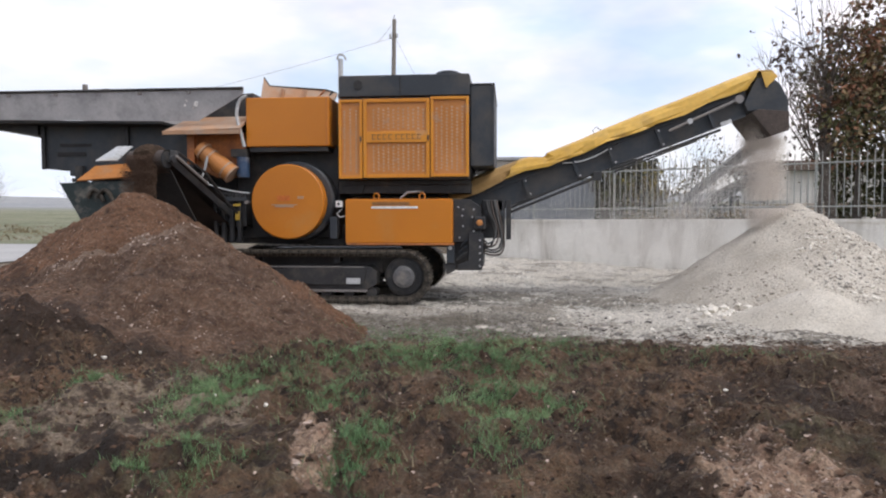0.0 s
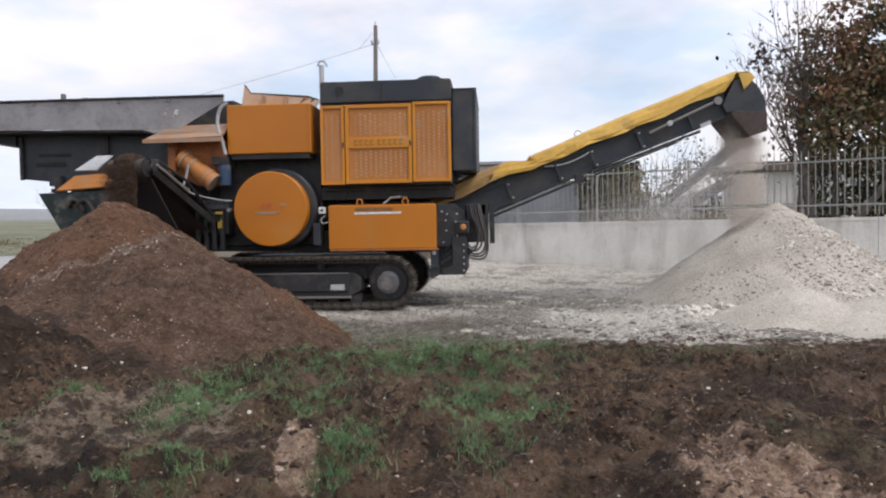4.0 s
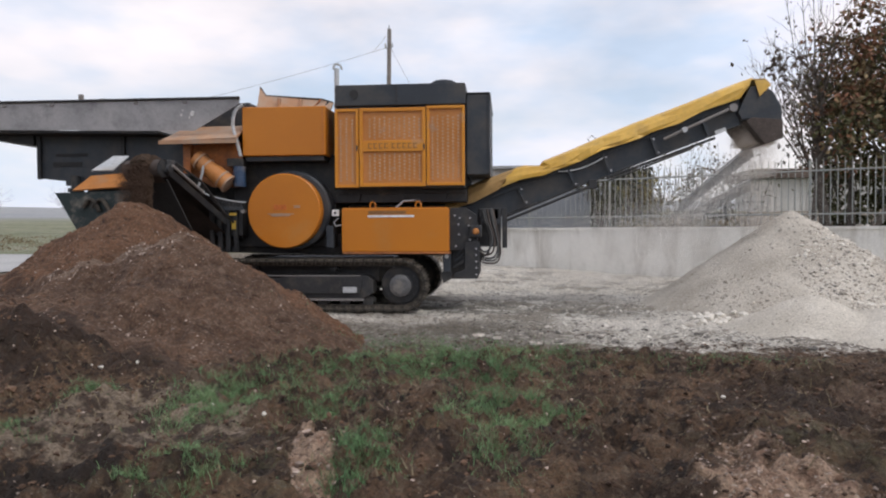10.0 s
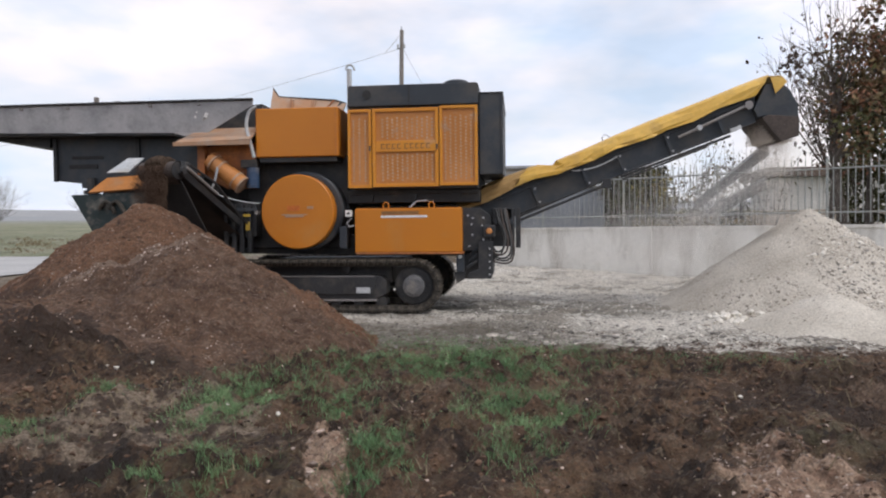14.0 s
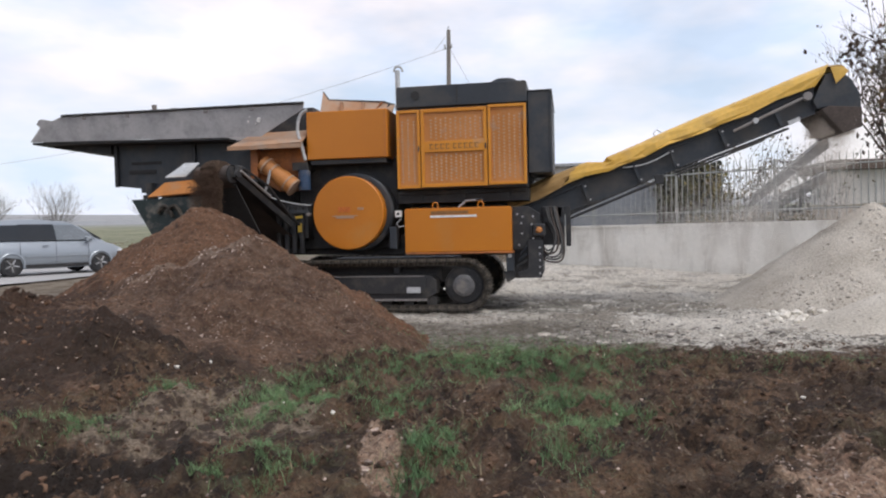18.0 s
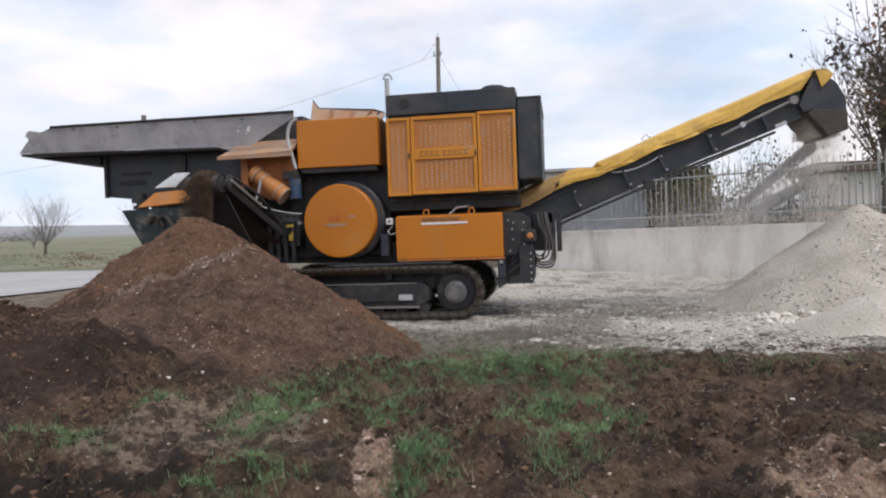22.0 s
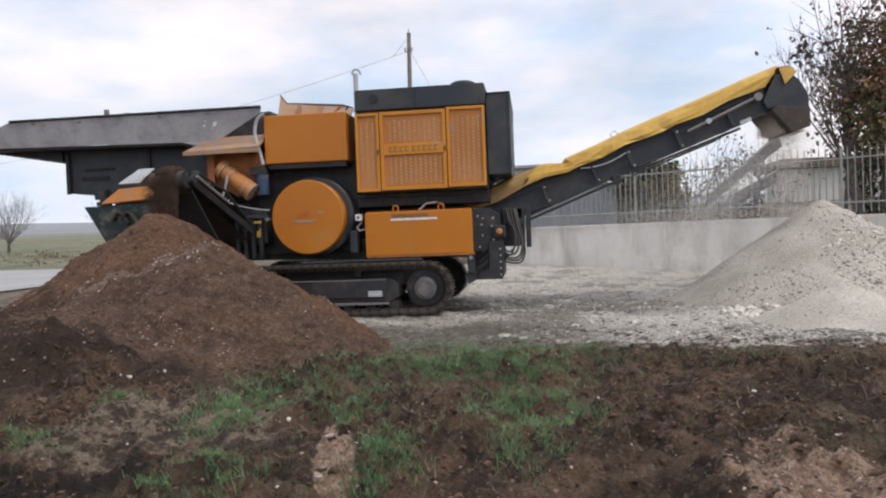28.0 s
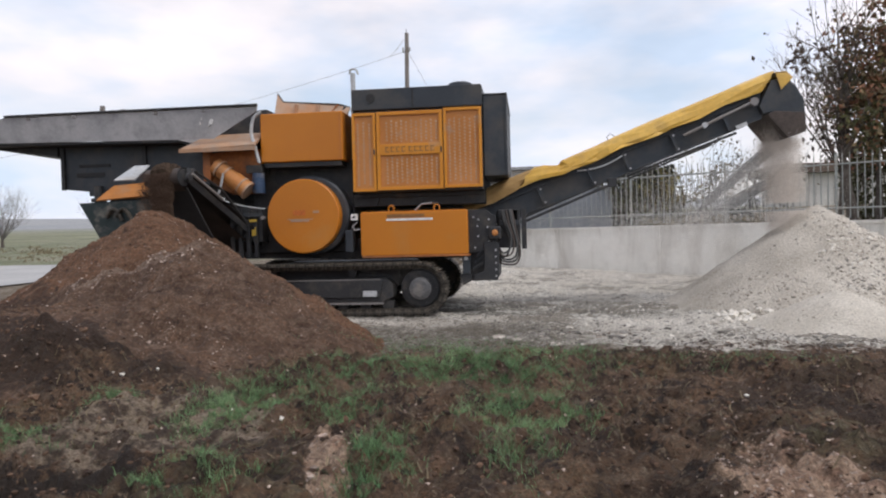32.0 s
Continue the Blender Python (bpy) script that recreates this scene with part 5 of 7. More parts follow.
for i, (low, out_x, back) in enumerate(((0.93, -0.24, 0.0), (0.88, -0.20, 0.05), (0.83, -0.15, 0.02), (0.79, -0.13, 0.08), (0.75, -0.11, 0.04), (0.86, -0.27, 0.10))):
    line = [(-0.44, 11.14 + back, low + 0.10), (-0.37, 11.08 + back, low + 0.02), (out_x - 0.08, 11.06 + back, low), (out_x, 11.10 + back, low + 0.07), (out_x + 0.02, 11.2 + back, low + 0.25), (out_x - 0.06, 11.36, 1.40), (out_x - 0.1, 11.45, 1.6)]
    part("hose_loop", tube(curve(line), 0.015, 8), "rust" if i in (1, 4) else "hose", crusher)
for i in range(4):
    part("hose_fitting", tube([(-0.47, 11.14, 1.02 - 0.07 * i), (-0.42, 11.135, 0.99 - 0.07 * i)], 0.026, 8), "bright" if i % 2 else "orange_rust", crusher)

# main conveyor
slope = Vector((1.0, 0, 0.37)).normalized()
def cv(s, y, h):
    """A place on the main conveyor: s along it, y across, h square to it."""
    return Vector((0.67, y, 2.13)) + slope * s + Vector((-slope.z, 0, slope.x)) * h


cf = part("conveyor_frame", plate([cv(-1.8, 11.82, -0.33), cv(3.15, 11.82, -0.31), cv(3.3, 11.82, 0.10), cv(-0.6, 11.82, 0.12), cv(-1.8, 11.82, 0.06)], -0.05), "grey", crusher, "dark grey conveyor side frame")
part("frame_side", plate([cv(-1.8, 12.72, -0.33), cv(3.15, 12.72, -0.31), cv(3.3, 12.72, 0.10), cv(-1.8, 12.72, 0.06)], 0.05), "grey", cf)
part("bottom_flange", plate([cv(-1.8, 11.76, -0.33), cv(3.15, 11.76, -0.31), cv(3.15, 11.9, -0.31), cv(-1.8, 11.9, -0.33)], 0.03), "grey", cf)
part("top_flange", plate([cv(-1.8, 11.77, 0.0), cv(3.2, 11.77, 0.02), cv(3.2, 11.9, 0.02), cv(-1.8, 11.9, 0.0)], 0.03), "grey", cf)
for s in (-0.5, 0.35, 0.95, 1.75, 2.6):
    part("frame_rib", plate([cv(s, 11.775, -0.30), cv(s + 0.05, 11.775, -0.30), cv(s + 0.05, 11.775, 0.0), cv(s, 11.775, 0.0)], 0.05), "grey", cf)
for s_ in (-0.48, 0.37, 0.97, 1.77):
    for h in (-0.27, -0.04):
        part("bolt", tube([cv(s_ + 0.025, 11.70, h), cv(s_ + 0.025, 11.73, h)], 0.016, 6), "bright", cf)
part("cross_panel", plate([cv(-1.8, 11.85, -0.30), cv(3.05, 11.85, -0.28), cv(3.05, 12.7, -0.28), cv(-1.8, 12.7, -0.30)], 0.02), "black", cf)
part("belt", plate([cv(-1.9, 11.9, 0.0), cv(3.3, 11.9, 0.05), cv(3.3, 12.65, 0.05), cv(-1.9, 12.65, 0.0)], 0.02), "rubber", cf)
part("support_strut", tube([(-0.05, 11.74, 1.40), (1.42, 11.74, 1.99)], 0.022, 8), "black", crusher)
part("cylinder_rod", tube([(-0.05, 11.78, 1.47), (1.38, 11.78, 2.06)], 0.022, 10), "black", crusher)
part("rod_bracket", box(1.34, 1.48, 11.72, 11.82, 1.93, 2.08, 0.01), "black", crusher)
part("lower_pipe", tube([cv(0.9, 11.74, -0.36), cv(2.7, 11.74, -0.37)], 0.022, 8), "black", crusher)
part("return_pipe", tube([cv(0.9, 11.72, -0.41), cv(2.3, 11.72, -0.40)], 0.016, 8), "black", crusher)
part("tension_rod", tube([cv(1.95, 11.72, -0.10), cv(3.05, 11.72, -0.02)], 0.022, 8), "steel", crusher)
part("tension_clamp", tube([cv(2.3, 11.69, -0.075), cv(2.3, 11.76, -0.075)], 0.045, 10), "bright", crusher)
part("drum_bearing", tube([cv(3.12, 11.69, -0.02), cv(3.12, 11.78, -0.02)], 0.065, 16), "steel", crusher)
part("cable", tube(sag(cv(0.2, 11.74, 0.02), cv(1.0, 11.74, -0.02), 0.07), 0.012, 6), "pale", crusher)
part("loose_wire", tube([cv(1.0, 12.75, 0.2), cv(0.98, 12.75, 0.42), cv(1.06, 12.75, 0.45), cv(1.12, 12.75, 0.36)], 0.007, 5), "twig", crusher)

# head chute
hc = part("head_chute", prism([(3.68, 3.12), (3.86, 3.52), (4.08, 3.55), (4.23, 3.42), (4.35, 3.19), (4.36, 2.98), (3.92, 3.02), (3.74, 3.0)], 11.72, 12.8, bevel=0.01), "grey", crusher, "dark grey discharge hood")
part("rubber_skirt", prism([(3.84, 2.93), (3.80, 2.99), (3.91, 3.035), (4.365, 2.995), (4.37, 2.70), (4.10, 2.61)], 11.71, 12.81, bevel=0.006), "rust", hc, "brown dusty skirt plate")
part("white_patch", box(3.33, 3.50, 11.72, 11.76, 2.80, 2.86, turn=Euler((0, radians(-20), 0)).to_matrix()), "pale", hc)

# tarpaulin folded over the conveyor: taut panels between creases, the lower edge pulled up and down
def tarp_panels(rows, seed):
    """Rows of s at the hem, height of the hem, s at the top, height of the top; facets between them."""
    rt = random.Random(seed)
    bm = bmesh.new()
    made = []
    for s0, lo, s1, hi in rows:
        line = []
        for k, y in ((0.0, 11.695), (0.22, 11.70), (0.5, 11.715), (0.78, 11.755), (0.93, 11.83), (1.0, 11.98), (1.02, 12.27), (0.97, 12.6), (0.75, 12.78), (0.2, 12.83)):
            edge = k in (0.0, 1.0)
            w = min(k, 1.0)
            line.append(bm.verts.new(cv(s0 + (s1 - s0) * w + (0 if edge else rt.uniform(-0.035, 0.035)), y + (0 if k > 0.9 else rt.uniform(-0.030, 0.018)), lo + (hi - lo) * k + (0 if edge else rt.uniform(-0.008, 0.008)))))
        made.append(line)
    for i, (a, b) in enumerate(zip(made, made[1:])):
        for j in range(len(a) - 1):
            if (i + j + rt.randint(0, 1)) % 2:
                bm.faces.new((a[j], a[j + 1], b[j + 1]))
                bm.faces.new((a[j], b[j + 1], b[j]))
            else:
                bm.faces.new((a[j], a[j + 1], b[j]))
                bm.faces.new((a[j + 1], b[j + 1], b[j]))
    bmesh.ops.subdivide_edges(bm, edges=list(bm.edges), cuts=3, use_grid_fill=True)
    for v in bm.verts:
        v.co.y += 0.007 * noise.noise(v.co * 5.0) + 0.004 * noise.noise(v.co * 14.0)
    bmesh.ops.recalc_face_normals(bm, faces=bm.faces)
    bmesh.ops.solidify(bm, geom=list(bm.faces), thickness=0.01)
    return bm


def between(rows, gap):
    """Rows with further ones set in where the step is longer than gap."""
    out = []
    for a, b in zip(rows, rows[1:]):
        n = max(1, round((b[2] - a[2]) / gap))
        out += [tuple(p + (q - p) * i / n for p, q in zip(a, b)) for i in range(n)]
    return out + [rows[-1]]


HEM_TAIL = [(-1.85, 0.05, -1.85, 0.27), (-1.62, 0.05, -1.49, 0.30), (-1.24, 0.035, -1.12, 0.345), (-0.83, 0.085, -0.73, 0.34), (-0.77, 0.10, -0.41, 0.335)]
HEM = [(-0.77, 0.10, -0.41, 0.335), (-0.41, 0.11, -0.30, 0.32), (-0.03, 0.04, -0.03, 0.22), (0.12, 0.05, 0.05, 0.275), (0.58, 0.045, 0.60, 0.285), (0.96, 0.08, 1.08, 0.31), (1.58, 0.045, 1.65, 0.325), (1.79, 0.075, 2.10, 0.32), (2.25, 0.045, 2.37, 0.32), (2.69, 0.10, 2.82, 0.325), (3.0, 0.085, 3.17, 0.335), (3.27, 0.08, 3.43, 0.335), (3.48, 0.235, 3.58, 0.325)]
tp = part("tarpaulin", tarp_panels(between(HEM, 0.3), 8), "tarp", crusher, "creased yellow tarpaulin over the belt")
part("tarpaulin_tail", tarp_panels(between(HEM_TAIL, 0.4), 9), "tarp_dusty", tp, "brown dusty lower end of the tarpaulin")
bm = plate([(3.92, 11.70, 3.61), (4.0, 11.695, 3.36), (4.17, 11.70, 3.53), (4.08, 11.71, 3.62)], 0.012)
plate([(3.88, 11.70, 3.62), (4.08, 11.70, 3.63), (4.08, 12.8, 3.66), (3.88, 12.8, 3.66)], 0.012, bm)
plate([(4.08, 11.70, 3.63), (4.17, 11.70, 3.535), (4.17, 12.8, 3.56), (4.08, 12.8, 3.66)], 0.012, bm)
part("tarpaulin_flap", bm, "tarp", tp)

# ---- trees, shrubs and buildings behind the railing ----


def leaf_mesh(name, places, size, seed, material):
    """Many small folded leaves in one mesh."""
    r = np.random.RandomState(seed)
    p = np.asarray(places)
    n = len(p)
    a = r.normal(size=(n, 3))
    a /= np.linalg.norm(a, axis=1)[:, None]
    b = np.cross(a, r.normal(size=(n, 3)))
    b /= np.linalg.norm(b, axis=1)[:, None] + 1e-9
    c = np.cross(a, b)
    s = size * (0.6 + 0.8 * r.rand(n, 1))
    v = np.stack([p - a * s, p + b * s * 0.55 + c * s * 0.2, p + a * s * 1.1, p - b * s * 0.55 + c * s * 0.2], 1).reshape(-1, 3)
    i = np.arange(n)[:, None] * 4
    f = np.concatenate([np.concatenate([i, i + 1, i + 2], 1), np.concatenate([i, i + 2, i + 3], 1)])
    me = bpy.data.meshes.new(name)
    me.from_pydata(v.tolist(), [], f.tolist())
    me.materials.append(M[material])
    return me


def under(name, me, parent, label="", kind=""):
    """Links a mesh given in world places under a thing."""
    me.transform(Matrix.Translation(-ORIGIN[parent.name]))
    ob = new(name, me)
    ob.parent = parent
    ORIGIN[ob.name] = ORIGIN[parent.name]
    return tagged(ob, label, kind=kind)


def grow(rnd, start, way, length, radius, depth, out, bend=0.25, split=3, spread_by=0.7, shrink=0.68):
    """Limbs as lists of points with radii, branching at the ends and on the way."""
    pts, rad = [Vector(start)], [radius]
    d = Vector(way).normalized()
    n = 5
    for i in range(n):
        d = (d + Vector((rnd.uniform(-1, 1), rnd.uniform(-1, 1), rnd.uniform(-0.6, 1))) * bend * 0.4).normalized()
        pts.append(pts[-1] + d * length / n)
        rad.append(radius * (1 - 0.55 * (i + 1) / n))
    out.append((pts, rad, depth))
    if depth > 0:
        for j in range(split):
            q = pts[-1] if j == 0 else pts[rnd.randint(2, n)]
            nd = (d + Vector((rnd.uniform(-1, 1), rnd.uniform(-1, 1), rnd.uniform(-0.35, 0.9))) * spread_by).normalized()
            grow(rnd, q, nd, length * shrink * rnd.uniform(0.8, 1.15), rad[-1] * 0.85 + 0.001, depth - 1, out, bend, split, spread_by, shrink)


def limbs_mesh(limbs, sides):
    bm = bmesh.new()
    for pts, rad, _ in limbs:
        tube(pts, 0.01, sides, bm, radii=rad, caps=False)
    return bm


def around(rnd, pts, count, reach):
    return [tuple(p + Vector((rnd.gauss(0, reach), rnd.gauss(0, reach), rnd.gauss(0, reach)))) for p in pts for _ in range(count)]


# large autumn tree over the railing
rn = random.Random(11)
tree = thing("autumn_tree", (7.55, 17.6, 1.15), "broad autumn tree with red-brown and dark green leaves behind the railing", "tree")
limbs = []
grow(rn, (7.6, 17.6, 1.1), (-0.12, 0.05, 1), 1.7, 0.15, 0, limbs, 0.1)
top = limbs[0][0][-1]
fork = []
for way, ln in (((0.5, 0.2, 1), 1.7), ((-0.1, 0.3, 1), 1.9), ((0.9, -0.2, 0.8), 1.6), ((0.2, 0.5, 1.2), 1.8), ((0.6, -0.4, 0.9), 1.6)):
    grow(rn, top, way, ln, 0.07, 3, fork, 0.35, 3, 0.75, 0.72)
part("trunk", limbs_mesh(limbs, 9), "bark", tree)
tagged(part("limb_cluster", limbs_mesh(fork, 5), "bark", tree), kind="stuff")
tips = [p for pts, _, d in fork if d <= 1 for p in pts[2:]]
keep = [p for p in tips if p.x > 7.35 + 0.25 * math.sin(p.z * 3) + 0.5 * max(0, p.z - 4.9) and rn.random() < min(1.0, 0.35 + (p.x - 7.2) * 0.8)]
keep += [Vector((rn.uniform(7.6, 9.8), rn.uniform(16.9, 18.6), rn.uniform(2.75, 4.5))) for _ in range(470)]
keep += [Vector((rn.uniform(7.05, 8.7), rn.uniform(17.0, 18.2), rn.uniform(2.65, 4.3))) for _ in range(300)]
keep += [Vector((rn.uniform(7.55, 8.9), rn.uniform(17.0, 18.2), rn.uniform(3.4, 5.5))) for _ in range(240)]
keep += [Vector((rn.uniform(8.3, 10.2), rn.uniform(16.7, 18.4), rn.uniform(4.2, 6.4))) for _ in range(220)]
keep += [Vector((rn.uniform(8.2, 10.6), rn.uniform(16.7, 18.4), rn.uniform(5.4, 7.4))) for _ in range(420)]
keep += [Vector((rn.uniform(8.7, 10.4), rn.uniform(16.8, 18.4), rn.uniform(2.8, 6.2))) for _ in range(420)]
leaf = [q for q in around(rn, keep, 6, 0.19) if rn.random() < min(1.0, 0.42 + 0.5 * (q[0] - 7.2)) and noise.noise(Vector(q) * 1.9) > -0.06]
rn.shuffle(leaf)
low = [q for q in leaf if q[2] < 3.9 or q[0] > 8.6]
high = [q for q in leaf if not (q[2] < 3.9 or q[0] > 8.6)]
under("crown", leaf_mesh("crown", high[: len(high) // 2] + low[: len(low) // 4], 0.064, 1, "leaf_red"), tree, "red autumn leaves", "stuff")
under("crown", leaf_mesh("crown", high[len(high) // 2 :] + low[len(low) // 4 : len(low) // 2], 0.064, 2, "leaf_brown"), tree, "brown autumn leaves", "stuff")
under("crown", leaf_mesh("crown", low[len(low) // 2 :], 0.066, 3, "leaf_green"), tree, "dark green leaves", "stuff")

# second and third trees further along, whose crowns close the view
for at, lean, seed, lab in (((8.35, 17.3, 1.15), (0.95, 0.1, 1.15), 12, "leaning tree with dull green leaves behind the railing"), ((8.6, 18.6, 1.2), (0.1, 0.2, 1), 13, "dense tree with dark green and brown leaves behind the railing"), ((10.3, 17.6, 1.2), (0.0, 0.2, 1), 14, "dense brown-leaved tree at the yard's edge")):
    rn = random.Random(seed)
    t2 = thing("yard_tree", at, lab, "tree", "trees behind the railing")
    limbs, fork = [], []
    grow(rn, (at[0], at[1], at[2] - 0.1), lean, 1.8, 0.11, 0, limbs, 0.08)
    for _ in range(4):
        grow(rn, limbs[0][0][-1 - rn.randint(0, 1)], (rn.uniform(-0.7, 0.9), rn.uniform(-0.5, 0.7), 1), 1.35, 0.055, 3, fork, 0.35, 3, 0.8, 0.74)
    part("trunk", limbs_mesh(limbs, 9), "bark", t2)
    tagged(part("limb_cluster", limbs_mesh(fork, 4), "bark", t2), kind="stuff")
    tips = [p for pts, _, d in fork if d <= 1 for p in pts[1:]]
    leaf = [q for q in around(rn, tips, 6, 0.24) if q[0] > 7.4 + 0.5 * max(0, q[2] - 4.9) and noise.noise(Vector(q) * 2.6) > -0.12 and rn.random() < min(1.0, 0.25 + 0.6 * (q[0] - 7.6))]
    rn.shuffle(leaf)
    h2 = len(leaf) // 2
    under("crown", leaf_mesh("crown", leaf[:h2], 0.066, seed, "leaf_green"), t2, "dark green leaves", "stuff")
    under("crown", leaf_mesh("crown", leaf[h2:], 0.066, seed + 40, "leaf_brown" if seed != 14 else "leaf_red"), t2, "brown leaves", "stuff")

# sparse twiggy tree whose tips show over the hood
rn = random.Random(17)
sparse = thing("sparse_tree", (7.34, 17.78, 1.15), "thin sparse tree with a few dark red leaves behind the railing", "tree")
limbs = []
for way in ((-0.30, 0.1, 1), (-0.16, 0.0, 1), (-0.05, 0.1, 1), (-0.42, 0.0, 1), (-0.36, 0.15, 1), (-0.24, -0.05, 1), (-0.1, 0.2, 1), (0.02, 0.0, 1)):
    grow(rn, (7.42, 17.75 + rn.uniform(-0.1, 0.1), 2.35), (way[0] + rn.uniform(-0.06, 0.12), way[1], 1), 1.75, 0.03, 3, limbs, 0.45, 3, 0.5, 0.55)
for x, top_z in ((6.05, 4.9), (6.35, 5.6), (6.7, 6.5), (7.0, 6.9), (7.25, 7.2)):
    line = curve([(7.42, 17.75, 2.4), (7.42 + (x - 7.42) * 0.45, 17.7, 2.4 + (top_z - 2.4) * 0.4), (x + rn.uniform(-0.05, 0.05), 17.65, top_z)], 5)
    limbs.append((line, [0.022 - 0.0016 * i for i in range(len(line))], 1))
    for k in range(3, len(line)):
        for _ in range(2):
            grow(rn, line[k], (rn.uniform(-0.8, 0.5), rn.uniform(-0.4, 0.4), 0.9), rn.uniform(0.2, 0.45), 0.007, 0, limbs, 0.4)
part("trunk", tube([(7.34, 17.78, 1.05), (7.38, 17.77, 1.8), (7.43, 17.75, 2.5)], 0.05, 7, radii=[0.07, 0.06, 0.05]), "bark", sparse)
tagged(part("twig_cluster", limbs_mesh(limbs, 4), "bark", sparse), kind="stuff")
tips = [p for pts, _, d in limbs if d == 0 for p in pts[2:]]
leaf = [q for q in around(rn, tips, 3, 0.08) if noise.noise(Vector(q) * 2.2) > 0.16 and rn.random() < 0.34]
leaf += [q for q in around(rn, [Vector((rn.uniform(6.65, 7.5), rn.uniform(17.4, 18.0), rn.uniform(2.75, 4.1))) for _ in range(40)], 4, 0.10) if noise.noise(Vector(q) * 2.4) > -0.05]
under("leaves", leaf_mesh("leaves", leaf, 0.062, 7, "leaf_dark"), sparse, "few withered dark red leaves", "stuff")

# shrubs along the top of the wall
SHRUBS = (
    ((3.05, 21.3, 1.15), 0.9, 2.2, 21, ("leaf_green", "leaf_green"), 26, 0.85),
    ((3.75, 20.4, 1.15), 0.5, 1.6, 22, ("leaf_yellow", "leaf_yellow"), 18, 0.55),
    ((4.4, 20.5, 1.15), 0.55, 1.9, 23, ("leaf_brown", "leaf_yellow"), 22, 0.6),
    ((4.95, 20.4, 1.15), 0.5, 2.7, 24, ("leaf_dark", "leaf_green"), 12, 0.3),
    ((5.9, 20.4, 1.15), 0.5, 2.4, 26, ("leaf_dark", "leaf_brown"), 12, 0.35),
    ((6.7, 20.4, 1.15), 0.6, 2.3, 27, ("leaf_dark", "leaf_green"), 12, 0.3),
    ((9.6, 16.2, 1.1), 0.5, 1.1, 25, ("leaf_green", "leaf_yellow"), 20, 0.85),
)
for at, w, h, seed, mats, twigs, full in SHRUBS:
    rn = random.Random(seed)
    sh = thing("shrub", at, "yellow-green leafy shrub behind the railing" if mats[0] == "leaf_yellow" else "thin shrub with a few withered leaves behind the railing" if full < 0.5 else "brown and yellow twiggy shrub behind the railing" if mats[0] == "leaf_brown" else "dark twiggy shrub behind the railing", "shrub", "shrubs behind the railing")
    limbs = []
    for _ in range(twigs):
        a = rn.uniform(0, 6.28)
        grow(rn, (at[0] + 0.25 * math.cos(a), at[1] + 0.25 * math.sin(a), at[2] - 0.05), (math.cos(a) * w * 0.35, math.sin(a) * w * 0.35, 1), h * rn.uniform(0.45, 0.75), 0.014, 1, limbs, 0.3, 3, 0.6, 0.5)
    tagged(part("stem_cluster", limbs_mesh(limbs, 3), "twig", sh), kind="stuff")
    tips = [p for pts, _, d in limbs for p in pts[2:]]
    leaf = [q for q in around(rn, tips, 2, 0.09) if rn.random() < full]
    h2 = len(leaf) // 2
    under("leaves", leaf_mesh("leaves", leaf[:h2], 0.05, seed, mats[0]), sh, kind="stuff")
    under("leaves", leaf_mesh("leaves", leaf[h2:], 0.05, seed + 9, mats[1]), sh, kind="stuff")

# dark hedge behind the shrubs
rn = random.Random(31)
hedge = thing("hedge", (3.6, 22.3, 1.2), "dark dense hedge behind the railing", "hedge")
pts = [(2.7 + rn.random() * 1.75, 22.0 + rn.random() * 0.9, 1.2 + rn.random() * (1.3 + 0.7 * rn.random())) for _ in range(7000)]
pts = [q for q in pts if noise.noise(Vector(q) * 1.6) > -0.3]
under("leaves", leaf_mesh("leaves", pts, 0.085, 31, "leaf_hedge"), hedge, kind="stuff")
bm = bmesh.new()
for _ in range(30):
    x, y = 3.0 + rn.random() * 1.8, 22.1 + rn.random() * 0.6
    tube([(x, y, 1.1), (x + rn.uniform(-0.2, 0.2), y, 2.2)], 0.015, 3, bm)
tagged(part("stem_cluster", bm, "bark", hedge), kind="stuff")
pts = [(3.1 + rn.random() * 2.6, 20.6 - 0.35 * rn.random(), 1.16 + rn.random() ** 1.5 * 0.35) for _ in range(900)]
pts = [(x, WALL_Y - WALL_S * x + 0.45 + rn.random() * 0.4, z) for x, y, z in pts]
low_bed = thing("dry_plants", (4.4, 18.7, 1.2), "low rust-brown dry plants along the wall top", "plants")
under("leaves", leaf_mesh("leaves", pts, 0.05, 33, "leaf_brown"), low_bed, kind="stuff")

# pale rocks along the wall top under the trees
rn = random.Random(35)
for x, s in ((7.05, 0.16), (7.25, 0.12), (8.0, 0.13), (8.12, 0.09), (8.7, 0.12), (9.3, 0.1), (6.8, 0.1)):
    y = WALL_Y - WALL_S * x + 0.62
    me = lumps("rock", [(0, 0, 0)], [s * 1.5], int(x * 100))
    me.materials.append(M["stone_white"])
    ob = new("rock", me)
    ob.location = (x, y, 1.28 + s * 0.2)
    tagged(ob, "pale rounded rock on top of the wall", "rock", "rocks on the wall")
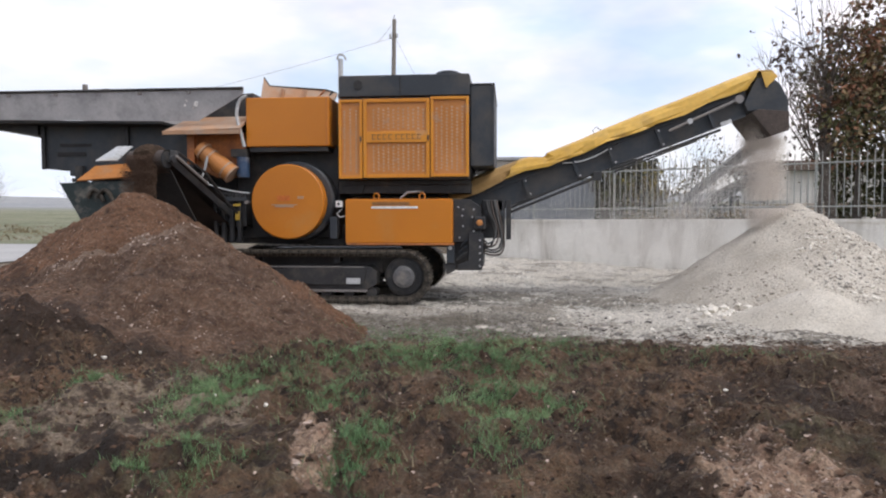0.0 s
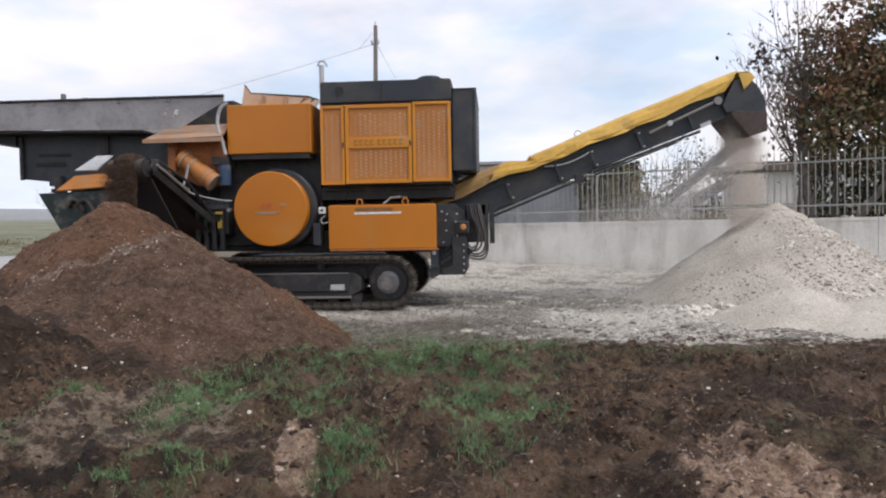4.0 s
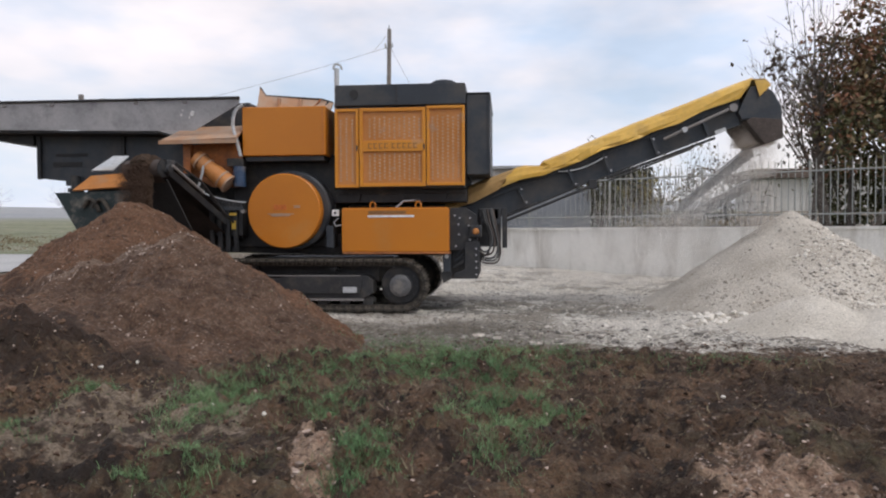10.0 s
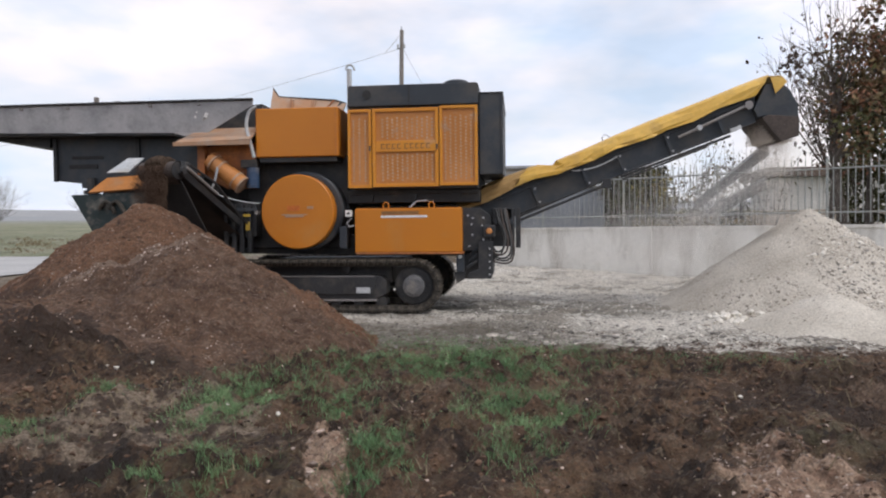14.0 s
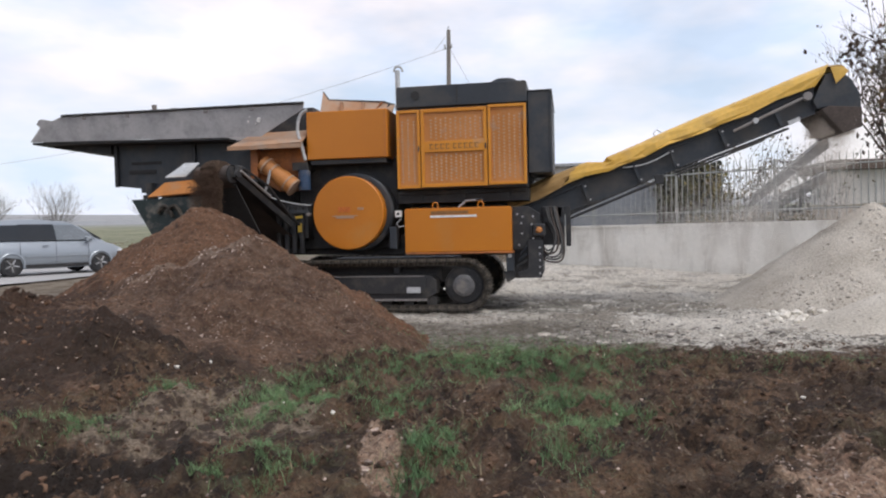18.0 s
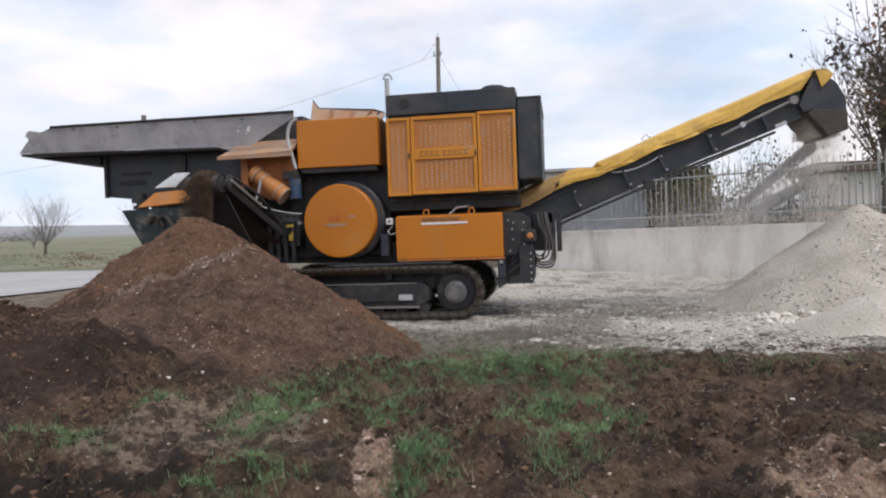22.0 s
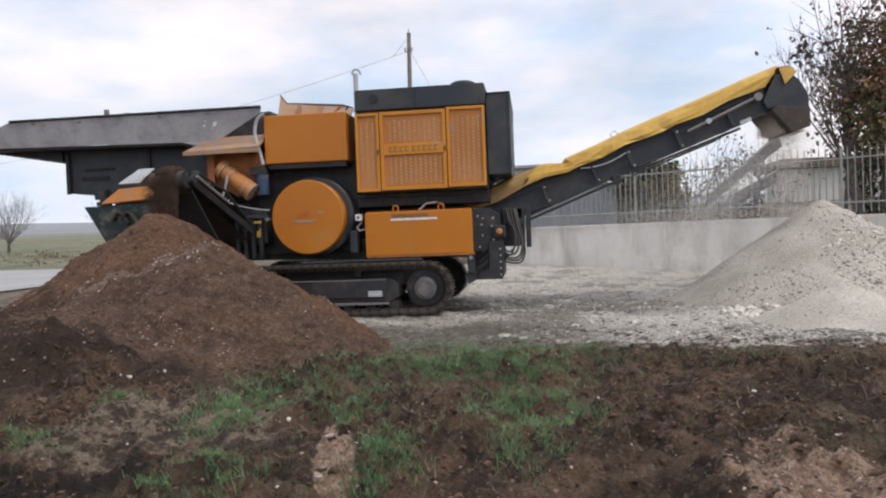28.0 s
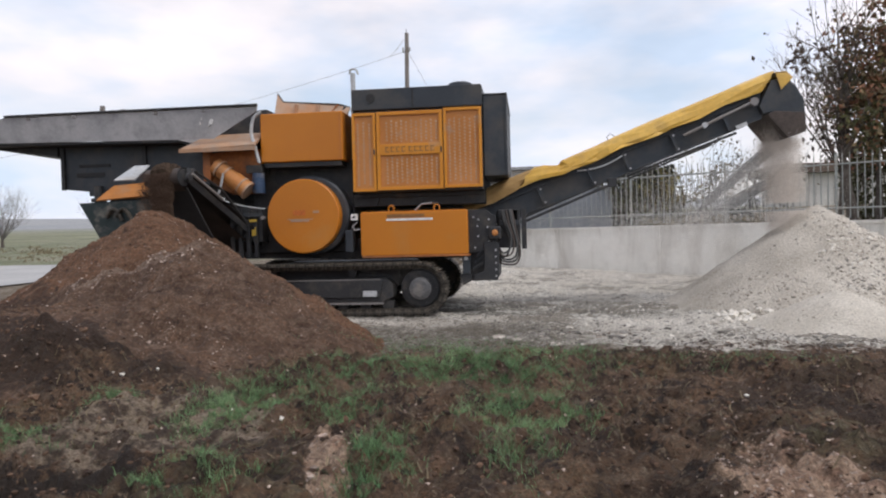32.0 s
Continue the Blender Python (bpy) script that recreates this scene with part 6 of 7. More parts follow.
# dark thicket behind the trunks
rn = random.Random(37)
thicket = thing("thicket", (10.2, 19.4, 1.2), "dark green thicket behind the tree trunks", "shrub")
pts = [(8.3 + rn.random() * 4.6, 18.8 + rn.random() * 1.6, 1.15 + rn.random() * 2.3) for _ in range(4600)]
pts = [q for q in pts if noise.noise(Vector(q) * 1.3) > -0.22 or q[1] > 19.9]
under("leaves", leaf_mesh("leaves", pts, 0.085, 37, "leaf_green"), thicket, kind="stuff")
bm = bmesh.new()
for _ in range(40):
    x, y = 8.4 + rn.random() * 4.4, 18.9 + rn.random() * 1.4
    tube([(x, y, 1.1), (x + rn.uniform(-0.3, 0.3), y, 2.6)], 0.018, 3, bm)
tagged(part("stem_cluster", bm, "bark", thicket), kind="stuff")


def house(name, x0, x1, y0, y1, z0, z1, wall, roof_mat, label, category, openings=(), overhang=0.3, rise=0.25):
    h = thing(name, ((x0 + x1) / 2, (y0 + y1) / 2, z0), label, category)
    part("front_wall", box(x0, x1, y0, y0 + 0.25, z0 - 0.4, z1), wall, h)
    part("back_wall", box(x0, x1, y1 - 0.25, y1, z0 - 0.4, z1), wall, h)
    part("side_wall", box(x0, x0 + 0.25, y0 + 0.253, y1 - 0.253, z0 - 0.4, z1), wall, h)
    part("side_wall", box(x1 - 0.25, x1, y0 + 0.253, y1 - 0.253, z0 - 0.4, z1), wall, h)
    part("roof", prism([(x0 - overhang, z1 + 0.003), (x1 + overhang, z1 + 0.003), (x1 + overhang, z1 + rise), (x0 - overhang, z1 + rise)], y0 - overhang, y1 + overhang, bevel=0.02), roof_mat, h)
    for a, b, c, d in openings:
        w = part("window", box(a, b, y0 - 0.03, y0 - 0.003, c, d), "plaster", h)
        part("pane", box(a + 0.06, b - 0.06, y0 - 0.034, y0 - 0.0302, c + 0.06, d - 0.06), "car_glass", w)
    return h


house("long_building", -4.6, 2.2, 30.0, 36.0, 1.6, 3.75, "plaster", "plaster_grey", "long low pale plastered building with a flat grey roof", "building", [(-3.4, -2.4, 2.2, 3.2), (-0.6, 0.4, 2.2, 3.2)], 0.25, 0.14)
shed = thing("shed", (1.4, 24.6, 1.2), "blue-grey sheet metal shed with a sloping end", "shed")
part("body", prism([(-0.6, 1.0), (3.2, 1.0), (3.17, 2.12), (2.72, 2.6), (-0.2, 2.6), (-0.6, 2.2)], 23.5, 26.0, bevel=0.01), "sheet_blue", shed)
for i in range(13):
    x = -0.45 + i * 0.28
    part("rib", box(x, x + 0.03, 23.47, 23.497, 1.1, 2.15), "sheet_blue", shed)
part("roof_edge", box(-0.2, 2.74, 23.42, 26.05, 2.603, 2.65), "sheet_blue", shed)
white_shed = house("white_shed", 16.6, 20.3, 48.0, 53.0, 2.2, 4.4, "plaster", "roof", "small white plastered outbuilding with a dark roof", "building", (), 0.7, 0.6)
for i in range(9):
    x = 16.8 + i * 0.38
    part("board", box(x, x + 0.3, 47.94, 47.996, 2.1, 4.35), "plaster", white_shed)
far_wall = house("white_house", 22.5, 34.0, 50.0, 57.0, 2.2, 4.4, "plaster", "roof", "white house behind the trees", "building", [(24.4, 25.4, 2.8, 3.8), (28.0, 29.0, 2.8, 3.8)], 0.4, 0.3)

# inclined conveyor parked in the yard behind the railing
inc = thing("parked_elevator", (5.3, 19.6, 1.15), "grey steel inclined elevator parked behind the railing", "conveyor")
part("upper_beam", plate([(4.70, 19.55, 1.72), (4.82, 19.55, 2.02), (6.5, 19.55, 3.45), (6.55, 19.55, 3.15)], 0.5), "hub", inc)
part("lower_beam", plate([(4.95, 19.6, 1.60), (5.4, 19.6, 1.98), (6.5, 19.6, 2.55), (6.5, 19.6, 2.28), (5.5, 19.6, 1.70)], 0.4), "hub", inc)
part("axle", tube([(5.6, 19.5, 1.35), (5.6, 20.3, 1.35)], 0.06, 10), "grey", inc)
for y in (19.45, 20.32):
    part("wheel", tube([(5.6, y - 0.08, 1.42), (5.6, y + 0.08, 1.42)], 0.28, 20), "rubber", inc)
part("leg", tube([(5.9, 19.75, 1.1), (5.9, 19.75, 2.2)], 0.04, 8), "grey", inc)
part("leg", tube([(5.0, 19.75, 1.1), (5.0, 19.75, 1.75)], 0.04, 8), "grey", inc)

# ---- power pole with its wires ----
pole = thing("power_pole", (-4.85, 28.8, 1.0), "weathered wooden power pole with a thin cable", "pole")
part("shaft", tube([(-4.86, 28.8, 0.0), (-4.69, 28.8, 9.40)], 0.1, 10, radii=[0.125, 0.08]), "wood", pole)
part("cross_arm", tube([(-4.86, 28.8, 8.64), (-4.57, 28.8, 8.68)], 0.022, 6), "grey", pole)
part("insulator", tube([(-4.86, 28.8, 8.64), (-4.86, 28.8, 8.80), (-4.86, 28.8, 8.83)], 0.036, 8, radii=[0.03, 0.04, 0.02]), "pale", pole)
part("insulator", tube([(-4.58, 28.8, 8.68), (-4.58, 28.8, 8.82)], 0.03, 8), "pale", pole)
part("cap_iron", tube([(-4.75, 28.8, 9.22), (-4.68, 28.73, 9.54)], 0.015, 6), "grey", pole)
part("cable", tube(sag((-4.86, 28.8, 8.64), (-31.7, 33.1, 5.12), 0.65, 24), 0.009, 5), "wire", pole)
part("cable", tube(sag((-4.82, 28.8, 9.15), (-5.4, 28.8, 8.5), 0.04, 6), 0.010, 5), "wire", pole)
part("guy_wire", tube([(-4.61, 28.8, 8.57), (-3.31, 28.8, 6.12)], 0.009, 5), "wire", pole)

# ---- bare trees and far woods at the left ----
for at, h, seed in (((-44.0, 55.0), 2.75, 51), ((-84.0, 92.0), 3.4, 52), ((-64.0, 78.0), 1.5, 54), ((-44.8, 71.6), 2.8, 56)):
    rn = random.Random(seed)
    z = float(ground_height(at[0], at[1]))
    bt = thing("bare_tree", (at[0], at[1], z), "leafless grey tree standing in the field", "tree", "bare trees")
    limbs = []
    grow(rn, (at[0], at[1], z - 0.1), (0, 0, 1), h * 0.42, 0.055 * h, 0, limbs, 0.05)
    for _ in range(16):
        a, out = rn.uniform(0, 6.28), rn.uniform(0.35, 0.95)
        grow(rn, limbs[0][0][-1 - rn.randint(0, 2)], (math.cos(a) * out, math.sin(a) * out, 0.95), h * 0.66, 0.022 * h, 4, limbs, 0.3, 3, 0.65, 0.68)
    part("trunk", limbs_mesh(limbs[:1], 8), "bark", bt)
    tagged(part("twig_cluster", limbs_mesh(limbs[1:], 3), "far_twig", bt), kind="stuff")
rn = random.Random(55)
pts = []
for _ in range(90):
    x = -165 + rn.random() * 62
    y = 118 + rn.random() * 16
    z = float(ground_height(x, y))
    s = rn.uniform(0.6, 1.5)
    pts += [(x + rn.gauss(0, s), y + rn.gauss(0, s), z + abs(rn.gauss(0, s * 0.8)) + 0.2) for _ in range(60)]
wood_me = leaf_mesh("far_hedgerow", pts, 0.17, 55, "far_twig")
tagged(new("far_hedgerow", wood_me), "grey leafless hedgerow along the far field", "hedgerow", kind="stuff")
rn = random.Random(57)
pts = []
for _ in range(70):
    x, y = -50 + rn.random() * 30, 36 + rn.random() * 16
    z = float(ground_height(x, y))
    k = rn.uniform(0.3, 1.0)
    pts += [(x + rn.gauss(0, 0.7 * k), y + rn.gauss(0, 0.5), z + abs(rn.gauss(0, 0.16 * k))) for _ in range(26)]
tagged(new("verge_weeds", leaf_mesh("verge_weeds", pts, 0.065, 57, "straw")), "dry weeds along the road verge", "weeds", kind="stuff")

# ---- loose stones, clods and grass ----
rs = np.random.RandomState(61)


def scatter(name, n, xs, ys, lo, hi, height, material, label, category, keep=None, seed=1, sink=0.2, flat=0.7):
    x, y = rs.uniform(*xs, n), rs.uniform(*ys, n)
    if keep is not None:
        ok = keep(x, y)
        x, y = x[ok], y[ok]
    s = lo + (hi - lo) * rs.rand(len(x)) ** 3
    z = height(x, y) - s * sink
    me = lumps(name, np.stack([x, y, z], 1), s, seed, flat)
    me.materials.append(M[material])
    return tagged(new(name, me), label, category, kind="stuff")


def soil_zone(x, y):
    return (y < 8.0 - 0.35 * np.sin(x * 2.1)) & (soil_height(x, y) < ground_height(x, y) + 0.02)


def yard_zone(x, y):
    return (y > 7.6 + 0.5 * np.sin(x * 1.7)) & (np.maximum(stone_height(x, y), small_height(x, y)) < ground_height(x, y) + 0.02) & (soil_height(x, y) < ground_height(x, y) + 0.02)


scatter("clods", 700, (-4.4, 5.0), (3.4, 6.6), 0.05, 0.12, ground_height, "soil_lump", "large broken soil clods on the ground", "clods", lambda x, y: soil_zone(x, y) & (waves(x, y, 17, 2, 1.9) > 0.1), 13, 0.3)
scatter("clods", 26000, (-4.4, 5.0), (2.6, 8.2), 0.008, 0.05, ground_height, "soil_lump", "crumbled brown soil clods on the ground", "clods", soil_zone, 1)
scatter("pebbles", 2600, (0.8, 2.3), (2.2, 4.2), 0.005, 0.03, ground_height, "pebble", "pinkish gravel on the bare sandy patch", "stones", lambda x, y: np.hypot((x - 1.15) / 0.36, (y - 2.85) / 0.95) < 1, 14)
scatter("pebbles", 420, (-1.4, -0.7), (3.1, 4.6), 0.006, 0.05, ground_height, "pebble", "pale stones on the bare sandy strip", "stones", lambda x, y: (np.abs(x + 0.99 + 0.27 * (y - 3.5)) < 0.12) & (np.abs(y - 3.5) < 0.5), 15)
scatter("pebbles", 4200, (-4.2, 4.8), (2.4, 8.0), 0.005, 0.03, ground_height, "pebble", "small pale stones scattered on the soil", "stones", soil_zone, 2)
scatter("loose_stones", 3600, (-2.4, 6.0), (7.6, 11.2), 0.010, 0.05, ground_height, "stone_white", "loose crushed stones on the yard", "stones", lambda x, y: yard_zone(x, y) & (x > 1.0 - 1.2 * (y - 9.0) + waves(x, y, 23, 3, 1.5)), 3)
scatter("dark_stones", 900, (-1.0, 3.0), (9.4, 14.0), 0.02, 0.09, ground_height, "stone_dark", "grey damp stones on the yard", "stones", yard_zone, 18)
scatter("loose_stones", 5200, (-1.0, 8.0), (11.0, 19.5), 0.015, 0.08, ground_height, "stone_white", "loose crushed stones on the yard", "stones", yard_zone, 4)
scatter("edge_clods", 3200, (-2.2, 5.6), (7.2, 9.0), 0.015, 0.06, ground_height, "soil_lump", "brown soil clods strewn over the edge of the gravel", "clods", lambda x, y: yard_zone(x, y) & (waves(x, y, 25, 3, 1.2) > 0.45 * (y - 7.6)), 17)
scatter("edge_lumps", 900, (-0.6, 5.6), (7.5, 9.6), 0.04, 0.15, ground_height, "stone_dark", "dark earthy lumps and broken stones along the gravel edge", "stones", lambda x, y: yard_zone(x, y) & (waves(x, y, 27, 3, 1.4) > -0.1), 20, 0.2, 0.45)
scatter("edge_slabs", 240, (-0.4, 3.4), (7.9, 9.5), 0.04, 0.17, ground_height, "stone", "flat broken slabs of pale crust along the gravel edge", "stones", lambda x, y: yard_zone(x, y) & (waves(x, y, 28, 3, 1.1) > -0.15), 26, 0.05, 0.28)
scatter("edge_slabs", 300, (-0.4, 3.4), (7.8, 9.3), 0.05, 0.17, ground_height, "stone_dark", "flat broken slabs of dark earth along the gravel edge", "stones", lambda x, y: yard_zone(x, y) & (waves(x, y, 30, 3, 1.1) > -0.1), 27, 0.05, 0.4)
scatter("edge_stones", 700, (0.6, 5.8), (7.8, 10.4), 0.03, 0.12, ground_height, "stone_white", "cream broken stones along the gravel edge", "stones", yard_zone, 21, 0.2, 0.5)
scatter("dark_stones", 5200, (-2.2, 5.6), (7.3, 11.0), 0.012, 0.075, ground_height, "stone_dark", "dark earth lumps among the stones", "stones", lambda x, y: yard_zone(x, y) & (rs.rand(len(x)) > 0.85 * smooth_step(0.2, 1.6, x) * smooth_step(7.9, 8.6, y)), 5)
scatter("side_clods", 2600, (-8.4, -3.6), (5.0, 8.4), 0.03, 0.14, soil_height, "soil_lump", "large soil lumps on the tipped loads", "clods", lambda x, y: (np.hypot((x + 6.0) / 2.3, (y - 6.8) / 1.55) < 1.05) & (soil_height(x, y) < ground_height(x, y) + 0.3), 16, 0.3)
scatter("heap_clods", 9000, (-8.8, -1.6), (4.8, 10.4), 0.010, 0.06, soil_height, "heap_lump", "soil clods on the heap", "clods", lambda x, y: soil_height(x, y) > ground_height(x, y), 6)
scatter("heap_pebbles", 9000, (-8.8, -1.6), (4.8, 10.0), 0.006, 0.032, soil_height, "pebble", "pale pebbles in the soil heap", "stones", lambda x, y: (soil_height(x, y) > ground_height(x, y)) & (waves(x, y, 79, 4, 0.9, 0.7) + 0.6 * rs.rand(len(x)) > 0.3), 7)
scatter("heap_pebbles", 4200, (-5.3, -3.4), (6.9, 8.2), 0.008, 0.05, soil_height, "pebble", "pale pebbles in the soil heap", "stones", lambda x, y: (np.abs(y - 7.62 - 0.04 * (x + 4.5) - 0.05 * np.sin(x * 7)) < 0.42 * rs.rand(len(x)) ** 1.6) & (waves(x, y, 80, 3, 0.5) > -0.3), 8)
scatter("heap_pebbles", 420, (-4.1, -3.1), (5.9, 6.8), 0.012, 0.05, soil_height, "pebble", "cluster of pale pebbles on the soil heap", "stones", lambda x, y: (np.hypot((x + 3.5) / 0.3, (y - 6.38) / 0.22) < rs.rand(len(x)) ** 0.5 * 1.3), 24)
scatter("heap_stones", 4500, (1.8, 8.6), (7.6, 13.0), 0.010, 0.055, stone_height, "stone", "crushed stones on the heap", "stones", lambda x, y: stone_height(x, y) > ground_height(x, y), 9)
scatter("heap_stones", 4200, (4.0, 8.4), (8.2, 12.4), 0.02, 0.10, stone_height, "stone_white", "whitish stones on the coarse side of the heap", "stones", lambda x, y: (stone_height(x, y) > ground_height(x, y)) & (x > 4.4 + 0.6 * smooth_step(0.8, 1.4, stone_height(x, y)) + 0.25 * waves(x, y, 29, 2, 0.8)), 22, 0.1)
scatter("heap_stones", 6400, (4.2, 8.4), (8.2, 12.4), 0.02, 0.08, stone_height, "stone", "coarser crushed stones rolled down the heap", "stones", lambda x, y: (stone_height(x, y) > ground_height(x, y)) & (x > 4.3 + 0.6 * smooth_step(0.8, 1.4, stone_height(x, y))), 10)
scatter("heap_stones", 2600, (4.3, 8.2), (8.6, 12.2), 0.02, 0.075, stone_height, "stone_grey", "darker grey stones on the coarse side of the heap", "stones", lambda x, y: stone_height(x, y) > ground_height(x, y), 19)
scatter("heap_stones", 2400, (2.6, 5.2), (9.2, 11.4), 0.02, 0.08, stone_height, "stone", "stones rolled to the foot of the heap", "stones", lambda x, y: (stone_height(x, y) > ground_height(x, y)) & (stone_height(x, y) < 0.5 + 0.15 * waves(x, y, 45, 3, 0.6)), 25)
scatter("mound_stones", 1600, (4.2, 7.8), (7.4, 10.4), 0.015, 0.07, small_height, "stone_white", "whitish stones on the low mound", "stones", lambda x, y: small_height(x, y) > np.maximum(ground_height(x, y), stone_height(x, y)), 23)
scatter("mound_stones", 3200, (2.4, 7.8), (7.4, 11.0), 0.010, 0.05, small_height, "stone", "small stones on the low mound", "stones", lambda x, y: small_height(x, y) > np.maximum(ground_height(x, y), stone_height(x, y)), 12)
rn = random.Random(63)
for i in range(34):
    x, y = 2.85 + rn.gauss(0, 0.17), 10.1 + rn.gauss(0, 0.25)
    s = rn.uniform(0.05, 0.17)
    me = lumps("white_rock", [(0, 0, 0)], [s], i)
    me.materials.append(M["stone_white"])
    ob = new("white_rock", me)
    ob.location = (x, y, max(float(stone_height(x, y)), float(small_height(x, y)), float(ground_height(x, y))) + s * 0.15)
    tagged(ob, "whitish broken rock at the foot of the gravel heap", "rock", "white rocks by the heap")
for x, y, s in ((-2.96, 5.45, 0.042), (-3.22, 5.38, 0.058), (-3.32, 5.42, 0.036), (-2.0, 4.68, 0.032), (-2.1, 4.7, 0.03), (1.73, 11.0, 0.08), (1.55, 5.25, 0.04), (-1.55, 4.4, 0.045)):
    me = lumps("white_stone", [(0, 0, 0)], [s], int(s * 1000))
    me.materials.append(M["stone_white"])
    ob = new("white_stone", me)
    ob.location = (x, y, max(float(ground_height(x, y)), float(soil_height(x, y))) + s * 0.1)
    tagged(ob, "single whitish stone lying on the soil", "stone", "white stones on the soil")

GRASS = [(-2.0, 4.9, 0.24, 0.45, 900), (-2.05, 4.6, 0.16, 0.22, 260), (-1.6, 5.1, 0.18, 0.30, 160), (-1.22, 4.75, 0.16, 0.35, 330), (-1.5, 6.0, 0.40, 0.40, 450), (-1.15, 6.5, 0.50, 0.40, 600), (-0.69, 6.0, 0.40, 0.40, 600), (-0.37, 6.3, 0.40, 0.35, 500),
         (-0.1, 5.75, 0.35, 0.40, 600), (-0.1, 4.75, 0.20, 0.35, 420), (-0.03, 3.95, 0.15, 0.42, 330), (0.26, 4.45, 0.15, 0.30, 330), (-0.31, 4.2, 0.15, 0.20, 110), (-3.16, 4.0, 0.24, 0.16, 240), (-0.72, 3.45, 0.12, 0.28, 330),
         (-1.57, 3.16, 0.19, 0.15, 220), (-1.5, 3.38, 0.15, 0.06, 60), (-2.95, 4.8, 0.12, 0.10, 110), (1.9, 6.4, 0.50, 0.30, 240), (-1.0, 7.9, 0.70, 0.45, 260), (0.0, 7.3, 0.80, 0.45, 380), (0.4, 6.3, 0.40, 0.30, 240)]


def blades(name, spots, seed, material, lo, hi, share=1.0):
    r = np.random.RandomState(seed)
    verts, faces = [], []
    for cx, cy, rx, ry, n in spots:
        n = int(n * share)
        x, y = r.normal(cx, rx * 0.8, n), r.normal(cy, ry * 0.8, n)
        ok = waves(x, y, 77, 3, 0.42, 0.7) > -0.22 + 0.3 * (np.hypot((x - cx) / rx, (y - cy) / ry) - 0.6)
        x, y = x[ok], y[ok]
        z = np.maximum(ground_height(x, y), soil_height(x, y)) - 0.008
        for px, py, pz in zip(x, y, z):
            h, a = lo + (hi - lo) * r.rand() ** 2, r.rand() * 6.28
            w, lean = 0.0008 + 0.0012 * r.rand(), h * r.uniform(0.2, 1.3)
            dx, dy = math.cos(a), math.sin(a)
            b = r.rand() * 6.28
            lx, ly = math.cos(b) * lean, math.sin(b) * lean
            k = len(verts)
            verts += [(px - dx * w, py - dy * w, pz), (px + dx * w, py + dy * w, pz), (px + lx * 0.35 + dx * w * 0.8, py + ly * 0.35 + dy * w * 0.8, pz + h * 0.6), (px + lx * 0.35 - dx * w * 0.8, py + ly * 0.35 - dy * w * 0.8, pz + h * 0.6), (px + lx, py + ly, pz + h)]
            faces += [(k, k + 1, k + 2, k + 3), (k + 3, k + 2, k + 4)]
    me = bpy.data.meshes.new(name)
    me.from_pydata(verts, [], faces)
    me.materials.append(M[material])
    return me


tagged(new("grass_tufts", blades("grass_tufts", GRASS, 71, "grass", 0.010, 0.082, 15.0)), "short green grass growing on the churned soil", "grass", kind="stuff")
tagged(new("dry_grass", blades("dry_grass", GRASS + [(-2.4, 4.4, 0.8, 0.5, 420), (1.0, 5.4, 1.4, 0.9, 260), (-2.2, 6.0, 0.4, 0.4, 160)], 72, "straw", 0.02, 0.10, 0.5)), "dry straw-coloured grass on the soil", "grass", kind="stuff")
stalks = [(-1.95, 6.0, 0.2, 0.2, 26), (-1.5, 4.55, 0.08, 0.1, 12), (0.25, 4.3, 0.1, 0.1, 10), (-1.15, 7.4, 0.2, 0.2, 12)]
tagged(new("dry_stalks", blades("dry_stalks", stalks, 73, "straw", 0.12, 0.34)), "tall dry grass stalks", "grass", kind="stuff")


# straw lying flat on the trodden soil
r = np.random.RandomState(75)
verts, faces = [], []
for cx, cy, rx, ry, n in ((-2.45, 4.5, 0.7, 0.5, 700), (1.2, 5.2, 1.8, 1.0, 900), (-1.0, 4.4, 1.5, 0.8, 600), (2.6, 4.4, 0.8, 0.6, 400)):
    for px, py in zip(r.normal(cx, rx, n // 2), r.normal(cy, ry, n // 2)):
        if py < 2.7 or float(soil_height(px, py)) > float(ground_height(px, py)):
            continue
        ln, a, w = 0.02 + 0.06 * r.rand(), r.rand() * 6.28, 0.0015 + 0.002 * r.rand()
        dx, dy = math.cos(a), math.sin(a)
        z0 = float(ground_height(px, py)) + 0.012
        z1 = float(ground_height(px + dx * ln, py + dy * ln)) + 0.012 + 0.02 * r.rand()
        k = len(verts)
        verts += [(px - dy * w, py + dx * w, z0), (px + dy * w, py - dx * w, z0), (px + dx * ln + dy * w, py + dy * ln - dx * w, z1), (px + dx * ln - dy * w, py + dy * ln + dx * w, z1)]
        faces.append((k, k + 1, k + 2, k + 3))
me = bpy.data.meshes.new("straw_litter")
me.from_pydata(verts, [], faces)
me.materials.append(M["straw"])
tagged(new("straw_litter", me), "scattered dry straw lying on the soil", "straw", kind="stuff")

# ---- silver people carrier that drives past ----
van = thing("people_carrier", (0, 0, 0), "silver people carrier with tinted windows driving along the road", "car")


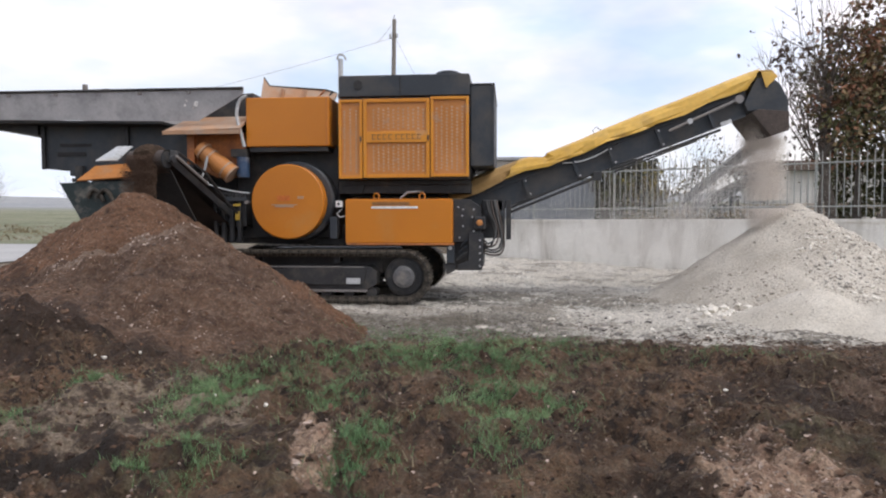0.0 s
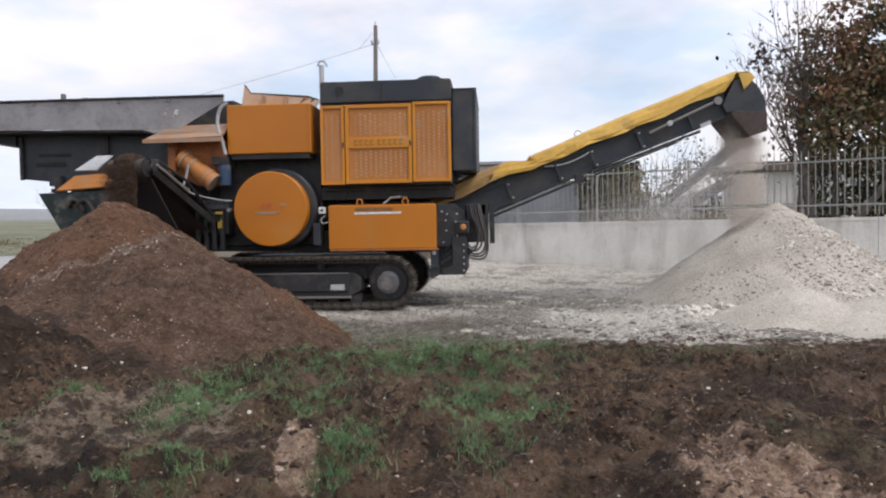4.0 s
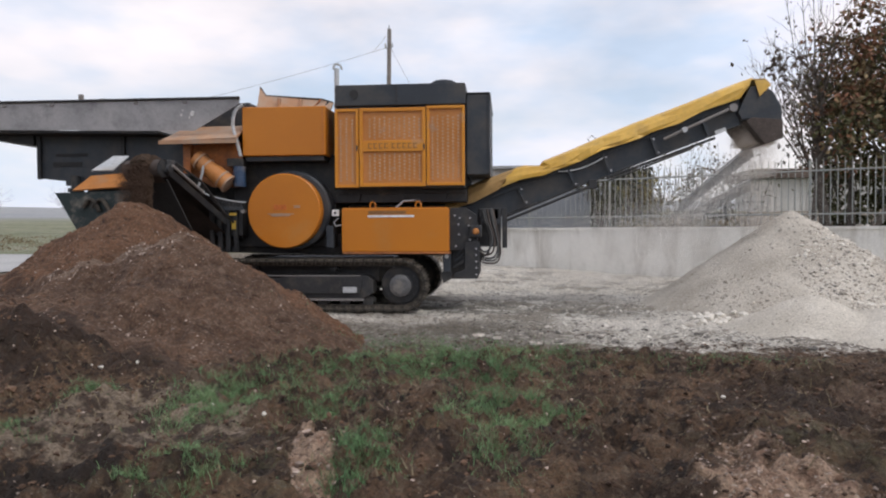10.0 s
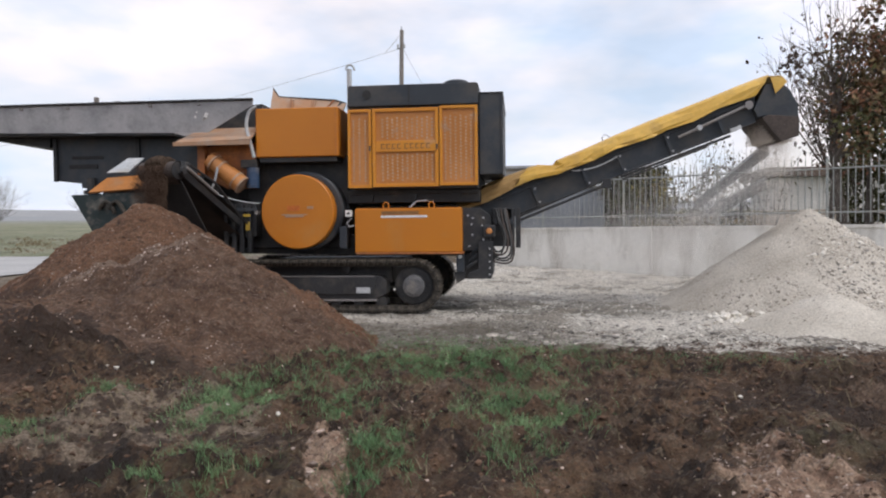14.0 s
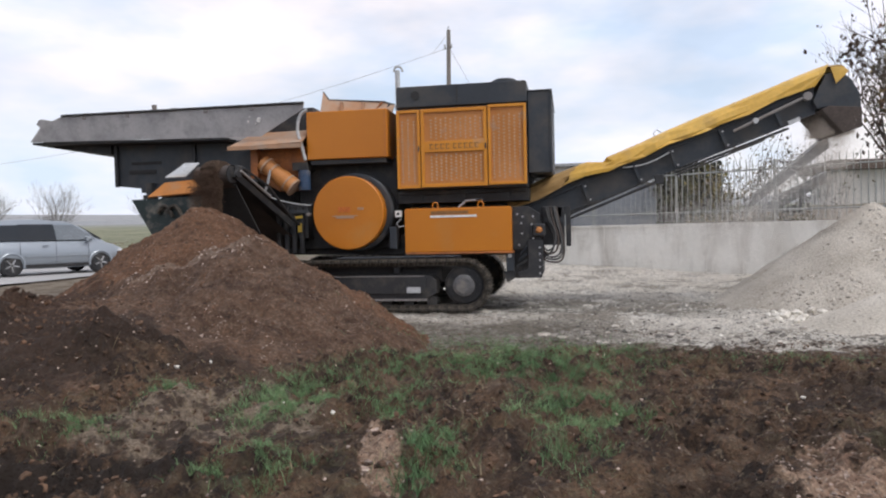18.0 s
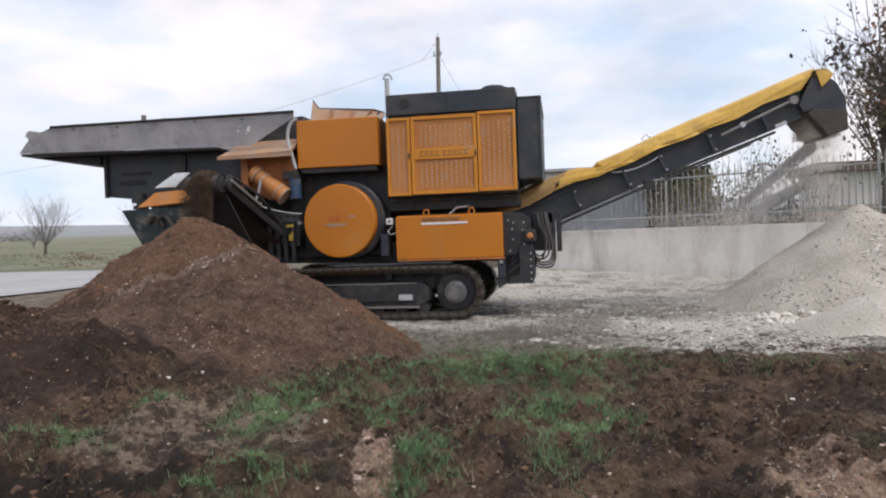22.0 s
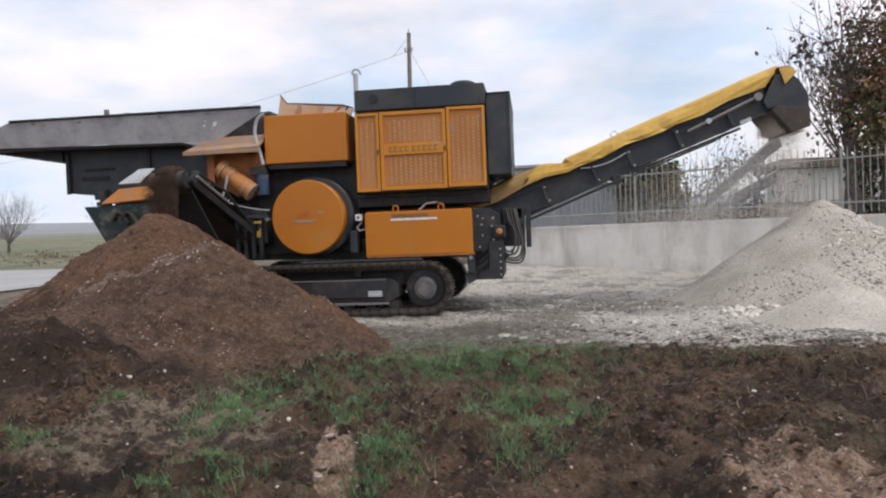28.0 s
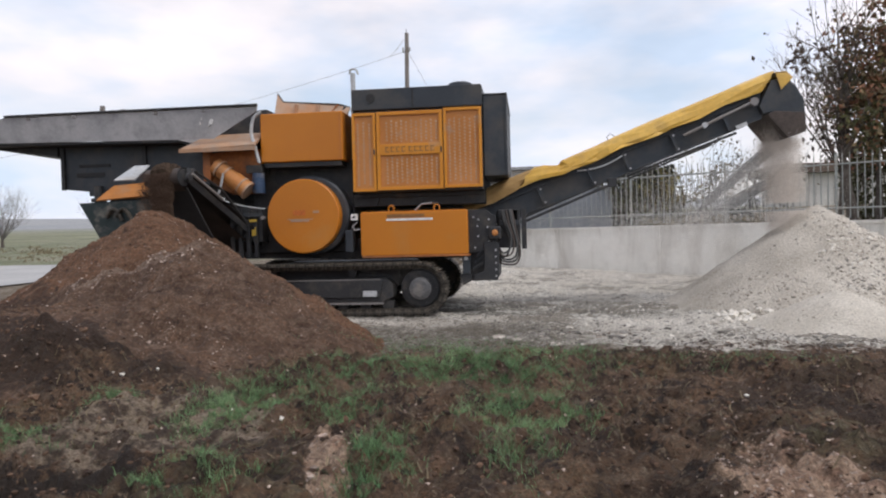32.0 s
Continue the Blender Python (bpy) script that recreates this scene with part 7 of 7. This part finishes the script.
def loft(sections, mat, name, parent, smooth=True):
    """A skin through cross sections along x: x, half width and heights of five points."""
    bm = bmesh.new()
    rings = []
    for x, ring in sections:
        full = [(x, -w, z) for w, z in ring] + [(x, w, z) for w, z in ring[::-1]]
        rings.append([bm.verts.new(q) for q in full])
    for a, b in zip(rings, rings[1:]):
        for i in range(len(a)):
            j = (i + 1) % len(a)
            bm.faces.new((a[i], b[i], b[j], a[j]))
    bm.faces.new(rings[0])
    bm.faces.new(rings[-1][::-1])
    bmesh.ops.recalc_face_normals(bm, faces=bm.faces)
    o = part(name, bm, mat, parent)
    if smooth:
        o.data.shade_smooth()
    return o


def sec(low, sill, belt, width, top=None):
    return [(width * 0.86, low), (width * 0.98, low + 0.08), (width, sill), (width * 0.97, belt), (width * 0.9, belt + 0.03)] if top is None else [(width * 0.9, low), (width * 0.84, (low + top) / 2), (width * 0.72, top), (width * 0.4, top + 0.03), (0.05, top + 0.035)]


body_secs = [(-2.4, sec(0.42, 0.62, 0.98, 0.78)), (-2.33, sec(0.30, 0.60, 1.02, 0.88)), (-1.8, sec(0.22, 0.60, 1.04, 0.93)), (0.0, sec(0.20, 0.58, 1.02, 0.94)), (1.2, sec(0.21, 0.58, 0.99, 0.93)), (1.7, sec(0.23, 0.56, 0.88, 0.90)), (2.02, sec(0.26, 0.52, 0.74, 0.80)), (2.13, sec(0.34, 0.48, 0.62, 0.66))]
vb = loft(body_secs, "silver", "body", van)
cabin_secs = [(-2.34, sec(1.0, 0, 0, 0.86, 1.08)), (-2.18, sec(1.0, 0, 0, 0.9, 1.50)), (-1.95, sec(1.0, 0, 0, 0.92, 1.66)), (-0.6, sec(1.0, 0, 0, 0.93, 1.71)), (0.35, sec(1.0, 0, 0, 0.93, 1.64)), (0.75, sec(0.98, 0, 0, 0.92, 1.47)), (1.35, sec(0.96, 0, 0, 0.9, 1.10)), (1.55, sec(0.92, 0, 0, 0.88, 0.98))]
vc = loft(cabin_secs, "silver", "cabin", van)
for side in (-1, 1):
    for x0, x1, xt0, xt1, zt in ((-2.12, -1.19, -1.98, -1.21, 1.55), (-1.19, -0.13, -1.21, -0.17, 1.57), (-0.11, 1.12, -0.15, 0.44, 1.55)):
        q = [(x0, side * 0.885, 1.07), (x1, side * 0.885, 1.07), (xt1, side * 0.775, zt), (xt0, side * 0.775, zt)]
        part("side_window", plate(q, 0.025 * -side), "car_glass_clear" if x1 > 1 else "car_glass", vc)
    part("mirror", box(0.75, 0.9, side * 0.98 - 0.09, side * 0.98 + 0.09, 1.03, 1.17, 0.03), "silver", van)
    part("tail_lamp", box(-2.41, -2.12, side * 0.78 - 0.12, side * 0.78 + 0.12, 0.90, 1.06, 0.04), "lamp_red", van)
    part("headlight", box(1.76, 2.04, side * 0.74 - 0.09, side * 0.74 + 0.09, 0.62, 0.76, 0.04), "lamp_clear", van)
    part("door_handle", box(-0.55, -0.38, side * 0.95 - 0.012, side * 0.95 + 0.012, 0.90, 0.93, 0.005), "silver", van)
    for wx in (-1.43, 1.24):
        bm = tube([(wx + 0.36 * math.cos(a), side * 0.928, 0.335 + 0.36 * math.sin(a)) for a in np.linspace(-0.25, math.pi + 0.25, 17)], 0.035, 6)
        part("wheel_arch", bm, "silver", van)
    part("sill_strip", box(-1.06, 0.88, side * 0.935 - 0.012, side * 0.935 + 0.012, 0.24, 0.34, 0.01), "rubber", van)
for side in (-1, 1):
    for x in (-1.18, -0.14, 0.86):
        part("door_gap", box(x - 0.003, x + 0.003, side * 0.936 - 0.004, side * 0.936 + 0.004, 0.36, 1.02), "rubber", vb)
    part("rub_strip", box(-1.03, 0.84, side * 0.942 - 0.01, side * 0.942 + 0.01, 0.56, 0.60, 0.004), "silver", vb)
part("tailgate_strip", box(-2.425, -2.395, -0.55, 0.55, 0.84, 0.88, 0.006), "bright", vb)
part("rear_wiper", tube([(-2.385, 0.0, 1.13), (-2.36, -0.3, 1.20)], 0.01, 5), "rubber", vc)
part("number_recess", box(-2.42, -2.40, -0.32, 0.32, 0.68, 0.82), "rubber", vb)
part("rear_window", plate([(-2.36, -0.66, 1.12), (-2.36, 0.66, 1.12), (-2.20, 0.6, 1.50), (-2.20, -0.6, 1.50)], -0.03), "car_glass", vc)
part("windscreen", plate([(1.36, -0.72, 1.08), (1.36, 0.72, 1.08), (0.72, 0.62, 1.48), (0.72, -0.62, 1.48)], 0.03), "car_glass", vc)
part("rear_bumper", box(-2.46, -2.34, -0.78, 0.78, 0.34, 0.60, 0.04), "silver", van)
part("plate_bar", box(-2.43, -2.415, -0.26, 0.26, 0.70, 0.80), "white", van)
part("front_grille", box(2.06, 2.15, -0.45, 0.45, 0.42, 0.56, 0.02), "rubber", van)
WHEELS = []
for x in (-1.43, 1.24):
    for side in (-1, 1):
        w = new("wheel")
        w.parent = van
        w.location = (x, side * 0.82, 0.335)
        ORIGIN[w.name] = Vector((0, 0, 0))
        tyre = part("tyre", tube([(0, -0.11, 0), (0, -0.08, 0), (0, 0.08, 0), (0, 0.11, 0)], 0.33, 24, radii=[0.29, 0.335, 0.335, 0.29]), "rubber", w)
        part("rim", tube([(0, side * 0.10, 0), (0, side * 0.118, 0)], 0.22, 20, radii=[0.215, 0.2]), "black", w)
        bm = bmesh.new()
        for i in range(5):
            a = 2 * math.pi * i / 5
            tube([(0.03 * math.cos(a), side * 0.125, 0.03 * math.sin(a)), (0.20 * math.cos(a), side * 0.125, 0.20 * math.sin(a))], 0.024, 5, bm)
        part("spoke_star", bm, "bright", w)
        WHEELS.append(w)

# ---- falling and drifting material ----


def grain_mesh(name, places, size, seed, material):
    """Many tiny four-sided grains in one mesh."""
    r = np.random.RandomState(seed)
    p = np.asarray(places)
    n = len(p)
    k = 3 if material == "dust" else 4
    d = r.normal(size=(n, k, 3))
    d /= np.linalg.norm(d, axis=2)[:, :, None]
    v = (p[:, None] + d * size * (0.5 + r.rand(n, 1, 1))).reshape(-1, 3)
    i = np.arange(n)[:, None] * k
    sides = ((0, 1, 2),) if k == 3 else ((0, 1, 2), (0, 2, 3), (0, 3, 1), (1, 3, 2))
    f = np.concatenate([i + np.array([q]) for q in sides])
    me = bpy.data.meshes.new(name)
    me.from_pydata(v.tolist(), [], f.tolist())
    me.materials.append(M[material])
    return me


STONE_FALL, STONE_BURST, SOIL_FALL, CLOUDS = [], [], [], []


def stream(name, label, count, size, width, deep, tall, seed, material, group):
    r = np.random.RandomState(seed)
    p = np.stack([r.uniform(-width / 2, width / 2, count) + r.normal(0, 0.04, count), r.uniform(-deep / 2, deep / 2, count), r.uniform(-tall / 2, tall / 2, count)], 1)
    return tagged(new(name, grain_mesh(name, p, size, seed, material)), label, "falling stone" if material == "dust_fall" else "falling soil", group, "stuff")


for i in range(4):
    STONE_FALL.append(stream("stone_stream", "fine crushed stone falling from the conveyor hood", 7500, 0.0042, 0.46, 0.75, 0.5, 90 + i, "dust_fall", "falling stone"))
    STONE_BURST.append(stream("stone_burst", "thick stream of crushed stone falling from the conveyor hood", 34000, 0.0043, 0.48, 0.75, 0.5, 95 + i, "dust_fall", "falling stone"))
for i in range(3):
    SOIL_FALL.append(stream("soil_stream", "brown soil falling from the side conveyor", 7000, 0.0062, 0.40, 0.14, 0.34, 100 + i, "dust_brown", "falling soil"))


def cloud(name, label, count, size, centre, spread_xyz, seed, shear=0.0):
    r = np.random.RandomState(seed)
    p = r.normal(0, 1, (int(count * 2.6), 3)) * np.array(spread_xyz) / 2
    p[:, 0] += shear * p[:, 2]
    ob = tagged(new(name, grain_mesh(name, p, size * 0.72, seed, "dust")), label, "dust cloud", "drifting dust", "stuff")
    ob.location = centre
    CLOUDS.append((ob, Vector(centre)))


cloud("dust_cloud", "pale stone dust drifting from the hood", 26000, 0.0052, (3.62, 12.5, 2.0), (0.42, 0.7, 0.8), 110, 1.05)
cloud("dust_cloud", "pale stone dust drifting from the hood", 11000, 0.0052, (4.05, 12.4, 2.2), (0.5, 0.7, 0.6), 111, 0.6)
cloud("dust_cloud", "thin stone dust drifting along the wall", 11000, 0.0052, (3.1, 13.6, 1.5), (1.5, 1.2, 0.8), 112, 0.5)
cloud("dust_cloud", "thin stone dust drifting along the wall", 9000, 0.0052, (2.4, 14.6, 1.0), (2.2, 1.5, 0.8), 113)
cloud("dust_haze", "thin stone dust haze hanging before the wall", 85000, 0.0058, (1.9, 16.5, 0.75), (3.6, 2.2, 0.9), 115)
cloud("dust_haze", "thin stone dust haze hanging before the wall", 85000, 0.0058, (3.6, 15.4, 1.0), (2.4, 1.8, 1.2), 116)
cloud("dust_cloud", "thin stone dust near the heap", 2600, 0.0065, (3.2, 13.0, 0.7), (1.2, 1.2, 0.7), 114)

# soil carried over the head drum, spilling down in front of it
def spilling_soil():
    bm = bmesh.new()
    rows = []
    path = [("belt", 1.1 - 0.1 * i) for i in range(12)] + [("drum", 0.16 * i) for i in range(1, 10)] + [("fall", 0.05 * i) for i in range(1, 15)]
    for kind, q in path:
        row = []
        for j in range(17):
            w = -0.215 + 0.43 * j / 16
            crown = math.sqrt(max(0.0, 1 - (w / 0.222) ** 2))
            lift = 0.10 + 0.12 * crown
            if kind == "belt":
                c = a1 - ax * q + up * lift
            elif kind == "drum":
                c = a1 + ax * lift * math.sin(q) + up * lift * math.cos(q)
            else:
                c = a1 + ax * lift * math.sin(1.44) + up * lift * math.cos(1.44) - Vector((0, 0.05 * q * q, 1.05 * q + 0.02 * (1 - crown)))
            c = c + sd * w * (1.0 if kind != "fall" else 1.0 - 0.1 * q)
            n1 = noise.noise(c * 9.0) * 0.022 + noise.noise(c * 26.0) * 0.012
            row.append(bm.verts.new(c + (up + ax * 0.6) * n1 + sd * noise.noise(c * 11.0 + Vector((5, 0, 0))) * 0.04))
        rows.append(row)
    for r0, r1 in zip(rows, rows[1:]):
        for j in range(16):
            bm.faces.new((r0[j], r0[j + 1], r1[j + 1], r1[j]))
    bmesh.ops.solidify(bm, geom=list(bm.faces), thickness=0.03)
    bmesh.ops.subdivide_edges(bm, edges=list(bm.edges), cuts=1, use_grid_fill=True)
    for v in bm.verts:
        v.co += Vector((0, -1, 0.3)) * noise.noise(v.co * 40.0) * 0.012
    return bm


part("carried_soil", spilling_soil(), "soil_lump_wet", crusher, "moist brown soil spilling over the side belt")


def motions():
    """All that moves: the car, its wheels, the falling material and the dust."""
    def gone(t):
        """Metres driven since 18 s."""
        u = t - 18.0
        return 5.15 * u + 0.318 * u * u + 0.05 if u > 0 else 5.4 * u + 0.05

    rows = []
    head, bend_start, radius = radians(62), 15.5, 21.5
    for i in range(0, 97):
        t = i / 3
        s = gone(t)
        run = min(s, bend_start)
        a = max(0.0, min((s - bend_start) / radius, head))
        x = -16.6 + run * math.cos(head) + radius * (math.sin(head) - math.sin(head - a)) + max(0.0, s - bend_start - radius * head)
        y = 20.3 + run * math.sin(head) + radius * (math.cos(head - a) - math.cos(head))
        turn = math.degrees(head - a)
        rows.append((t, pose(x, y, float(ground_height(x, y)) + 0.05, 0, 0, turn)))
    walk(van, rows)
    for w in WHEELS:
        at, rows = w.location.copy(), [(0.0, pose(*w.location))]
        for i in range(0, 200):
            t = 16.9 + i / 24
            rows.append((t, pose(*at) @ Matrix.Rotation((gone(t) - gone(16.9)) / 0.335, 4, "Y")))
        rows.append((32.0, rows[-1][1]))
        walk(w, rows)

    def falls(obs, top, drop, drift, period, spans):
        """Each piece falls from top again and again, and waits inside the hood between the spans."""
        def at(k):
            return pose(top[0] + drift[0] * k, top[1] + drift[1] * k, top[2] - drop * (0.45 * k + 0.55 * k * k))

        for j, ob in enumerate(obs):
            keys = {0: at(0.0), 960: at(0.0)}
            f = 1 + j * period // len(obs) - period
            while f < 960:
                if any(a <= max(f, 0) / 30 < b for a, b in spans):
                    for g in sorted({f + round(k * (period - 1)) for k in (0, 0.34, 0.67, 1.0)} | {0, 960}):
                        if f <= g < f + period and 0 <= g <= 960:
                            keys[g] = at((g - f) / (period - 1))
                    if f + period < 960:
                        keys[f + period] = at(0.0)
                f += period
            walk(ob, [(g / 30, keys[g]) for g in sorted(keys)])

    falls(STONE_FALL, (4.10, 12.25, 2.88), 1.65, (0.14, 0.0), 12, [(0, 32.1)])
    falls(STONE_BURST, (4.10, 12.25, 2.88), 1.65, (0.16, 0.0), 12, [(0, 8.6), (30.8, 32.1)])
    falls(SOIL_FALL, (-5.16, 9.56, 2.14), 0.66, (-0.03, -0.05), 9, [(0, 32.1)])
    for j, (ob, c) in enumerate(CLOUDS):
        rows = []
        for i in range(33):
            a = i * 0.9 + j * 1.7
            rows.append((float(i), pose(c.x + 0.10 * math.sin(a), c.y + 0.05 * math.sin(a * 0.7 + 1), c.z + 0.06 * math.sin(a * 1.3 + j), 0, 2.5 * math.sin(a), 3 * math.sin(a * 0.6))))
        walk(ob, rows)


motions()
